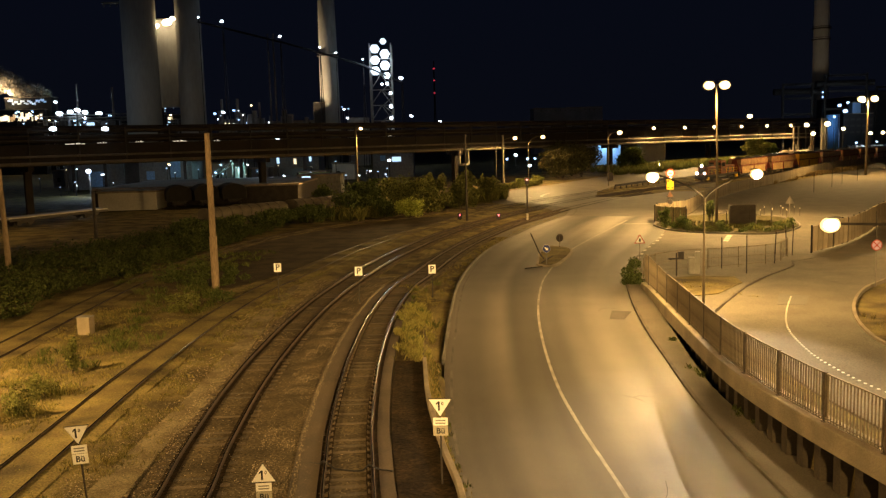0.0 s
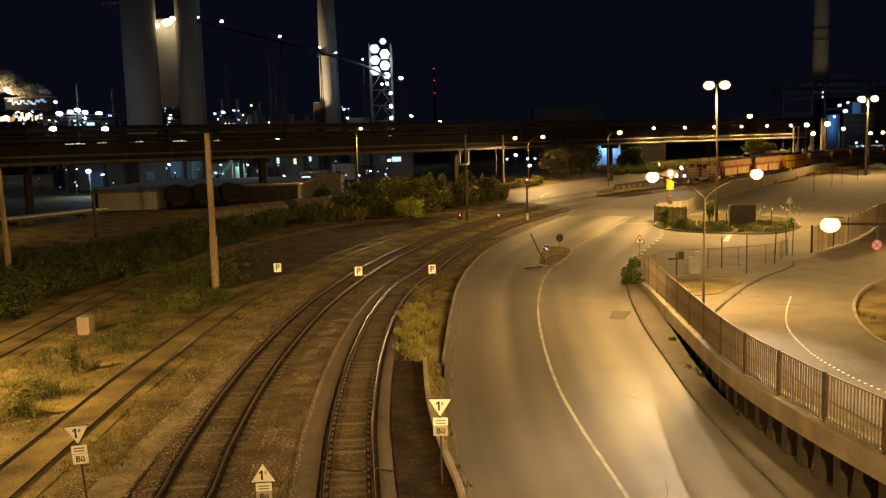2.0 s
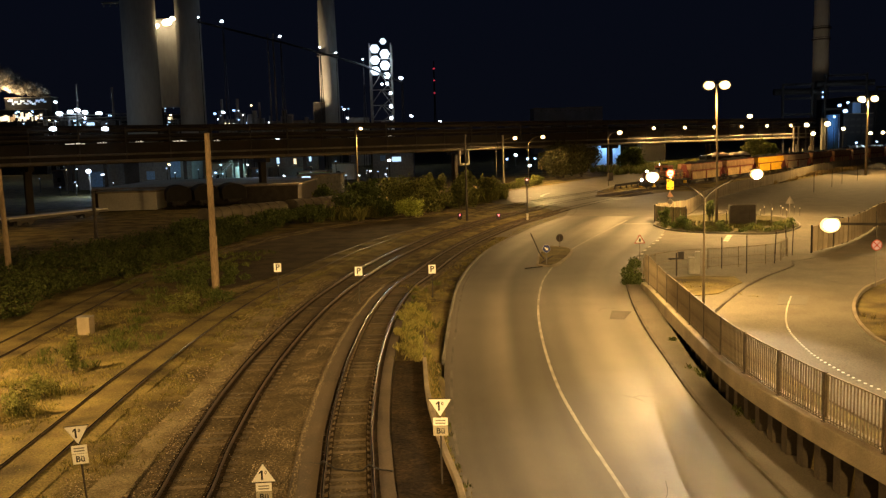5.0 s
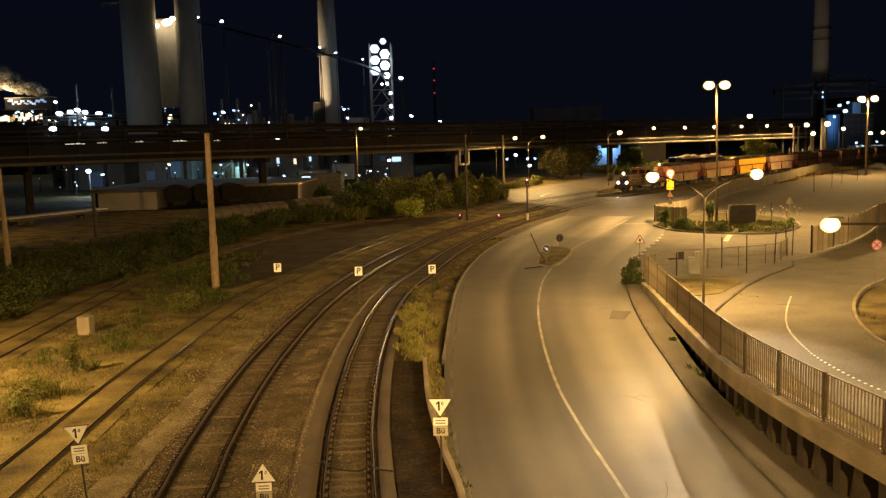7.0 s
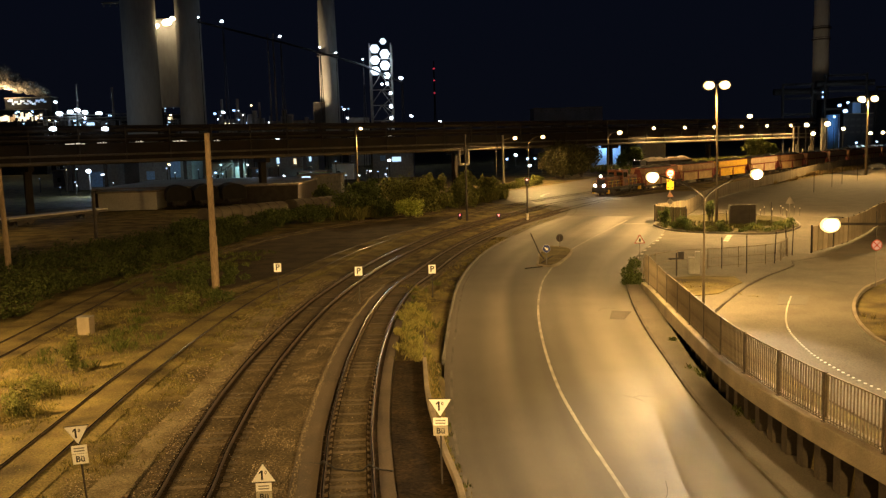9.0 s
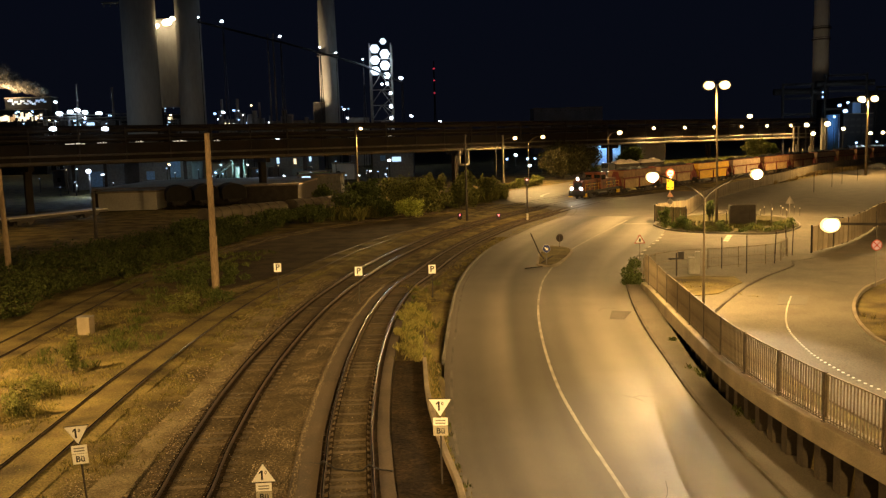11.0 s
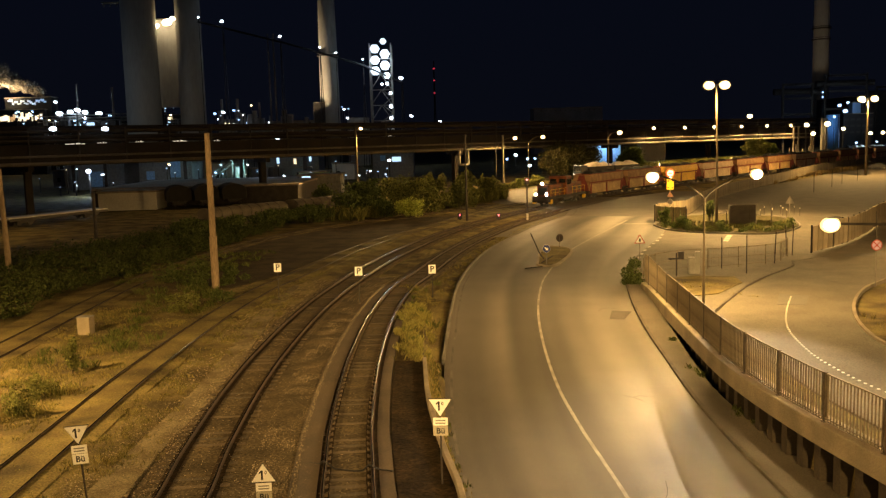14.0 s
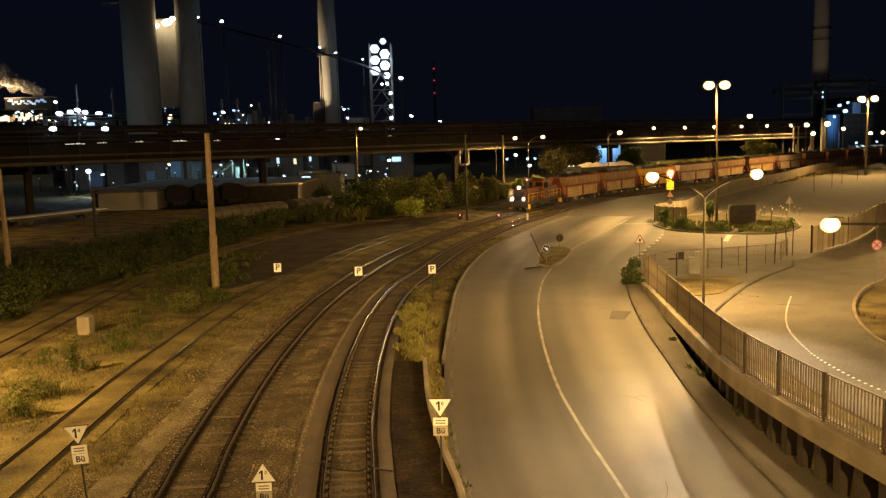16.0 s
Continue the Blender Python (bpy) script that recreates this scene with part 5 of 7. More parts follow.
def build_bush(x, y, z, w, h, n, size, material, label, seed, d=None, name="bush", category="bush", group="", trunk=0.0):
    rng = np.random.default_rng(seed)
    b = thing(name, pose(x, y, z, 0, 0, 0), label, category, group)
    d = d or w
    k = 8 + int(1.5 * w)
    blobs = []
    for i in range(k):
        a, q = rng.uniform(0, 6.28), rng.uniform(0, 0.85)
        top = rng.uniform(0.2, 0.85 - 0.25 * q) * h
        r = rng.uniform(0.14, 0.34)
        blobs.append((math.cos(a) * q * w / 2, math.sin(a) * q * d / 2, trunk + top * (1 - trunk / h if trunk else 1), r * w / 1.5, r * d / 1.5, rng.uniform(0.12, 0.26) * (h - trunk)))
    V, F = leaf_cloud(blobs, int(n * (1.3 if y < 100 else 2.2)), size * (0.9 if y < 100 else 0.7), rng)
    raw("crown", V, F, material, b)
    bm = bmesh.new()
    if trunk:
        tube(bm, (0, 0, -0.2), (0.1, 0, trunk + h * 0.2), 0.05 * h / 2, 0.03 * h / 2, seg=8)
    for i in range(5):
        p = blobs[i % k]
        tube(bm, (0, 0, trunk), (p[0] * 0.9, p[1] * 0.9, p[2]), 0.012 * h, 0.004 * h, seg=5)
    part("trunk" if trunk else "stems", bm, M_BARK, b)
    return b


BUSHES = [
    # x, y, width, height, leaves, leaf, light?
    (13.0, 59.6, 2.2, 2.0, 2600, 0.085, 0), (-17.3, 39.9, 0.8, 1.75, 900, 0.085, 1), (-16.7, 33.6, 1.9, 1.3, 1500, 0.055, 1), (-17.2, 36.2, 1.7, 1.0, 1200, 0.055, 1), (-18.2, 33.0, 1.2, 1.5, 1000, 0.055, 0),
    (-16.5, 54.4, 2.4, 1.5, 1700, 0.07, 1), (-17.9, 63.6, 2.4, 2.6, 1900, 0.08, 0), (-15.8, 65.0, 2.4, 1.6, 1300, 0.08, 0), (-20.5, 66.0, 2.4, 1.6, 1000, 0.08, 0),
    (-12.5, 121.5, 6.0, 4.0, 1500, 0.26, 0), (-8.0, 122.0, 4.5, 3.0, 1000, 0.26, 0), (-4.4, 119.0, 4.2, 3.4, 1200, 0.22, 2), (-1.6, 126.5, 5.5, 4.4, 1300, 0.28, 1), (-10.0, 131.0, 7.0, 5.0, 1500, 0.3, 0),
    (2.5, 134.0, 5.5, 5.0, 1400, 0.28, 1), (7.3, 147.0, 5.5, 4.4, 1500, 0.3, 1), (4.0, 146.0, 4.0, 6.0, 1200, 0.3, 1), (9.8, 152.0, 4.0, 3.0, 900, 0.28, 1), (-13.5, 150.0, 6.0, 4.5, 1300, 0.28, 0), (-8.0, 152.0, 6.0, 5.0, 1300, 0.28, 1), (-2.0, 155.0, 6.0, 5.4, 1300, 0.28, 1), (-18.5, 140.0, 5.0, 4.2, 1200, 0.28, 0), (-29.0, 101.5, 6.0, 2.4, 1500, 0.2, 0), (-25.5, 105.0, 5.0, 2.3, 1500, 0.2, 0), (-21.0, 112.5, 5.0, 2.5, 1500, 0.2, 0), (-17.0, 115.0, 5.0, 2.8, 1500, 0.2, 0), (-5.5, 138.0, 7.0, 5.2, 1400, 0.3, 1),
    (-15.0, 57.8, 2.0, 1.0, 900, 0.07, 0), (-17.5, 119.0, 4.0, 3.0, 900, 0.24, 0), (-21.5, 110.0, 5.0, 2.6, 1100, 0.22, 0), (-24.5, 102.0, 5.0, 2.4, 1100, 0.2, 0), (-26.5, 95.0, 5.0, 2.2, 1000, 0.2, 0),
    (17.5, 186.5, 5.0, 2.2, 900, 0.22, 1), (12.0, 177.0, 4.0, 1.8, 800, 0.2, 1), (21.0, 190.0, 4.0, 2.8, 900, 0.22, 1), (15.0, 182.0, 4.5, 1.6, 700, 0.2, 1),
]
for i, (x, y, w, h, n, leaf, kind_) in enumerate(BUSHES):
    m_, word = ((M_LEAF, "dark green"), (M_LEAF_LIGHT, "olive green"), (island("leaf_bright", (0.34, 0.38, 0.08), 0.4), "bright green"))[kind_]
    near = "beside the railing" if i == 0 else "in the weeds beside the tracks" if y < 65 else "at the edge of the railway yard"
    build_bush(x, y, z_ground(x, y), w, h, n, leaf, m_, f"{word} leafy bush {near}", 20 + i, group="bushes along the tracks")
# The lamplit tree carries part of that light in its paler leaves.
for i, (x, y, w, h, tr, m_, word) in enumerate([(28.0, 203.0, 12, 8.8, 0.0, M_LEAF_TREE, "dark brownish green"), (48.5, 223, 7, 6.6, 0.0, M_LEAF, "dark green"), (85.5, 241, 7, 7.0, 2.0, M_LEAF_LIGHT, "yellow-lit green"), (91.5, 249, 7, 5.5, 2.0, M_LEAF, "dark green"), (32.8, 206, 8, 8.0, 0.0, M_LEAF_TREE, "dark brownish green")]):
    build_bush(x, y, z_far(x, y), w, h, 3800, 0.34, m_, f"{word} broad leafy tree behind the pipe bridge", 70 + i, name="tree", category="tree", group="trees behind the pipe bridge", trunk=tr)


def tufts(name, spots, height, width, material, label, seed, ground=z_ground):
    """Blades of grass round the given spots: (x, y, radius, count)."""
    rng = np.random.default_rng(seed)
    V, F = [], []
    for x, y, r, n in spots:
        a, q = rng.uniform(0, 6.28, n), np.sqrt(rng.uniform(0, 1, n)) * r
        # blades gather in clumps
        g_ = max(1, n // 14)
        ga, gq = rng.uniform(0, 6.28, g_), np.sqrt(rng.uniform(0, 1, g_)) * r
        w_ = rng.integers(0, g_, n)
        bx = x + np.cos(ga[w_]) * gq[w_] + rng.normal(0, 0.09, n)
        by = y + np.sin(ga[w_]) * gq[w_] + rng.normal(0, 0.09, n)
        h = height * rng.uniform(0.4, 1.25, n)
        t = rng.uniform(0, 6.28, n)
        lean = rng.uniform(0.1, 0.7, n) * h
        for i in range(n):
            z = ground(bx[i], by[i]) - 0.02
            c, s_ = math.cos(t[i]), math.sin(t[i])
            k = len(V)
            V += [(bx[i] - s_ * width, by[i] + c * width, z), (bx[i] + s_ * width, by[i] - c * width, z), (bx[i] + c * lean[i] * 0.4 + s_ * width * 0.7, by[i] + s_ * lean[i] * 0.4 - c * width * 0.7, z + h[i] * 0.65), (bx[i] + c * lean[i], by[i] + s_ * lean[i], z + h[i])]
            F += [(k, k + 1, k + 2), (k, k + 2, k + 3)]
    return tagged(raw(name, V, F, material), label, "grass", kind="stuff")


rg = random.Random(11)
dry = [(rg.uniform(-21.5, -15.5), rg.uniform(24, 56), rg.uniform(0.5, 1.6), 330) for _ in range(44)]
low = [(at_y(TRACK_A, yy) + rg.uniform(-0.35, 0.35), yy, 0.35, 150) for yy in np.linspace(24, 70, 60)]
low += [(at_y(TRACK_A, yy) + rg.choice((-1.4, 1.3)), yy, 0.5, 110) for yy in np.linspace(24, 70, 50)]
low += [(rg.uniform(-21.5, -15.2), rg.uniform(24, 58), 1.2, 260) for _ in range(60)]
low += [(rg.uniform(-12.6, -10.4), rg.uniform(24, 60), 0.9, 120) for _ in range(40)]
dry += [(rg.uniform(-12.4, -10.2), rg.uniform(24, 58), rg.uniform(0.3, 0.9), 60) for _ in range(26)]
dry += [(-1.5 + rg.uniform(-0.9, 0.9) - 0.02 * (yy - 45), yy, rg.uniform(0.4, 0.9), 170) for yy in np.linspace(41, 62, 26)]
dry += [(at_y(ROAD_L, yy) - rg.uniform(0.4, 1.5), yy, 0.6, 100) for yy in np.linspace(58, 112, 40)]
dry += [(rg.uniform(21.5, 27), rg.uniform(36, 47), 1.0, 110) for _ in range(22)]
dry += [(rg.uniform(14.5, 19), rg.uniform(52, 58), 0.9, 60) for _ in range(10)]
tufts("dry_grass", dry, 0.2, 0.005, M_GRASS, "dry yellow grass and weeds between the tracks", 3)
tufts("low_grass", low, 0.16, 0.006, island("short_grass", (0.17, 0.15, 0.05), 0.5, color2=(0.085, 0.085, 0.026)), "short dry grass between the rails and on the verge", 8)
verge_dry = [(at_y(WALL_L, yy) + rg.uniform(0.25, 0.6), yy, 0.22, 70) for yy in np.linspace(24, 41, 44)]
tufts("verge_grass", verge_dry, 0.2, 0.006, M_GRASS, "dry grass on the strip beside the low wall", 15, z_verge)
tufts("verge_herbs", [(x + 0.1, y + 0.3, 0.2, 40) for x, y, _, _ in verge_dry[::2]], 0.16, 0.02, M_GRASS_GREEN, "green herbs on the strip beside the low wall", 16, z_verge)
tussocks = [(-1.55 + rg.uniform(-0.8, 0.75) - 0.015 * (yy - 42), yy, rg.uniform(0.3, 0.6), 170) for yy in np.linspace(40.6, 54, 30)]
tussocks += [(rg.uniform(-20.5, -16), yy, rg.uniform(0.3, 0.7), 140) for yy in np.linspace(27, 38, 14)]
tufts("grass_tussocks", tussocks, 0.32, 0.006, island("tussock_grass", (0.30, 0.27, 0.085), 0.4, color2=(0.17, 0.17, 0.045)), "yellow-green grass tussocks beside the low wall", 19)
rail_weeds = [(at_y(TRACK_A, yy) + o, yy, 0.16, 45) for o in (-0.95, -0.58, 0.6, 0.97) for yy in np.linspace(24, 62, 52) if rg.random() < 0.75]
tufts("rail_weeds", rail_weeds, 0.15, 0.006, island("weed_olive", (0.10, 0.095, 0.03), 0.6), "olive weeds growing along the rusty rails", 27)
rw = random.Random(58)
foot_weeds = [(x + rw.gauss(0, 0.14), y + rw.gauss(0, 0.3), 0.14, 40) for x, y, n in ((12.0, 35.3, 5), (12.3, 33.9, 3), (11.8, 39.6, 5), (11.75, 41.0, 2), (11.85, 44.9, 3)) for _ in range(n)]
tufts("foot_weeds", foot_weeds, 0.2, 0.007, M_GRASS_GREEN, "small green weeds at the foot of the sheet piles", 58, lambda x, y: z_road(x, y) + 0.1)
green = [(rg.uniform(-20, -15.5), rg.uniform(40, 62), rg.uniform(0.4, 1.0), 110) for _ in range(26)]
green += [(rg.uniform(-26, -16.5), rg.uniform(62, 84), rg.uniform(0.8, 1.6), 130) for _ in range(45)]
green += [(-1.3 + rg.uniform(-0.9, 0.8), yy, 0.5, 50) for yy in np.linspace(44, 62, 8)]
tufts("tall_weeds", green, 0.4, 0.007, M_GRASS_GREEN, "tall dark green weeds along the railway yard", 4)


def build_undergrowth():
    """Dense low scrub beyond the disused track: small leaves heaped in uneven mounds."""
    rng = np.random.default_rng(31)
    V, F = [], []
    n = 75000
    t = rng.uniform(0, 1, n)
    y = 42 + 62 * t ** 0.8
    edge = np.interp(y, [42, 52, 62, 72, 84, 96, 104], [-26.0, -26.3, -26.9, -25.0, -22.6, -21.4, -20.0])
    x = edge - rng.uniform(0, 1, n) ** 1.3 * np.interp(y, [42, 60, 80, 104], [12, 16, 18, 12])
    for i in range(n):
        m = 0.5 + 0.9 * noise.noise((x[i] * 0.45, y[i] * 0.3, 5.0)) + 0.45 * noise.noise((x[i] * 1.3, y[i] * 1.1, 9.0))
        top = max(0.15, m) * 1.75
        z = z_ground(x[i], y[i]) + top * rng.uniform(0.35, 1.0)
        u, w = rng.normal(size=3), rng.normal(size=3)
        u /= np.linalg.norm(u)
        w -= u * (u @ w)
        w /= np.linalg.norm(w)
        s = rng.uniform(0.06, 0.14)
        k = len(V)
        c = np.array((x[i], y[i], z))
        V += [c - u * s, c + w * s * 0.5, c + u * s, c - w * s * 0.5]
        F.append((k, k + 1, k + 2, k + 3))
    tagged(raw("undergrowth", V, F, island("scrub_green", (0.066, 0.08, 0.022), 0.6, color2=(0.038, 0.052, 0.014))), "dense dark green scrub beside the disused track", "undergrowth", kind="stuff")


build_undergrowth()
far = [(-14 + 24 * k / 40 + rg.uniform(-2, 2), 118 + 34 * k / 40 + rg.uniform(-1, 5), 2.4, 260) for k in range(41)]
far += [(42 + 0.95 * k + rg.uniform(-3, 3), 219 + 0.82 * k + rg.uniform(-2, 6), 2.6, 240) for k in range(0, 60, 2)]
tufts("verge_weeds", far, 1.6, 0.045, island("verge_green", (0.16, 0.155, 0.045), 0.55), "lit green weeds along the far verge", 6)


strip = [(58 + 1.75 * k + rg.uniform(-2, 2), 168 + 2.05 * k + rg.uniform(-2, 3), 2.2, 150) for k in range(44)]
tufts("fence_weeds", strip, 0.9, 0.05, island("strip_green", (0.22, 0.165, 0.07), 0.35), "brown-green weeds along the yard fence", 12)
slope = [(44 + 1.0 * k + rg.uniform(-2, 2), 208 + 1.0 * k + rg.uniform(-3, 5), 2.4, 150) for k in range(40)]
tufts("slope_weeds", slope, 1.6, 0.07, island("slope_green", (0.13, 0.145, 0.045), 0.5), "lit green weeds on the slope behind the train", 13)


def build_stones():
    rng = np.random.default_rng(9)
    base = [(1, 0, 0), (-0.8, 0.3, 0), (0.1, 0.9, 0), (-0.1, -0.9, 0.1), (0.1, 0.05, 0.75)]
    faces0 = [(0, 2, 4), (2, 1, 4), (1, 3, 4), (3, 0, 4)]
    V, F = [], []

    def strew(n, fx, r0, r1):
        for _ in range(n):
            x, y = fx()
            z, r, a = max(z_ground(x, y), -0.19), rng.uniform(r0, r1), rng.uniform(0, 6.28)
            if abs(x - at_y(TRACK_C, y)) < 1.7 or abs(x - at_y(TRACK_B, y)) < 1.7:
                z += 0.06
            c, s_ = math.cos(a) * r, math.sin(a) * r
            k = len(V)
            V.extend((x + p[0] * c - p[1] * s_, y + p[0] * s_ + p[1] * c, z + p[2] * r) for p in base)
            F.extend(tuple(i + k for i in f) for f in faces0)

    def between(a, b, lo, hi):
        def f():
            y = 22 + 45 * rng.uniform(0, 1) ** 1.5
            t = rng.uniform(lo, hi)
            return at_y(a, y) * (1 - t) + at_y(b, y) * t, y
        return f

    strew(15000, between(TRACK_B, TRACK_C, 0.36, 0.68), 0.012, 0.038)
    strew(3000, between(TRACK_B, TRACK_C, -0.1, 1.0), 0.012, 0.03)
    strew(8000, between(TRACK_A, TRACK_B, 0.3, 0.85), 0.012, 0.036)
    strew(3500, between(TRACK_D, TRACK_A, 0.1, 1.0), 0.014, 0.045)
    strew(2600, between(TRACK_A, TRACK_B, 0.2, 0.8), 0.02, 0.055)
    strew(2200, between(TRACK_D, TRACK_A, 0.3, 0.95), 0.018, 0.05)
    tagged(raw("gravel", V, F, M_STONE), "pale gravel strewn between the tracks", "gravel", kind="stuff")


build_stones()

# ---- furniture of the yard ----
M_CABINET = mat("cabinet_grey", (0.30, 0.285, 0.25), (0.23, 0.22, 0.19), rough=0.6, scale=2, fine=20, bump=0.03, mix=0.3)
cb = thing("cabinet", pose(17.6, 61.4, 0.3, 0, 0, -12), "white roadside utility cabinet with a stepped top", "cabinet")
part("body", boxes((-0.36, 0.1, -0.2, 0.2, 0, 1.15), bevel=0.03), M_CABINET, cb)
part("tall_body", boxes((0.1, 0.42, -0.2, 0.2, 0, 1.55), bevel=0.03), M_CABINET, cb)
part("door", boxes((-0.32, 0.06, -0.215, -0.195, 0.12, 1.05), bevel=0.008), M_CABINET, cb)

ub = thing("concrete_box", pose(-20.25, 48.9, -0.25, 0, 0, -8), "square concrete cable box beside the track", "cable box")
part("body", boxes((-0.38, 0.38, -0.3, 0.3, 0, 1.0), bevel=0.04), M_CONCRETE, ub)
part("lid", boxes((-0.4, 0.4, -0.32, 0.32, 1.0, 1.06), bevel=0.02), M_CONCRETE_DARK, ub)

bd = thing("billboard", pose(32.6, 95.3, 0.0, 0, 0, -4), "dark billboard panel seen from behind on two legs", "billboard")
part("panel", boxes((-1.4, 1.4, -0.06, 0.06, 0.15, 2.3), bevel=0.015), M_DARKSTEEL, bd)
for x in (-1.42, 1.42):
    part("leg", boxes((x - 0.06, x + 0.06, -0.07, 0.07, -0.2, 2.36), bevel=0.01), M_STEEL, bd)
for z in (0.6, 1.2, 1.8):
    part("batten", boxes((-1.38, 1.38, -0.1, -0.06, z - 0.04, z + 0.04)), M_DARKSTEEL, bd)

# planted island with kerb, stakes and low shrubs
ISLAND = [(23.6, 98.0), (23.9, 93.2), (25.4, 90.3), (29.1, 87.6), (31.5, 86.6), (34.3, 87.9), (38.2, 93.7), (39.9, 103.7), (35.0, 109.5), (28.2, 107.6)]
tagged(slab("planted_island", ISLAND, lambda x, y: 0.1, mat("bed_earth", (0.075, 0.066, 0.028), (0.035, 0.03, 0.014), rough=0.95, scale=1.2, fine=14, bump=0.8, mix=1.5, spec=0.1)), "kerbed planted island of dry earth", "planting bed", kind="structure")
tagged(profile_along("island_kerb", along([*ISLAND, ISLAND[0]], 0.7), [(-0.08, -0.1), (-0.08, 0.16), (0.06, 0.16), (0.06, -0.1)], lambda x, y: 0.0, M_CONCRETE_DARK, closed=True), "dark kerb round the planted island", "kerb", kind="structure")
rh = random.Random(4)
shr = along([(24.2, 94.5), (25.6, 91.2), (29.1, 88.5), (31.5, 87.6), (34.0, 88.8), (37.4, 94)], 0.55)
for i, (x, y) in enumerate(shr):
    build_bush(x + rh.uniform(-0.3, 0.3), y + rh.uniform(-0.2, 1.6), 0.1, rh.uniform(0.6, 1.5), rh.uniform(0.25, 1.0), 230, 0.075, M_LEAF if i % 5 else M_LEAF_LIGHT, "low green shrub on the planted island", 200 + i, name="shrub", category="shrub", group="shrubs on the planted island")
for i, (x, y, w, h) in enumerate([(24.6, 97, 1.8, 2.2), (26.6, 99.5, 1.6, 2.0), (25.3, 92.6, 1.8, 1.7), (30.6, 100.5, 1.0, 2.6), (28.6, 90, 1.7, 1.2)]):
    build_bush(x, y, 0.1, w, h, 600, 0.13, M_LEAF, "young bushy tree on the planted island", 240 + i, name="bush", group="young trees on the island")


tufts("island_grass", [(rg.uniform(25.5, 36), rg.uniform(89.5, 98), 0.9, 130) for _ in range(70)], 0.32, 0.012, island("bed_grass", (0.055, 0.055, 0.018), 0.6), "dark green grass and weeds on the planted island", 33, lambda x, y: 0.12)


def stake(x, y, z, h, label, group, r=0.05, lean=0):
    ob = part("post", tubes(((0, 0, -0.1), (0, 0, h), r, r * 0.9), seg=8), M_DARKSTEEL)
    ob.matrix_basis = pose(x, y, z, 0, lean, 0)
    return tagged(ob, label, "post", group)


for x, y, h in ((27.2, 91.2, 2.2), (28.0, 91.0, 2.2), (30.3, 92.5, 2.1), (31.9, 91.0, 2.3), (35.6, 95.0, 2.4), (26.0, 93.4, 2.1), (25.0, 95.0, 2.1), (29.2, 90.2, 2.1)):
    stake(x, y, 0.1, h, "thin dark stake on the planted island", "stakes on the island")
for x, y, h, lean in ((20.6, 64.6, 2.2, 0), (21.4, 61.6, 2.7, 0), (25.2, 66.4, 2.3, 2), (27.6, 70.2, 2.4, -3), (28.2, 70.6, 2.4, 2), (35.4, 71.5, 3.2, 0)):
    stake(x, y, 0.2, h, "slender dark fence post at the yard entrance", "entrance posts", 0.042, lean)

# small metal box on a post behind the railing
mb = thing("sign_frame", pose(16.15, 60.5, 0.3, 0, 0, 0), "dark metal box on a post behind the railing", "post box")
part("post", boxes((-0.04, 0.04, -0.04, 0.04, 0, 1.6)), M_DARKSTEEL, mb)
part("box", boxes((0.12, 0.5, -0.12, 0.12, 1.15, 1.7), bevel=0.02), M_DARKSTEEL, mb)
part("tray", boxes((-0.55, 0.12, -0.12, 0.12, 1.15, 1.25), bevel=0.01), M_DARKSTEEL, mb)

M_BOARD = mat("fence_boards", (0.26, 0.215, 0.145), (0.16, 0.13, 0.085), rough=0.85, scale=1.5, fine=12, bump=0.2, per=0.2, stretch=(1, 1, 0.3))


def build_board_fence(points, h, pitch, z, label, material, thick=0.03):
    f = thing("board_fence", Matrix.Identity(4), label, "fence", "board fences")
    p = along(points, pitch)
    me = mesh_of("board", boxes((-pitch * 0.46, pitch * 0.46, -thick, thick, 0.05, 1.0), bevel=0.008), material)
    pm = mesh_of("post", boxes((-0.06, 0.06, -0.06, 0.06, 0, 1.05), bevel=0.01), M_DARKSTEEL)
    for i in range(len(p) - 1):
        a = math.degrees(math.atan2(p[i + 1, 1] - p[i, 1], p[i + 1, 0] - p[i, 0]))
        ob = new("board", me)
        ob.parent = f
        ob.matrix_basis = Matrix.LocRotScale(((p[i, 0] + p[i + 1, 0]) / 2, (p[i, 1] + p[i + 1, 1]) / 2, z(p[i, 0], p[i, 1])), Euler((0, 0, radians(a))), (1, 1, h))
        if i % max(1, round(2.4 / pitch)) == 0:
            ob = new("post", pm)
            ob.parent = f
            ob.matrix_basis = Matrix.LocRotScale((p[i, 0], p[i, 1] + 0.09, z(p[i, 0], p[i, 1])), Euler((0, 0, radians(a))), (1, 1, h))
    return f




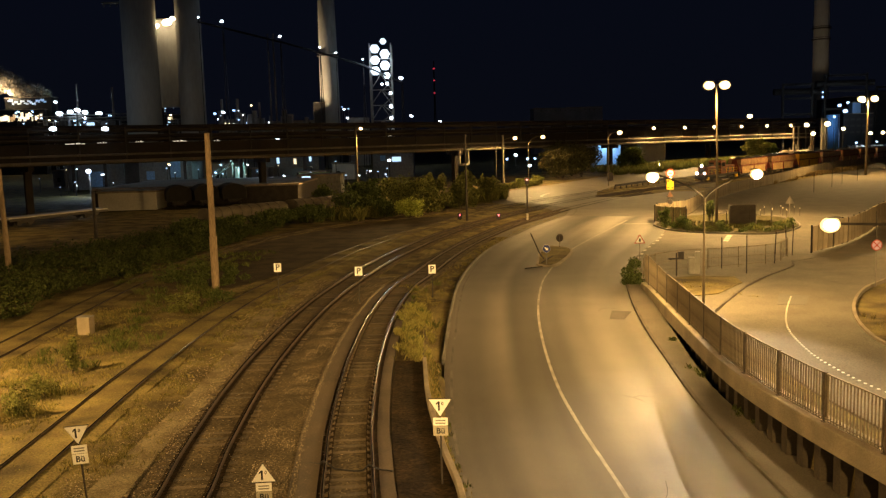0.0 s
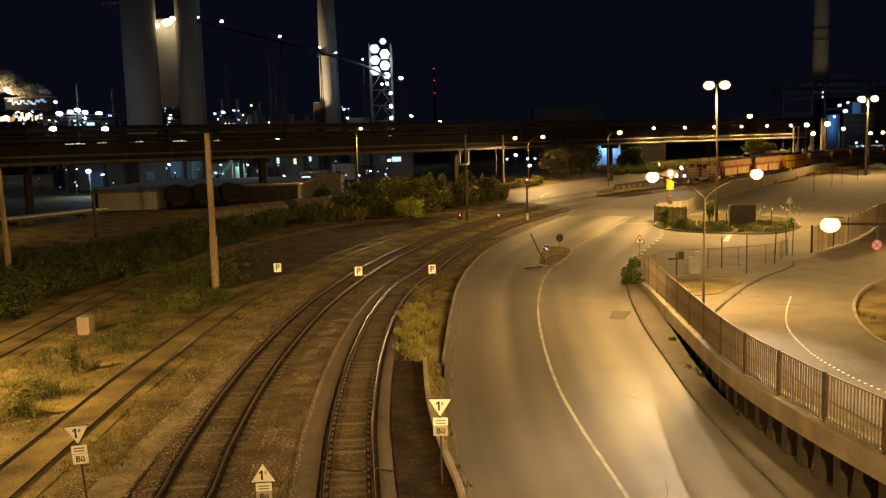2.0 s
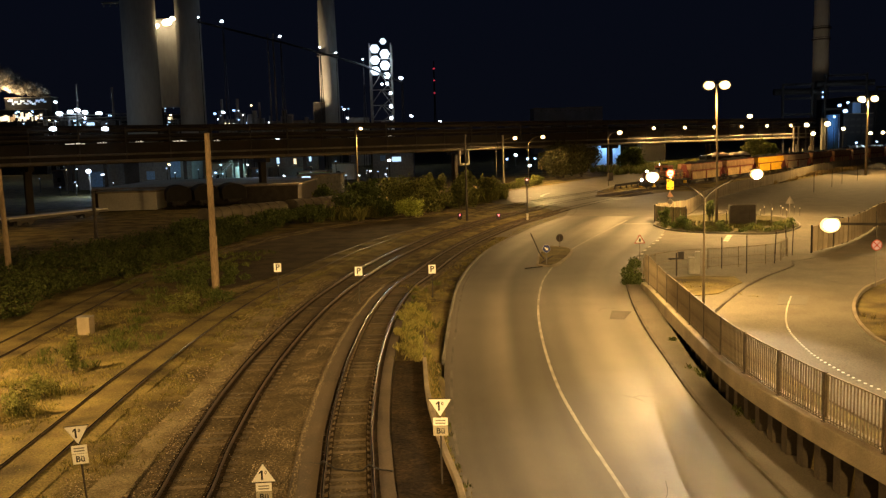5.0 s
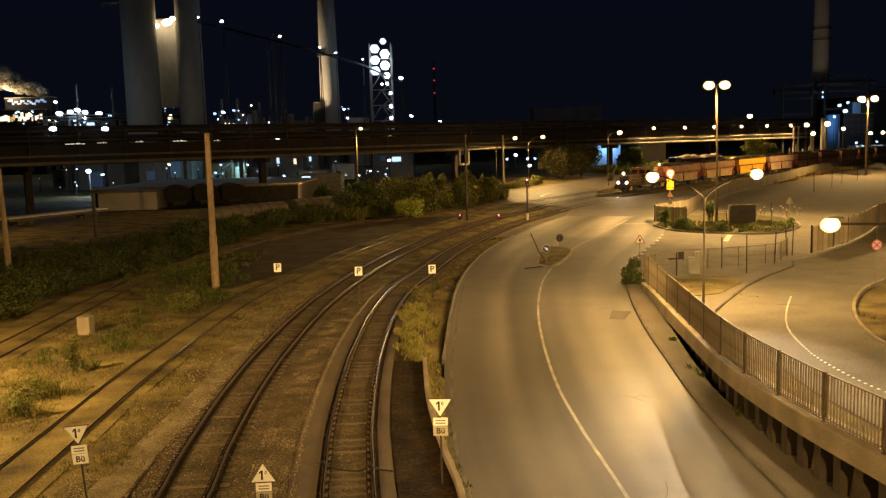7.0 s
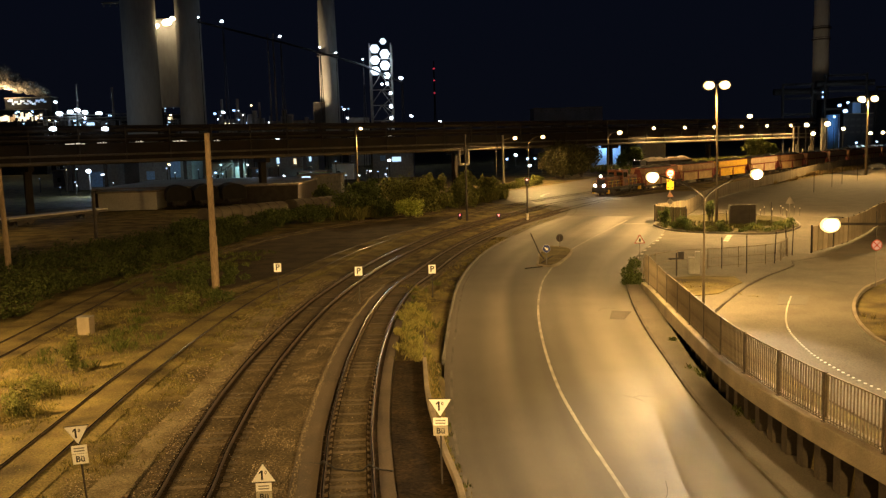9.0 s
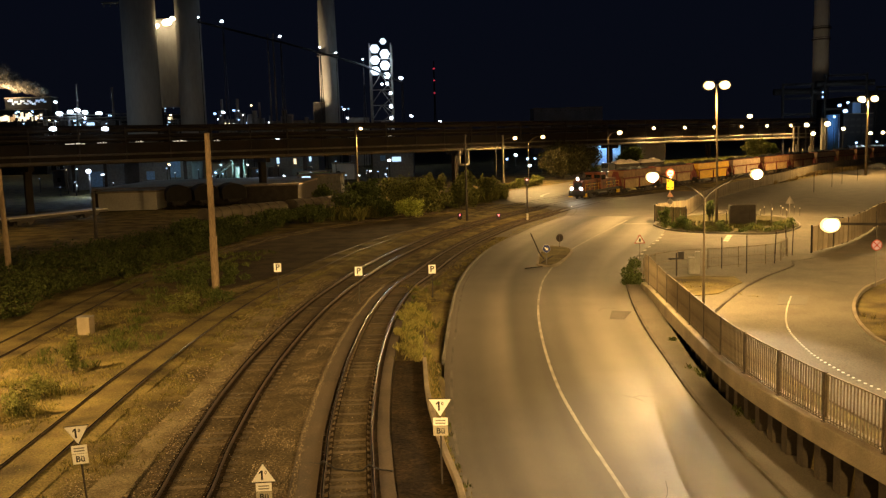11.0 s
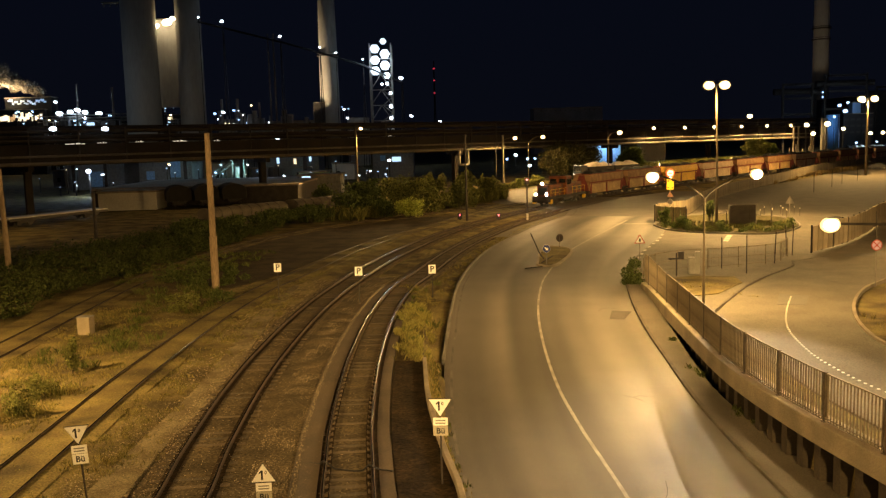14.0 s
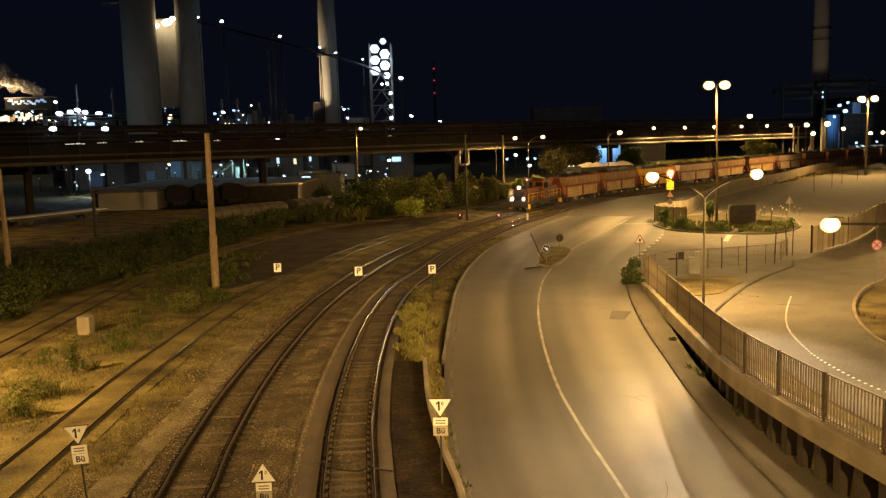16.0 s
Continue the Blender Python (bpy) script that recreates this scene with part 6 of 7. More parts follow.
def build_mesh_fence(points, h, z, label):
    f = thing("mesh_fence", Matrix.Identity(4), label, "fence")
    p = along(points, 0.14)
    verts, faces = [], []
    for x, y in p:
        a = len(verts)
        verts += [(x - 0.006, y, z + 0.05), (x + 0.006, y, z + 0.05), (x + 0.006, y, z + h), (x - 0.006, y, z + h), (x, y - 0.006, z + 0.05), (x, y + 0.006, z + 0.05), (x, y + 0.006, z + h), (x, y - 0.006, z + h)]
        faces += [(a, a + 1, a + 2, a + 3), (a + 4, a + 5, a + 6, a + 7)]
    tagged(raw("wire_mesh", verts, faces, M_FENCE, f), kind="stuff")
    for k, w in ((0.06, 0.012), (0.5, 0.012), (1.0, 0.02)):
        profile_along("rail_bar", p, [(-w, -w), (-w, w), (w, w), (w, -w)], lambda x, y, k=k: z + h * k, M_FENCE, f, closed=True)
    pm = mesh_of("post", tubes(((0, 0, -0.1), (0, 0, h + 0.06), 0.035), seg=8), M_FENCE)
    for x, y in p[::18]:
        ob = new("post", pm)
        ob.parent, ob.location = f, (x, y, z)
    return f


build_mesh_fence([(13.9, 60.6), (15.6, 63.2), (18.0, 64.6), (20.6, 65.0), (25.2, 66.8), (27.8, 70.4)], 1.4, 0.15, "thin brown wire mesh fence along the yard entrance")
build_board_fence([(30.3, 71.8), (33.4, 75.0)], 2.2, 1.1, lambda x, y: 0.05, "brown steel panel gate fence at the side road", M_BOARD, 0.05)
build_board_fence([(33.6, 75.2), (36.0, 77.9)], 2.3, 1.2, lambda x, y: 0.05, "pale weathered panel fence at the side road", M_BOARD, 0.05)
build_board_fence([(36.2, 78.2), (40.8, 84.5), (46.5, 93.0), (56, 104)], 2.2, 1.2, lambda x, y: 0.05, "brown panel fence running along the side road", M_BOARD, 0.05)

# board fence that wraps round the tip of the island and follows the railway
build_board_fence([(27.2, 98.0), (25.6, 98.9), (24.7, 100.6), (24.9, 103.0), (26.6, 105.2), (29.5, 108.0), (32.9, 114.9), (36.5, 124), (42.4, 136), (49.4, 148.5), (58, 162), (67.3, 175.4), (80, 195), (94, 214), (112, 233), (130, 251)], 1.9, 0.6, lambda x, y: z_far(x, y) + (0.1 if y < 108 else 0.0), "weathered brown board fence between the yard and the railway", M_BOARD, 0.03)

# trestle sign and reflector posts in the yard
ts = thing("trestle_sign", pose(39.6, 100.1, 0.0), "triangular sign on a trestle seen from behind", "road sign")
part("post", tubes(((0, 0, 0), (0, 0, 2.8), 0.05), seg=8), M_STEEL, ts)
part("triangle", flat_poly([(-0.5, 1.9), (0.5, 1.9), (0, 2.8)]), M_STEEL, ts)
G_REFLECT = mat("reflector", (0.9, 0.85, 0.7), (0.85, 0.8, 0.65), rough=0.3, scale=3, fine=20, bump=0)
for x, y in ((37.6, 103.8), (39.2, 104.3), (40.4, 103.0), (41.0, 105.7), (42.6, 104.6), (42.8, 106.8), (41.8, 108.5), (39.6, 108.0)):
    bo = thing("bollard", pose(x, y, 0.0), "slim marker post with a pale reflector in the yard", "bollard", "marker posts in the yard")
    part("post", tubes(((0, 0, 0), (0, 0, 1.1), 0.03), seg=8), M_DARKSTEEL, bo)
    part("reflector", tubes(((0, 0, 0.86), (0, 0, 1.05), 0.034), seg=8), G_REFLECT, bo)
for x, y in ((61.7, 146), (75.6, 166.4), (83, 176), (95, 196), (70, 158)):
    stake(x, y, z_far(x, y), 3.0, "plain thin post standing in the yard", "posts in the yard", 0.06)

# low guard beam by the tracks
gb = thing("guard_beam", Matrix.Identity(4), "low dark guard beam on posts beside the tracks", "barrier")
gp = along([(33.5, 170.0), (40, 178.5), (49, 189.5)], 2.5)
profile_along("beam", gp, [(-0.08, 0.45), (-0.08, 0.85), (0.08, 0.85), (0.08, 0.45)], lambda x, y: z_far(x, y), M_DARKSTEEL, gb, closed=True)
gm = mesh_of("post", boxes((-0.08, 0.08, -0.08, 0.08, -0.3, 0.6)), M_DARKSTEEL)
for x, y in gp:
    ob = new("post", gm)
    ob.parent, ob.location = gb, (x, y + 0.16, z_far(x, y))

# worn repairs in the road surfaces
for name, outline, zf, lab in (
    ("asphalt_patch", [(18.7, 48.8), (20.2, 48.5), (21.6, 51.4), (20.0, 51.9)], lambda x, y: z_upper(x, y) - 0.022, "dark repaired patch in the side road"),
    ("asphalt_patch", [(31.0, 66.6), (35.2, 67.4), (37.2, 71.6), (32.6, 71.2)], lambda x, y: z_upper(x, y) - 0.022, "dark repaired patch before the gate fence"),
    ("asphalt_patch", [(9.5, 50.0), (10.3, 49.8), (11.1, 51.5), (10.0, 51.9)], lambda x, y: z_road(x, y) + 0.006, "dark worn patch in the curved road"),
    ("asphalt_patch", [(37.8, 74.0), (41.5, 75.5), (44.5, 81.0), (40.2, 79.4)], lambda x, y: z_upper(x, y) - 0.022, "dark repaired patch in the side road"),
):
    tagged(slab(name, outline, zf, mat("asphalt_patch", (0.095, 0.084, 0.064), (0.07, 0.062, 0.048), rough=0.8, scale=0.8, fine=30, bump=0.3), drop=0.02), lab, "asphalt patch", kind="structure")

# faded arrow and dashes on the pavement beyond the crossing, and cracks in the curved road
marking("faded_dashes", [(12.2, 151.6), (14.5, 152.1), (17.4, 153.4)], 0.5, lambda x, y: -0.03, "faded white dashes on the pavement beyond the crossing", (1, 1), M_LINE)
marking("faded_arrow", [(17.4, 153.4), (18.2, 158.0), (20.1, 163.5)], 0.6, lambda x, y: -0.03, "faded white arrow stroke beyond the crossing", None, M_LINE)
M_CRACK = mat("crack_dark", (0.03, 0.025, 0.02), (0.02, 0.017, 0.014), rough=0.9, scale=3, fine=30, bump=0.2)
for line, w_ in (([(7.75, 37.7), (8.0, 37.45), (8.2, 37.65), (8.5, 37.6), (8.85, 37.45)], 0.035), ([(8.1, 37.5), (8.2, 37.2), (8.45, 37.0)], 0.025), ([(7.0, 27.6), (7.3, 28.3), (7.45, 29.2)], 0.02), ([(9.2, 51.9), (9.8, 52.6), (10.4, 52.2)], 0.05)):
    marking("road_crack", line, w_, z_road, "thin dark crack in the road surface", None, M_CRACK)
sw = thing("switch_box", pose(36.6, 191.0, 0.0, 0, 0, 20), "dark switch box on a post before the pipe bridge", "switch box")
part("post", boxes((-0.12, 0.12, -0.1, 0.1, -0.1, 0.8), bevel=0.02), M_DARKSTEEL, sw)
part("box", boxes((-0.6, 0.6, -0.25, 0.25, 0.6, 2.3), bevel=0.05), M_DARKSTEEL, sw)

# ---- far industry ----
M_SILO = mat("silo_concrete", (0.42, 0.41, 0.38), (0.33, 0.32, 0.30), rough=0.9, scale=0.05, fine=1.2, bump=0.05, mix=0.3, stretch=(1, 1, 0.25))
M_CLAD = mat("grey_cladding", (0.22, 0.22, 0.22), (0.15, 0.15, 0.15), rough=0.8, scale=0.15, fine=2.0, bump=0.1)
M_CLAD_PALE = mat("pale_cladding", (0.52, 0.5, 0.45), (0.38, 0.36, 0.32), rough=0.8, scale=0.2, fine=3.0, bump=0.05, mix=0.35)
# Blue in this cladding colour stands for cool lamplight on the walls.
M_CLAD_BLUELIT = mat("bluelit_cladding", (0.25, 0.45, 0.75), (0.2, 0.38, 0.66), rough=0.7, scale=0.2, fine=3.0, bump=0.1)
M_ROOF = mat("felt_roof", (0.26, 0.22, 0.17), (0.17, 0.145, 0.11), rough=0.95, scale=0.15, fine=1.5, bump=0.2)
G_WINDOW = glow("window_lit", (0.45, 0.70, 1.0), 0.28)
G_WINDOW_WARM = glow("window_warm", (1.0, 0.78, 0.45), 0.3)
G_WINDOW_DIM = glow("window_dim", (1.0, 0.78, 0.55), 0.002)
G_WINDOW_DIM.node_tree.nodes["Principled BSDF"].inputs["Base Color"].default_value = (0.03, 0.03, 0.03, 1)
G_PANEL = glow("lit_panel", (0.70, 0.86, 1.0), 0.26)


def cylinder_thing(name, x, y, r0, r1, h, material, label, category, bands=()):
    s = thing(name, pose(x, y, 0), label, category)
    part("shell", tubes(((0, 0, -1), (0, 0, h), r0, r1), seg=40), material, s)
    for z in bands:
        r = r0 + (r1 - r0) * z / h
        part("gallery", tubes(((0, 0, z), (0, 0, z + 0.5), r + 0.9), ((0, 0, z + 1.3), (0, 0, z + 1.4), r + 0.95), seg=32), M_DARKSTEEL, s)
    for p in s.children:
        p.data.polygons.foreach_set("use_smooth", [len(f.vertices) == 4 for f in p.data.polygons])
    return s


cylinder_thing("silo", -108.9, 330, 6.3, 6.0, 100, M_SILO, "tall pale concrete silo tower of the works", "silo")
cylinder_thing("silo", -92.2, 335, 4.8, 4.4, 100, M_SILO, "slender pale concrete silo tower of the works", "silo")
cylinder_thing("chimney", -48.7, 400, 4.7, 3.2, 112, M_SILO, "tall pale tapered concrete chimney with a gallery", "chimney", (49.0,))
cylinder_thing("chimney", 213.5, 500, 4.6, 3.9, 130, M_SILO, "tall dim concrete chimney behind the works", "chimney", (60.0, 66.0))
pf = thing("silo_platform", pose(-116.5, 330, 63.2), "grey steel platform bracketed to the silo", "platform")
part("deck", boxes((-5.0, 2.5, -1.5, 1.5, 0, 0.4), bevel=0.05), M_STEEL, pf)
for xx in (-4.6, -2.2, 0.2):
    part("bracket", boxes((xx - 0.12, xx + 0.12, -0.2, 0.2, -1.2, 0.0)), M_STEEL, pf)
part("handrail", tubes(((-5.0, -1.5, 1.4), (2.5, -1.5, 1.4), 0.08), seg=6), M_STEEL, pf)
sh = thing("hoist_shaft", pose(-103, 345, 0), "warm-lit concrete shaft between two silos", "tower")
part("shaft", boxes((-5.6, 5.6, -4, 4, 26, 59), bevel=0.2), M_SILO, sh)
for x in (-5, 5):
    for y in (-3.5, 3.5):
        part("leg", boxes((x - 0.5, x + 0.5, y - 0.5, y + 0.5, -1, 26)), M_DARKSTEEL, sh)
part("platform", boxes((-6.2, 6.2, -5.6, -4, 58.4, 58.8)), M_DARKSTEEL, sh)


def build_block(x0, x1, y0, y1, h, material, label, windows=(), pitch=0.0, name="works_building", z=0.0):
    """A plain works building; windows: rows of (x, z, width, height, material) on its front."""
    b = thing(name, pose((x0 + x1) / 2, y0, z), label, "building", "buildings of the works")
    w, d = (x1 - x0) / 2, y1 - y0
    part("wall", boxes((-w, w, 0, d, -1, h), bevel=0.05), material, b)
    if pitch:
        raw("roof", [(-w - 0.3, -0.3, h), (w + 0.3, -0.3, h), (w + 0.3, d / 2, h + pitch), (-w - 0.3, d / 2, h + pitch), (w + 0.3, d + 0.3, h), (-w - 0.3, d + 0.3, h), (-w - 0.3, -0.3, h + 0.2), (w + 0.3, -0.3, h + 0.2), (w + 0.3, d / 2, h + pitch + 0.2), (-w - 0.3, d / 2, h + pitch + 0.2), (w + 0.3, d + 0.3, h + 0.2), (-w - 0.3, d + 0.3, h + 0.2)], [(6, 7, 8, 9), (9, 8, 10, 11), (0, 1, 7, 6), (5, 11, 10, 4), (0, 6, 9, 3), (3, 9, 11, 5), (1, 2, 8, 7), (2, 4, 10, 8), (0, 3, 2, 1), (3, 5, 4, 2)], M_ROOF, b)
    else:
        part("roof", boxes((-w - 0.25, w + 0.25, -0.25, d + 0.25, h, h + 0.35), bevel=0.05), M_ROOF, b)
    for x, zz, ww, hh, m_ in windows:
        x -= (x0 + x1) / 2
        part("window", boxes((x - ww / 2, x + ww / 2, -0.06, 0.02, zz - hh / 2, zz + hh / 2)), m_, b)
    return b


def floodlight(x, y, z, r, lens, label="floodlight glowing on the works", sx=1.0, pole=True):
    f = thing("floodlight", pose(x, y, z), label, "lamp", "lamps of the works")
    r *= 0.62
    if pole:
        part("pole", tubes(((0, r * 0.6, -z - 0.5), (0, r * 0.6, 0), 0.12), seg=6), M_DARKSTEEL, f)
    part("housing", boxes((-r * 0.8, r * 0.8, 0.1, r, -r * 0.7, r * 0.7), bevel=r * 0.1), M_DARKSTEEL, f)
    ln = part("lens", ball(bmesh.new(), (0, -0.1, 0), r, sx * 1.1, 0.5, 0.8, 3), lens, f, "glowing lens")
    ln.rotation_euler = (0, 0.3 * math.sin(x * 7.3 + z), 0)
    return f


# the lit works on the skyline
rw = random.Random(23)
G_WINDOW_AMBER = glow("window_amber", (1.0, 0.55, 0.2), 0.12)
G_WINDOW_BLUE = glow("window_blue", (0.2, 0.5, 1.0), 0.1)
build_block(-214, -186, 421, 424, 30.2, M_BLACK, "works hall with bright lit openings under the steam", [(-213 + 1.25 * i + rw.uniform(-0.25, 0.25), 26.8 + rw.uniform(-0.9, 0.9), rw.uniform(0.7, 1.9), rw.uniform(1.0, 3.2), rw.choice((G_WINDOW_WARM, G_WINDOW_WARM, G_WINDOW_AMBER))) for i in range(21)])
build_block(-206, -184, 424.5, 432, 36.0, M_BLACK, "steel deck of the works lit blue-white", [(-204 + 0.95 * i, 34.0 + rw.uniform(-1.3, 1.0), rw.uniform(0.5, 1.7), rw.uniform(0.4, 1.5), rw.choice((G_WINDOW, G_WINDOW_BLUE, G_WINDOW_BLUE))) for i in range(19)], name="works_deck")
build_block(-184, -154, 424, 440, 25.5, M_DARKSTEEL, "dark works building under white floodlights", [(-172, 22, 3, 2.0, G_WINDOW), (-166, 22.5, 4, 2.2, G_WINDOW)])
build_block(-150, -116, 424, 440, 26.0, M_DARKSTEEL, "low dark works building with pipework", [(-140, 25, 2, 0.8, G_WINDOW_WARM), (-128, 24.5, 2, 1.2, G_WINDOW_WARM)])
build_block(-104, -86, 424, 436, 23.0, M_CLAD, "dark plant building with warm lit bays", [(-101, 21.0, 2.5, 1.4, G_WINDOW_WARM), (-96, 20.6, 2.5, 1.6, G_WINDOW_WARM), (-91, 21.2, 2.0, 1.2, G_WINDOW)])
build_block(-83, -50, 424, 440, 21.5, M_CLAD, "long dim grey works building", [(-62, 20.4, 1.4, 1.0, M_GLASS), (-57, 20.4, 1.4, 1.0, M_GLASS)])
build_block(-43.5, -34, 420, 432, 22.0, M_CLAD_PALE, "pale small works building under a white lamp")
build_block(-55.5, -50.5, 396, 399.5, 28.5, M_DARKSTEEL, "dark duct tower against the chimney")
build_block(51, 88, 480, 500, 26.0, M_CLAD, "long dark building on the skyline", [(55 + 2.6 * i, 24.8, 0.4, 0.5, G_WINDOW_DIM) for i in range(13)])
for x, y, z, r, m_, sx in ((-180, 420, 33.4, 1.1, G_WHITE, 1.2), (-178.5, 420, 28.0, 2.0, G_WHITE, 1.3), (-173.5, 420, 28.6, 1.8, G_WHITE, 1.2), (-170.0, 420, 29.4, 1.7, G_WHITE, 1.3), (-166.5, 420, 28.3, 1.9, G_WHITE, 1.1), (-167.0, 420, 25.6, 1.5, G_WHITE, 1.0), (-160.0, 420, 27.6, 1.6, G_WHITE, 1.5), (-171.5, 420, 24.6, 0.9, G_BLUE, 1.3), (-155, 420, 26.5, 1.0, G_BLUE, 1.3), (-101.6, 420, 26.5, 1.1, G_WHITE, 1.2), (-105.5, 420, 26.0, 0.9, G_BLUE, 1.2), (-96.5, 420, 27.2, 0.8, G_BLUE, 1.3), (-93.9, 420, 22.6, 1.5, G_SODIUM_FAR, 1.1), (-92.5, 420, 25.0, 0.8, G_WHITE, 1.0), (-79.8, 420, 21.3, 1.1, G_WHITE, 1.1), (-55.0, 300, 12.7, 0.9, G_WHITE, 1.5), (-44.5, 418, 26.2, 0.8, G_WHITE, 1.1), (-43.0, 418, 22.2, 0.8, G_WHITE, 1.0), (-13.2, 420, 22.4, 1.1, G_WHITE, 1.1), (0.3, 420, 19.3, 1.1, G_WHITE, 1.1)):
    floodlight(x, y, z, r, m_, "white floodlight glowing on the works" if m_ is not G_SODIUM_FAR else "warm floodlight glowing on the works", sx)
for x, y, h, r in ((-173, 428, 42, 0.35), (-156, 428, 40, 0.5), (-104, 428, 33, 0.6), (-96.5, 428, 33, 0.7), (-86.0, 428, 31, 0.5), (-76.5, 420, 62, 0.4), (-79, 420, 62, 0.3), (-60, 428, 30, 0.4)):
    ob = part("stack", tubes(((0, 0, -1), (0, 0, h), r * 1.1, r), seg=12), M_STEEL)
    ob.location = (x, y, 0)
    tagged(ob, "thin steel stack of the works", "stack", "stacks of the works")
for x, z, r in ((-101.2, 57.2, 2.4), (-105.2, 56.0, 1.5), (-99.0, 58.6, 1.3)):
    floodlight(x, 339, z, r, G_SODIUM, "strong warm floodlight on the shaft between the silos", 1.1, False)

# inclined conveyor from the silos
CONV = [(-87.0, 329, 57.0), (-79.2, 335, 55.3), (-60.7, 350, 51.3), (-47.1, 362, 48.0), (-31.0, 374, 43.6), (-15.4, 384, 36.6)]
cv = thing("conveyor_bridge", Matrix.Identity(4), "dark inclined conveyor bridge with lamps between silos and tower", "conveyor")
part("gallery", swept([(x, y, z - 1.2) for x, y, z in CONV], 0.4, 6), M_BLACK, cv)
for x, y, z in CONV[1:]:
    part("trestle", tubes(((x, y, z - 2), (x - 1.2, y, -1), 0.14), ((x, y, z - 2), (x + 1.2, y, -1), 0.14), seg=6), M_BLACK, cv)
for x, y, z, r in ((-86.5, 328.5, 57.2, 0.6), (-79.2, 333, 56.2, 1.0), (-60.7, 348, 52.0, 1.0), (-47.0, 359, 48.6, 0.7), (-41.0, 363, 46.7, 0.8), (-31.0, 372, 44.7, 0.7), (-15.9, 382, 37.3, 1.4)):
    floodlight(x, y, z, r, G_WHITE, "white lamp on the conveyor bridge")

# lattice tower with lit white panels
tw = thing("lattice_tower", pose(-24.3, 380, 0), "steel lattice tower with bright white lit panels", "tower")
W_ = 4.5
for sx_ in (-1, 1):
    for sy in (0, 1):
        part("leg", boxes((sx_ * W_ - 0.25, sx_ * W_ + 0.25, sy * 8 - 0.25, sy * 8 + 0.25, -1, 52)), M_STEEL, tw)
for k in range(8):
    z = 6.5 * k
    part("beam", boxes((-W_, W_, -0.2, 0.2, z - 0.2, z + 0.2)), M_STEEL, tw)
    if k < 6:
        part("brace", tubes(((-W_, 0, z), (0, 0, z + 6.5), 0.18), ((0, 0, z + 6.5), (W_, 0, z), 0.18), seg=6), M_STEEL, tw)
        part("stair", tubes(((0.5, 0.6, z), (W_, 0.6, z + 3.2), 0.15), ((W_, 0.6, z + 3.2), (0.5, 0.6, z + 6.5), 0.15), seg=6), M_STEEL, tw)
for x, z, s_ in ((-2.2, 49.6, 2.0), (2.0, 47.4, 2.1), (-2.2, 44.9, 2.0), (2.0, 42.6, 2.1), (-2.2, 40.4, 2.0), (2.6, 38.4, 1.5), (1.4, 52.6, 1.4)):
    hexa = [(x + s_ * 1.05 * math.cos(a), z + s_ * 0.98 * math.sin(a)) for a in [math.pi / 3 * i for i in range(6)]]
    shifted(part("lit_panel", flat_poly(hexa, 0.3), G_PANEL, tw, "bright white lit panel"), y=-0.6)
for x, z, r in ((0.4, 34.8, 0.6), (2.6, 35.0, 0.7), (3.9, 31, 0.7), (3.9, 25.4, 0.8), (3.9, 20.6, 0.8), (3.6, 17.6, 0.8)):
    part("lamp", ball(bmesh.new(), (x, -0.5, z), r, 1, 0.5, 1), G_WHITE, tw, "white lamp")

ms = thing("radio_mast", pose(-4.2, 900, 0), "distant thin mast with red warning lights", "mast")
part("mast", tubes(((-1.2, 0, -1), (0, 0, 90), 0.5), ((1.2, 0, -1), (0, 0, 90), 0.5), seg=6), M_DARKSTEEL, ms)
for z in (82.7, 71, 58.7):
    part("warning_light", ball(bmesh.new(), (0, -1, z), 0.95, 1.2, 0.5, 0.8), glow("warning_red", (1.0, 0.04, 0.08), 0.12), ms, "red warning light")

# ---- under and behind the pipe bridge ----
build_block(-58.6, -48.6, 150.5, 156, 2.8, M_CLAD_PALE, "low pale loading shed with a flat brown roof", name="shed")
build_block(-63, -26, 160, 196, 2.9, M_DARKSTEEL, "wide low shed with a flat brown roof", name="shed")
build_block(-30, -21, 185, 192, 3.6, M_CLAD, "small pale shed with a lit doorway", [(-28.2, 2.2, 1.8, 3.0, G_WINDOW)], name="shed", z=0.0)
build_block(-34.5, -27.8, 215, 222, 3.4, island("green_panel", (0.28, 0.42, 0.2), 0.1, through_light=0.0), "green site cabin under the bridge", name="cabin")
build_block(-80, -66, 235, 246, 7.5, M_CLAD, "dark works annexe with a blue lit side", [(-70.5, 5.0, 3.0, 5, M_CLAD_BLUELIT), (-77, 3.2, 2.2, 2.2, M_CLAD_BLUELIT)], name="annexe")
build_block(-100, -84, 235, 250, 6.5, M_CLAD, "dark works annexe in the yard", [(-91, 2.6, 4.0, 4.0, M_CLAD_BLUELIT)], name="annexe")
build_block(-52, -36, 262, 275, 8.0, M_CLAD, "dark pipe-rack building behind the bridge", [(-48, 5.8, 0.8, 1.8, G_WINDOW), (-43, 5.4, 0.8, 1.6, G_WINDOW_WARM), (-38.5, 6, 0.7, 1.4, G_WINDOW)], name="annexe")
build_block(-20, -8, 262, 275, 7.5, M_CLAD, "dark annexe with a bluish lit front", [(-17, 5.6, 1.6, 1.6, M_CLAD_BLUELIT), (-13, 5.2, 2.6, 1.4, G_WINDOW)], name="annexe")
build_block(41.3, 47.8, 235, 242, 6.8, M_CLAD_BLUELIT, "pale blue-lit cabin wall behind the pipe bridge", name="cabin", z=1.0)
build_block(40.5, 49, 228, 232, 1.6, M_CONCRETE, "orange-lit low wall before the blue cabin", name="annexe", z=0.8)
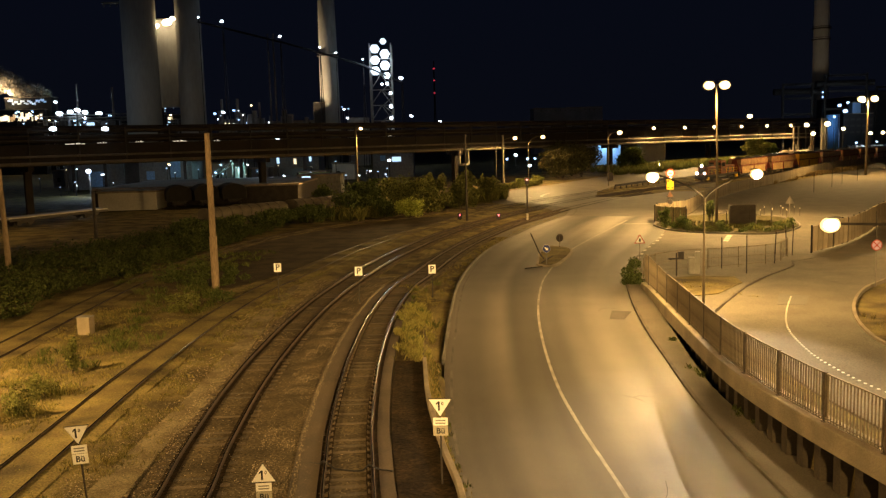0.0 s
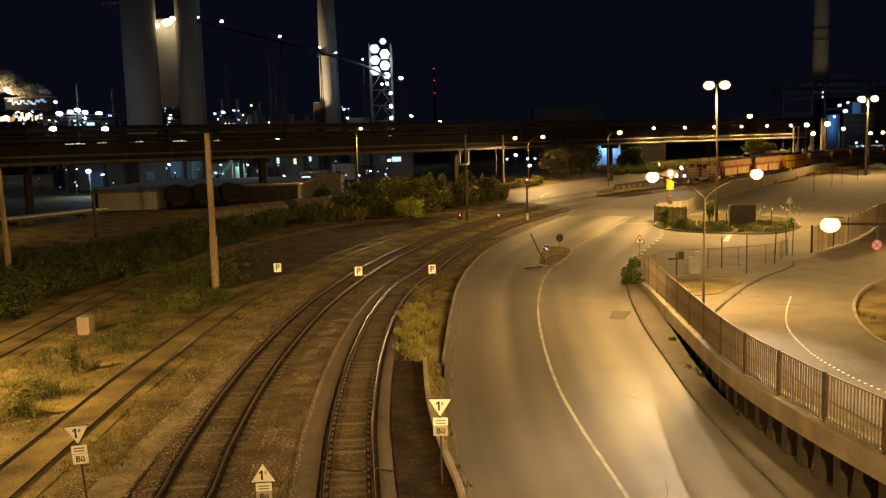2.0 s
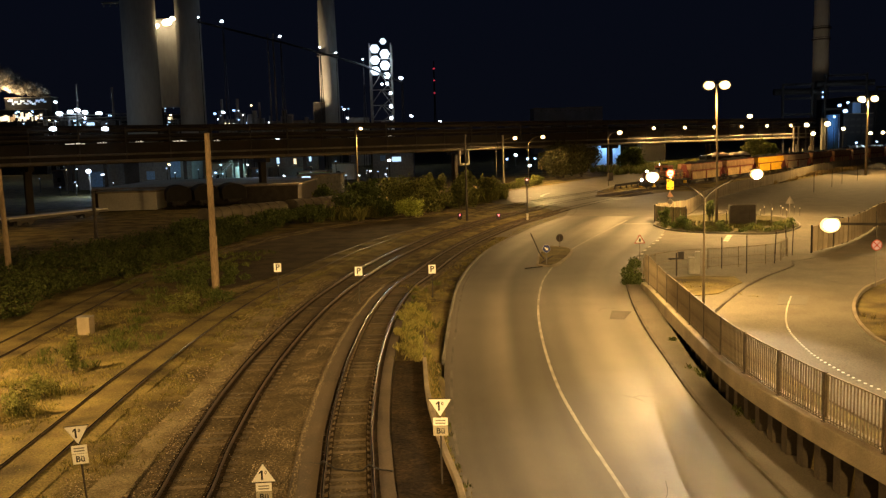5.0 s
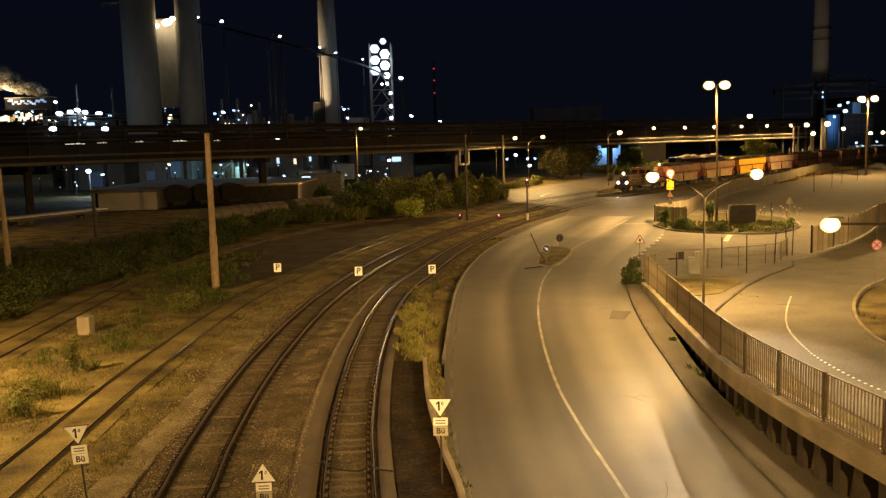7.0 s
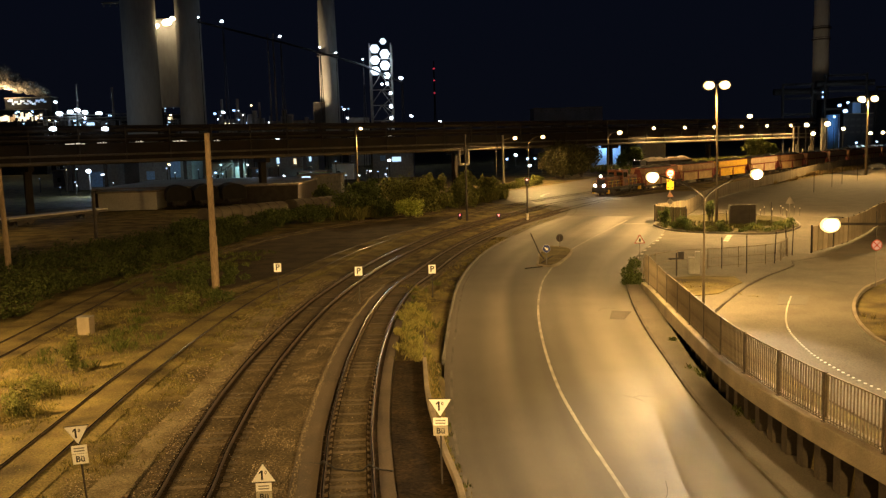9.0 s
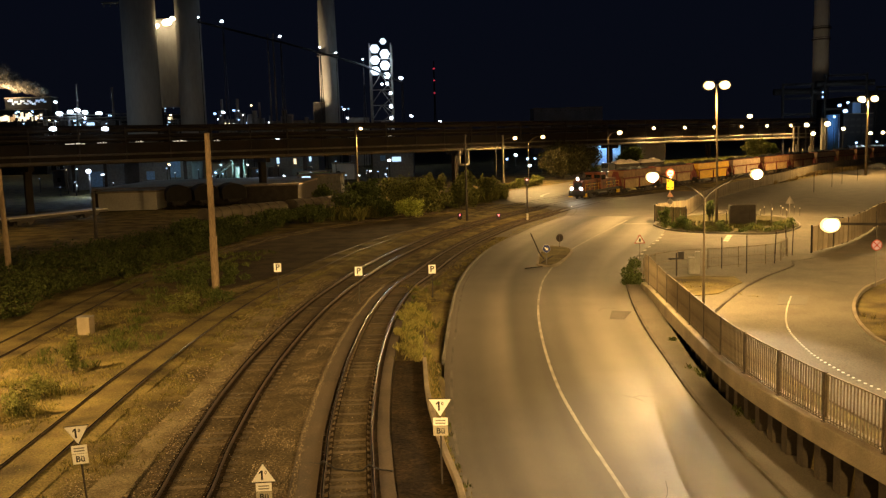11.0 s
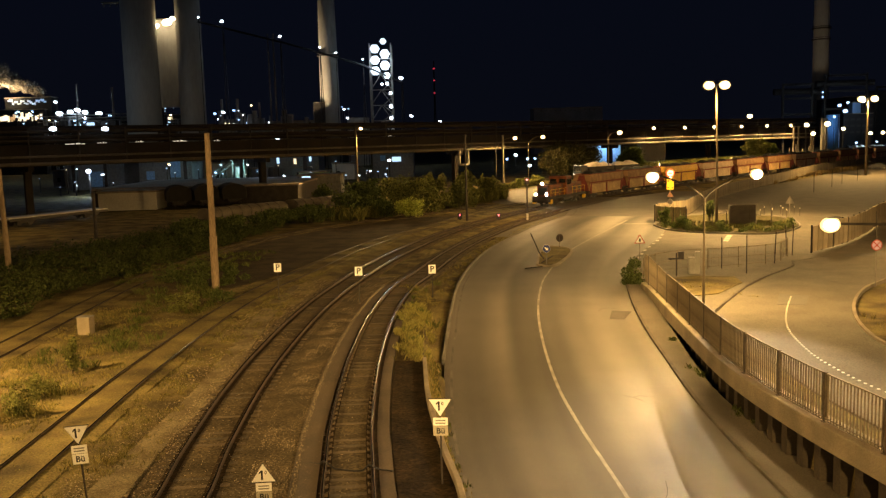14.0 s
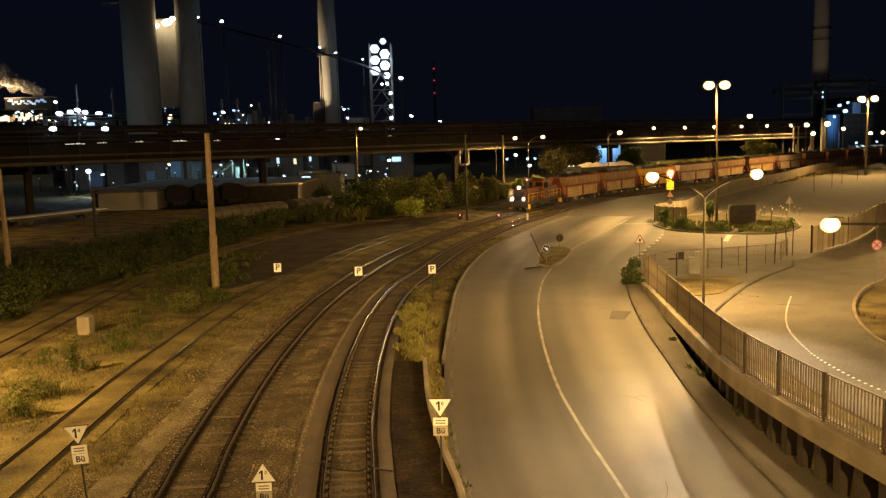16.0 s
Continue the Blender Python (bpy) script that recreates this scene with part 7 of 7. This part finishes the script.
build_block(57.0, 63.5, 250, 256, 8.4, M_CLAD_PALE, "warm-lit tall pale pier behind the bridge", name="pier_block", z=0.8)
for x, y, z, r, m_ in ((-79.5, 200, 5.6, 0.9, G_WHITE), (-70.4, 230, 6.0, 0.45, G_SODIUM_FAR), (-59.0, 238, 5.4, 0.6, G_WINDOW), (-57.8, 238, 4.4, 0.5, G_WINDOW), (-60.5, 238, 3.4, 0.5, G_BLUE), (-58.6, 238, 3.0, 0.4, G_WINDOW), (-61.5, 238, 2.4, 0.35, G_BLUE), (-52.2, 240, 5.2, 0.4, G_WHITE), (-42.2, 238, 2.0, 0.5, G_WHITE), (-25.8, 230, 2.2, 0.8, G_BLUE), (-14.9, 258, 5.0, 0.7, G_WHITE), (25.5, 300, 4.8, 0.9, G_WHITE), (22.5, 300, 3.5, 0.7, G_BLUE), (29.5, 300, 3.4, 0.8, G_BLUE), (32.0, 300, 3.5, 0.7, G_BLUE), (25.1, 250, 2.6, 0.8, G_WHITE), (40.9, 262, 4.8, 0.4, G_WHITE), (-95, 230, 1.2, 0.6, G_WHITE), (-12.5, 200, 3.0, 0.4, G_WINDOW)):
    floodlight(x, y, z, r, m_, "small cool lamp glowing under the pipe bridge")
for x in (-92, -84, -64, -50, -34):
    ob = part("steel_post", boxes((-0.4, 0.4, -0.3, 0.3, -1, 9)), M_DARKSTEEL)
    ob.location = (x, 222, 0)
    tagged(ob, "dark steel post in the works yard", "post", "posts under the bridge")

ws = thing("works_stair", pose(-57.0, 236, 0), "inclined steel stair in teal light behind the pipe bridge", "stair")
for yy in (-0.6, 0.6):
    part("stringer", tubes(((-5.5, yy, 1.2), (1.5, yy, 5.6), 0.16), seg=6), M_STEEL, ws)
    part("handrail", tubes(((-5.5, yy, 2.3), (1.5, yy, 6.7), 0.06), seg=6), M_STEEL, ws)
for k in range(16):
    u = k / 15
    part("tread", boxes((-5.7 + 7 * u, -5.3 + 7 * u, -0.6, 0.6, 1.2 + 4.4 * u, 1.26 + 4.4 * u)), M_STEEL, ws)
for xx in (-2.0, 1.6, 4.6):
    part("post", boxes((xx - 0.12, xx + 0.12, -0.12, 0.12, -0.5, 6.4 if xx > 0 else 3.2)), M_STEEL, ws)
part("platform", boxes((1.4, 5.0, -0.8, 0.8, 5.5, 5.62)), M_STEEL, ws)
part("tank", tubes(((3.2, 2.2, -0.5), (3.2, 2.2, 4.8), 1.5), seg=20), M_CLAD_PALE, ws)

# ---- standing railway wagons on the far side ----


def build_covered_wagon(x, y, yaw, length, h, label, paint=None, wide=1.0):
    w = thing("covered_wagon", pose(x, y, 0.0, 0, 0, yaw), label, "freight wagon", "standing covered wagons")
    L = length / 2
    M_WGREY = mat("wagon_grey", (0.12, 0.10, 0.072), (0.07, 0.058, 0.042), rough=0.8, scale=0.7, fine=8, bump=0.1)
    prof = [(-1.35, 1.1), (-1.4, h * 0.68)] + [(-1.4 * math.cos(a), h * 0.68 + h * 0.32 * math.sin(a)) for a in [math.pi * i / 10 for i in range(1, 10)]] + [(1.4, h * 0.68), (1.35, 1.1)]
    prof = [(a * wide, b) for a, b in prof]
    verts = [(-L, a, b) for a, b in prof] + [(L, a, b) for a, b in prof]
    k = len(prof)
    faces = [(i, i + k, i + k + 1, i + 1) for i in range(k - 1)] + [tuple(range(k)), tuple(range(2 * k - 1, k - 1, -1)), (0, k - 1, 2 * k - 1, k)]
    raw("body", verts, faces, paint or M_WGREY, w)
    for i in range(int(length / 1.6) + 1):
        xx = -L + 0.1 + i * 1.6
        bm = bmesh.new()
        for (a0, b0), (a1, b1) in zip(prof, prof[1:]):
            tube(bm, (xx, a0 * 1.01, b0), (xx, a1 * 1.01, b1 + 0.01), 0.05, seg=5)
        part("rib", bm, M_DARKSTEEL, w)
    part("frame", boxes((-L - 0.2, L + 0.2, -1.2, 1.2, 0.8, 1.1)), M_DARKSTEEL, w)
    for xx in (-L * 0.65, L * 0.65):
        bogie(w, xx)
    return w


build_covered_wagon(-26.0, 116.2, 52, 13, 2.5, "pale covered freight wagon with an arched ribbed roof")
build_covered_wagon(-17.2, 127.5, 54, 13, 2.6, "pale covered freight wagon with an arched ribbed roof")
# Three black vaulted bodies stand in for dark arched openings of the hall.
for i, x in enumerate((-45.9, -41.6, -37.2)):
    build_covered_wagon(x, 153.5 + i * 1.6, 112, 6.5, 3.7, "black rounded body standing in for a dark arched opening of the hall", mat("arch_black", (0.022, 0.02, 0.017), (0.014, 0.013, 0.011), rough=0.95, scale=1, fine=8, bump=0.2), 1.45)
fl = thing("flat_wagon", pose(-56.5, 128.5, 0, 0, 0, 66), "long flat wagon with a pale plank deck", "freight wagon")
part("deck", boxes((-9, 9, -1.4, 1.4, 1.0, 1.25), bevel=0.03), M_CLAD_PALE, fl)
part("sill", boxes((-9, 9, -1.45, -1.35, 0.75, 1.1), (-9, 9, 1.35, 1.45, 0.75, 1.1)), M_DARKSTEEL, fl)
for xx in (-6, 6):
    bogie(fl, xx)

# ---- the works on the far right ----
build_block(199, 300, 436, 470, 24.0, M_BLACK, "large dark steelworks hall behind the yard", [], name="works_hall", z=2.0)
build_block(193, 207, 425, 432, 15.6, M_BLACK, "works office front with dim window rows", [(194.5 + 2.9 * (i % 5), 13.0 - 3.0 * (i // 5), 2.0, 1.1, G_WINDOW_DIM) for i in range(15)], name="works_office", z=2.0)
build_block(197.6, 201.6, 426, 430, 5.0, M_CLAD_BLUELIT, "bluish lit plant room on the office roof", name="annexe", z=18.0)
cylinder_thing("silo", 168, 380, 2.7, 2.7, 16.8, M_CLAD_BLUELIT, "blue-lit steel silo of the works", "silo")
cylinder_thing("column", 107.8, 250, 0.75, 0.5, 13.5, M_SILO, "pale thick pillar at the end of the pipe bridge", "pillar")
cylinder_thing("column", 109.2, 251, 0.4, 0.35, 13.5, M_SILO, "pale pillar at the end of the pipe bridge", "pillar")
for x, y, h in ((104.4, 262, 9.6), (105.8, 262, 9.6), (109.6, 262, 9.0), (110.6, 263, 9.0)):
    ob = part("standpipe", tubes(((0, 0, -0.2), (0, 0, h), 0.26), ((-0.5, 0, h), (0.5, 0, h), 0.22), seg=12), M_STEEL)
    ob.location = (x, y, z_far(x, y))
    tagged(ob, "pale upright steam pipe beside the pipe bridge", "pipe", "upright pipes")
pr = thing("pipe_rack", pose(102, 258, z_far(102, 258)), "low pale tangle of valves and pipes beside the track", "pipework")
for i in range(7):
    part("pipe", tubes(((i * 1.9 - 6, 0, 0), (i * 1.9 - 6, 0, 3.0 + (i * 37 % 5) * 0.5), 0.22), ((i * 1.9 - 6, 0, 1.5), (i * 1.9 - 4.1, 0, 1.5), 0.18), seg=8), M_STEEL, pr)
part("base", boxes((-7, 7.5, -1, 1, -0.5, 0.7), bevel=0.1), M_CONCRETE, pr)
for x, y, z, r, m_ in ((104.6, 300, 15.6, 1.3, G_SODIUM_FAR), (106.1, 257, 11.8, 1.1, G_SODIUM_FAR), (108.0, 257, 9.3, 1.0, G_SODIUM_FAR), (122.6, 270, 10.5, 0.9, G_SODIUM_FAR), (130.9, 270, 8.9, 0.9, G_SODIUM_FAR), (134.7, 270, 9.0, 0.9, G_SODIUM_FAR), (108.4, 248.6, 11.9, 1.2, G_SODIUM_FAR), (199.8, 420, 23.6, 1.8, G_WHITE), (170.5, 374, 18.0, 1.6, G_BLUE), (168.0, 374, 20.4, 1.2, G_BLUE), (171.5, 374, 21.5, 1.0, G_BLUE), (166, 374, 15.8, 0.9, G_BLUE), (160, 372, 24.0, 0.6, G_BLUE), (160, 372, 26, 0.6, G_BLUE), (184, 392, 4.4, 0.9, G_BLUE), (193, 392, 4.6, 0.9, G_WINDOW), (198, 392, 4.0, 0.8, G_BLUE)):
    floodlight(x, y, z, r, m_, "lamp glowing at the works behind the yard")

# ---- cars ----


def build_car(x, y, z, yaw, paint, label, lit=False):
    c = thing("car", pose(x, y, z, 0, 0, yaw), label, "car", "parked cars")
    prof = [(-2.1, 0.35), (-2.15, 0.75), (-1.9, 0.95), (-1.3, 1.0), (-0.7, 1.42), (0.7, 1.45), (1.5, 1.0), (2.1, 0.9), (2.15, 0.4)]
    verts = [(a, -0.86 + (0.16 if b > 1.1 else 0), b) for a, b in prof] + [(a, 0.86 - (0.16 if b > 1.1 else 0), b) for a, b in prof]
    k = len(prof)
    body = raw("body", verts, [(i, i + 1, i + 1 + k, i + k) for i in range(k - 1)] + [tuple(range(k))[::-1], tuple(range(k, 2 * k)), (0, k, 2 * k - 1, k - 1)], paint, c)
    for s_ in (-1, 1):
        part("side_window", boxes((-0.9, 0.95, s_ * 0.78 - 0.03, s_ * 0.78 + 0.03, 1.02, 1.34), bevel=0.01), M_GLASS, c)
        for xx in (-1.35, 1.35):
            wh = part("wheel", tubes(((xx, s_ * 0.7, 0.32), (xx, s_ * 0.9, 0.32), 0.32), seg=18), M_BLACK, c)
            part("rim", tubes(((xx, s_ * 0.88, 0.32), (xx, s_ * 0.91, 0.32), 0.2), seg=14), M_STEEL, wh)
        part("headlight", ball(bmesh.new(), (-2.12, s_ * 0.62, 0.7), 0.26 if lit else 0.13, 0.5, 1, 0.8 if lit else 0.6), G_HEAD if lit else M_SIGN, c, "headlight")
    return c


M_CARWHITE = mat("car_white", (0.7, 0.69, 0.66), (0.65, 0.64, 0.6), rough=0.25, scale=2, fine=20, bump=0, mix=0.1)
M_CARDARK = mat("car_dark", (0.03, 0.033, 0.036), (0.024, 0.026, 0.03), rough=0.5, scale=2, fine=20, bump=0, mix=0.1)
build_car(58.1, 238, 1.55, 80, M_CARWHITE, "white car with lit headlights behind the bridge", True)
build_car(83.2, 250, 1.95, 25, M_CARWHITE, "white car parked under the pipe bridge")
build_car(93.0, 254, 2.0, 15, M_CARWHITE, "white car parked under the pipe bridge")
build_car(105.5, 213, 0.5, 150, M_CARDARK, "dark car parked at the edge of the yard")
for i in range(8):
    build_car(182 + 2.9 * i, 395 + 0.2 * i, 1.79, 100, M_CARWHITE if i % 3 else M_CARDARK, "car parked in a row beside the works", False)

# ---- lorry that drives behind the train ----


def build_truck():
    """Front towards +x."""
    t = thing("truck", Matrix.Identity(4), "tipper lorry with a pale rumpled tarpaulin over its load", "truck")
    cabm = part("cab", boxes((8.2, 10.4, -1.2, 1.2, 0.7, 2.9), bevel=0.15), M_CARDARK, t)
    part("windscreen", boxes((10.38, 10.44, -1.0, 1.0, 1.8, 2.7), bevel=0.02), M_GLASS, cabm)
    part("chassis", boxes((-9.5, 10.0, -0.9, 0.9, 0.6, 1.0)), M_DARKSTEEL, t)
    for x0, x1 in ((-9.6, -1.0), (-0.6, 7.9)):
        part("tipper_body", boxes((x0, x1, -1.25, 1.25, 1.0, 2.6), bevel=0.06), M_DARKSTEEL, t)
        nx, ny = 34, 10
        v = []
        for j in range(ny + 1):
            for i in range(nx + 1):
                u, w = i / nx, j / ny
                x, y = x0 + (x1 - x0) * u, -1.28 + 2.56 * w
                e = (1 - abs(2 * u - 1) ** 4) * (1 - abs(2 * w - 1) ** 3)
                v.append((x, y, 2.55 + e * (0.78 + 0.42 * noise.noise((x * 0.55, y * 0.7, x0)) + 0.2 * noise.noise((x * 1.7, y * 1.5, x0)))))
        raw("tarpaulin", v, [(j * (nx + 1) + i, j * (nx + 1) + i + 1, (j + 1) * (nx + 1) + i + 1, (j + 1) * (nx + 1) + i) for j in range(ny) for i in range(nx)], M_TARP, t, True)
    for xx in (-8.2, -6.9, -2.6, 1.4, 2.7, 9.0):
        for s_ in (-1, 1):
            part("wheel", tubes(((xx, s_ * 0.85, 0.5), (xx, s_ * 1.22, 0.5), 0.5), seg=18), M_BLACK, t)
    for s_ in (-1, 1):
        part("headlight", ball(bmesh.new(), (10.45, s_ * 0.9, 1.0), 0.1, 0.5, 1, 1), G_TRUCK, t, "lit headlight")
        part("roof_light", ball(bmesh.new(), (10.1, s_ * 0.7, 2.98), 0.07, 1, 1, 0.8), G_TRUCK, t, "lit roof lamp")
    return t


G_TRUCK = glow("truck_lamp", (1.0, 0.9, 0.72), 2.5)
TRUCK = build_truck()
# seconds and plan place of the lorry's middle
TRUCK_WAY = [(0.0, 101.2, 253.4), (2.5, 88.2, 243.2), (4.2, 79.2, 236.1), (6.3, 68.8, 227.7), (8.0, 60.4, 221.0), (9.2, 53.4, 215.3), (11.3, 44.5, 208.0), (13.0, 39.6, 203.7), (14.5, 37.8, 202.1), (16.0, 36.7, 201.1)]

# ---- steam over the works ----


def build_steam():
    m = mat("steam", (0.8, 0.74, 0.62), (0.6, 0.54, 0.44), rough=1.0, scale=0.12, fine=0.5, bump=0.0)
    b = m.node_tree.nodes["Principled BSDF"]
    b.inputs["Alpha"].default_value = 0.3
    out = []
    rng = random.Random(2)
    for k in range(9):
        bm = bmesh.new()
        for i in range(16):
            ball(bm, (rng.uniform(-4.5, 4.5), rng.uniform(-3, 3), rng.uniform(-2.6, 2.6) * (0.6 + 0.2 * k)), rng.uniform(1.0, 2.3 + 0.15 * k), 1.25, 1, 0.85, 2)
        for v in bm.verts:
            v.co += 0.9 * noise.noise_vector(v.co * 0.45) + 0.35 * noise.noise_vector(v.co * 1.4)
        s = part("steam_cloud", bm, m)
        s.data.polygons.foreach_set("use_smooth", [True] * len(s.data.polygons))
        out.append(tagged(s, "warm-lit white steam drifting over the works", "steam", "steam puffs over the works"))
    return out


STEAM = build_steam()


# ---- small works clutter on the skyline ----
rc = random.Random(17)
for i in range(26):
    x = rc.choice((rc.uniform(-186, -118), rc.uniform(-104, -62)))
    h = rc.uniform(23, 29)
    ob = part("vessel", tubes(((0, 0, -1), (0, 0, h), rc.uniform(0.4, 1.6)), seg=12), M_CLAD if i % 3 else M_SILO)
    ob.location = (x, 418 + rc.uniform(0, 3), 0)
    tagged(ob, "slim steel vessel of the lit works", "vessel", "vessels of the works")
for i in range(7):
    x = -184 + 10.5 * i + rc.uniform(-2, 2)
    pk = thing("pipe_rack", pose(x, 417, 0), "dark pipe rack frame of the lit works", "pipework", "pipe racks of the works")
    zt = rc.uniform(23.5, 27.5)
    for dx in (-3, 3):
        part("post", boxes((dx - 0.2, dx + 0.2, -0.2, 0.2, -1, zt)), M_DARKSTEEL, pk)
    for k in range(3):
        part("pipe", tubes(((-5, 0, zt - 1.3 * k), (5, 0, zt - 1.3 * k), 0.28), seg=8), M_STEEL, pk)
for i in range(46):
    x = rc.choice((rc.uniform(-205, -152), rc.uniform(-205, -152), rc.uniform(-106, -86), rc.uniform(-148, -118), rc.uniform(-62, -40)))
    floodlight(x, 415.5, rc.uniform(20.5, 29.5), rc.uniform(0.35, 0.75), rc.choice((G_WHITE, G_BLUE, G_BLUE, G_WINDOW, G_SODIUM_FAR)), "small lamp glowing among the pipework of the works", rc.uniform(0.8, 1.8))
for i in range(30):
    x = rc.uniform(-105, -10)
    floodlight(x, rc.uniform(205, 250), rc.uniform(0.8, 6.0), rc.uniform(0.12, 0.3), rc.choice((G_WHITE, G_BLUE, G_WINDOW, G_WINDOW_WARM)), "small cool lamp glowing under the pipe bridge", rc.uniform(0.8, 2.2))
for i in range(8):
    x = -112 + 11.5 * i
    build_block(x, x + rc.uniform(4, 8), 252 + rc.uniform(0, 6), 262, rc.uniform(3, 7.5), rc.choice((M_CLAD, M_CLAD, M_CLAD_PALE)), "small dim works building behind the pipe bridge", [(x + 1.8, rc.uniform(1.6, 3), 1.1, 1.2, rc.choice((G_WINDOW_DIM, M_CLAD_BLUELIT, M_GLASS)))], name="annexe")
for x, y, z, m_ in ((-59.6, 137.4, 13.6, G_WHITE), (-53.5, 142.4, 13.5, G_WHITE)):
    bl = thing("bridge_lamp", pose(x, y, z, 0, 0, 38.7), "blue-white floodlight on the pipe bridge", "lamp", "cool lamps along the pipe bridge")
    part("bracket", boxes((-0.04, 0.04, 0.1, 3.4, -0.1, 0.1), bevel=0.01), M_DARKSTEEL, bl)
    part("lens", ball(bmesh.new(), (0, 0, 0), 0.45, 1.3, 0.5, 0.8), m_, bl, "glowing lens")
# Glowing strips added where bright slits show in the bridge.
G_STRIP = glow("strip_lamp", (1.0, 0.88, 0.7), 0.1)
for x, y, z, w in ((-57.2, 139.5, 11.2, 3.2), (-54.0, 142.2, 11.3, 1.6), (-49.3, 146.1, 11.35, 1.5), (-44.0, 150.5, 11.3, 2.6), (-38.8, 154.8, 11.25, 1.2), (-10.0, 178.8, 11.4, 1.0)):
    sl = thing("strip_lamp", pose(x, y, z, 0, 0, 38.7), "thin warm-white glowing strip at a bright slit of the pipe bridge", "lamp", "strip lamps along the pipe bridge")
    part("bracket", boxes((-0.04, 0.04, 0.1, 3.0, -0.05, 0.05), bevel=0.01), M_DARKSTEEL, sl)
    for i in range(4):
        part("tube", boxes((-w / 2 + i * w / 4 + 0.06, -w / 2 + (i + 1) * w / 4 - 0.08 * (i % 2) - 0.06, -0.05, 0.05, -0.07, 0.06 + 0.05 * (i % 3)), bevel=0.01), G_STRIP, sl)

# dark ducts and frames of the works over the far end of the yard
for x, y, w, h in ((172, 428, 14, 33), (196, 430, 20, 37), (222, 434, 18, 31)):
    df = thing("duct_frame", pose(x, y, 0), "dark steel frame carrying wide ducts at the works", "steel frame", "duct frames of the works")
    for dx in (-w / 2, w / 2):
        part("post", boxes((dx - 0.5, dx + 0.5, -0.5, 0.5, -1, h), bevel=0.05), M_DARKSTEEL, df)
    for k in (0.55, 0.78, 0.98):
        part("beam", boxes((-w / 2, w / 2, -0.4, 0.4, h * k - 0.5, h * k + 0.5), bevel=0.05), M_DARKSTEEL, df)
    part("duct", tubes(((-w / 2 - 4, 1.2, h * 0.88), (w / 2 + 4, 1.2, h * 0.88), 1.5), seg=16), M_DARKSTEEL, df)


def motions():
    for vehicle, behind in TRAIN:
        walk(vehicle, train_rows(behind))
    way = np.array(TRUCK_WAY)
    rows = []
    for t in np.linspace(0, 16, 17):
        x, y = np.interp(t, way[:, 0], way[:, 1]), np.interp(t, way[:, 0], way[:, 2])
        rows.append((t, pose(x, y, z_far(x, y), 0, 0, math.degrees(math.atan2(-0.79, -1.0)))))
    walk(TRUCK, rows)
    for k, puff in enumerate(STEAM):
        # the puffs lie along the plume and drift away to the left, rising
        x0, z0 = -191.5 - 3.3 * k, 38.0 + 1.35 * k
        walk(puff, [(0.0, pose(x0, 428, z0, 0, 0, 20 * k)), (8.0, pose(x0 - 1.6, 428, z0 + 1.6, 0, 12, 20 * k)), (16.0, pose(x0 - 3.0, 428, z0 + 2.6, 0, 24, 20 * k))])


motions()
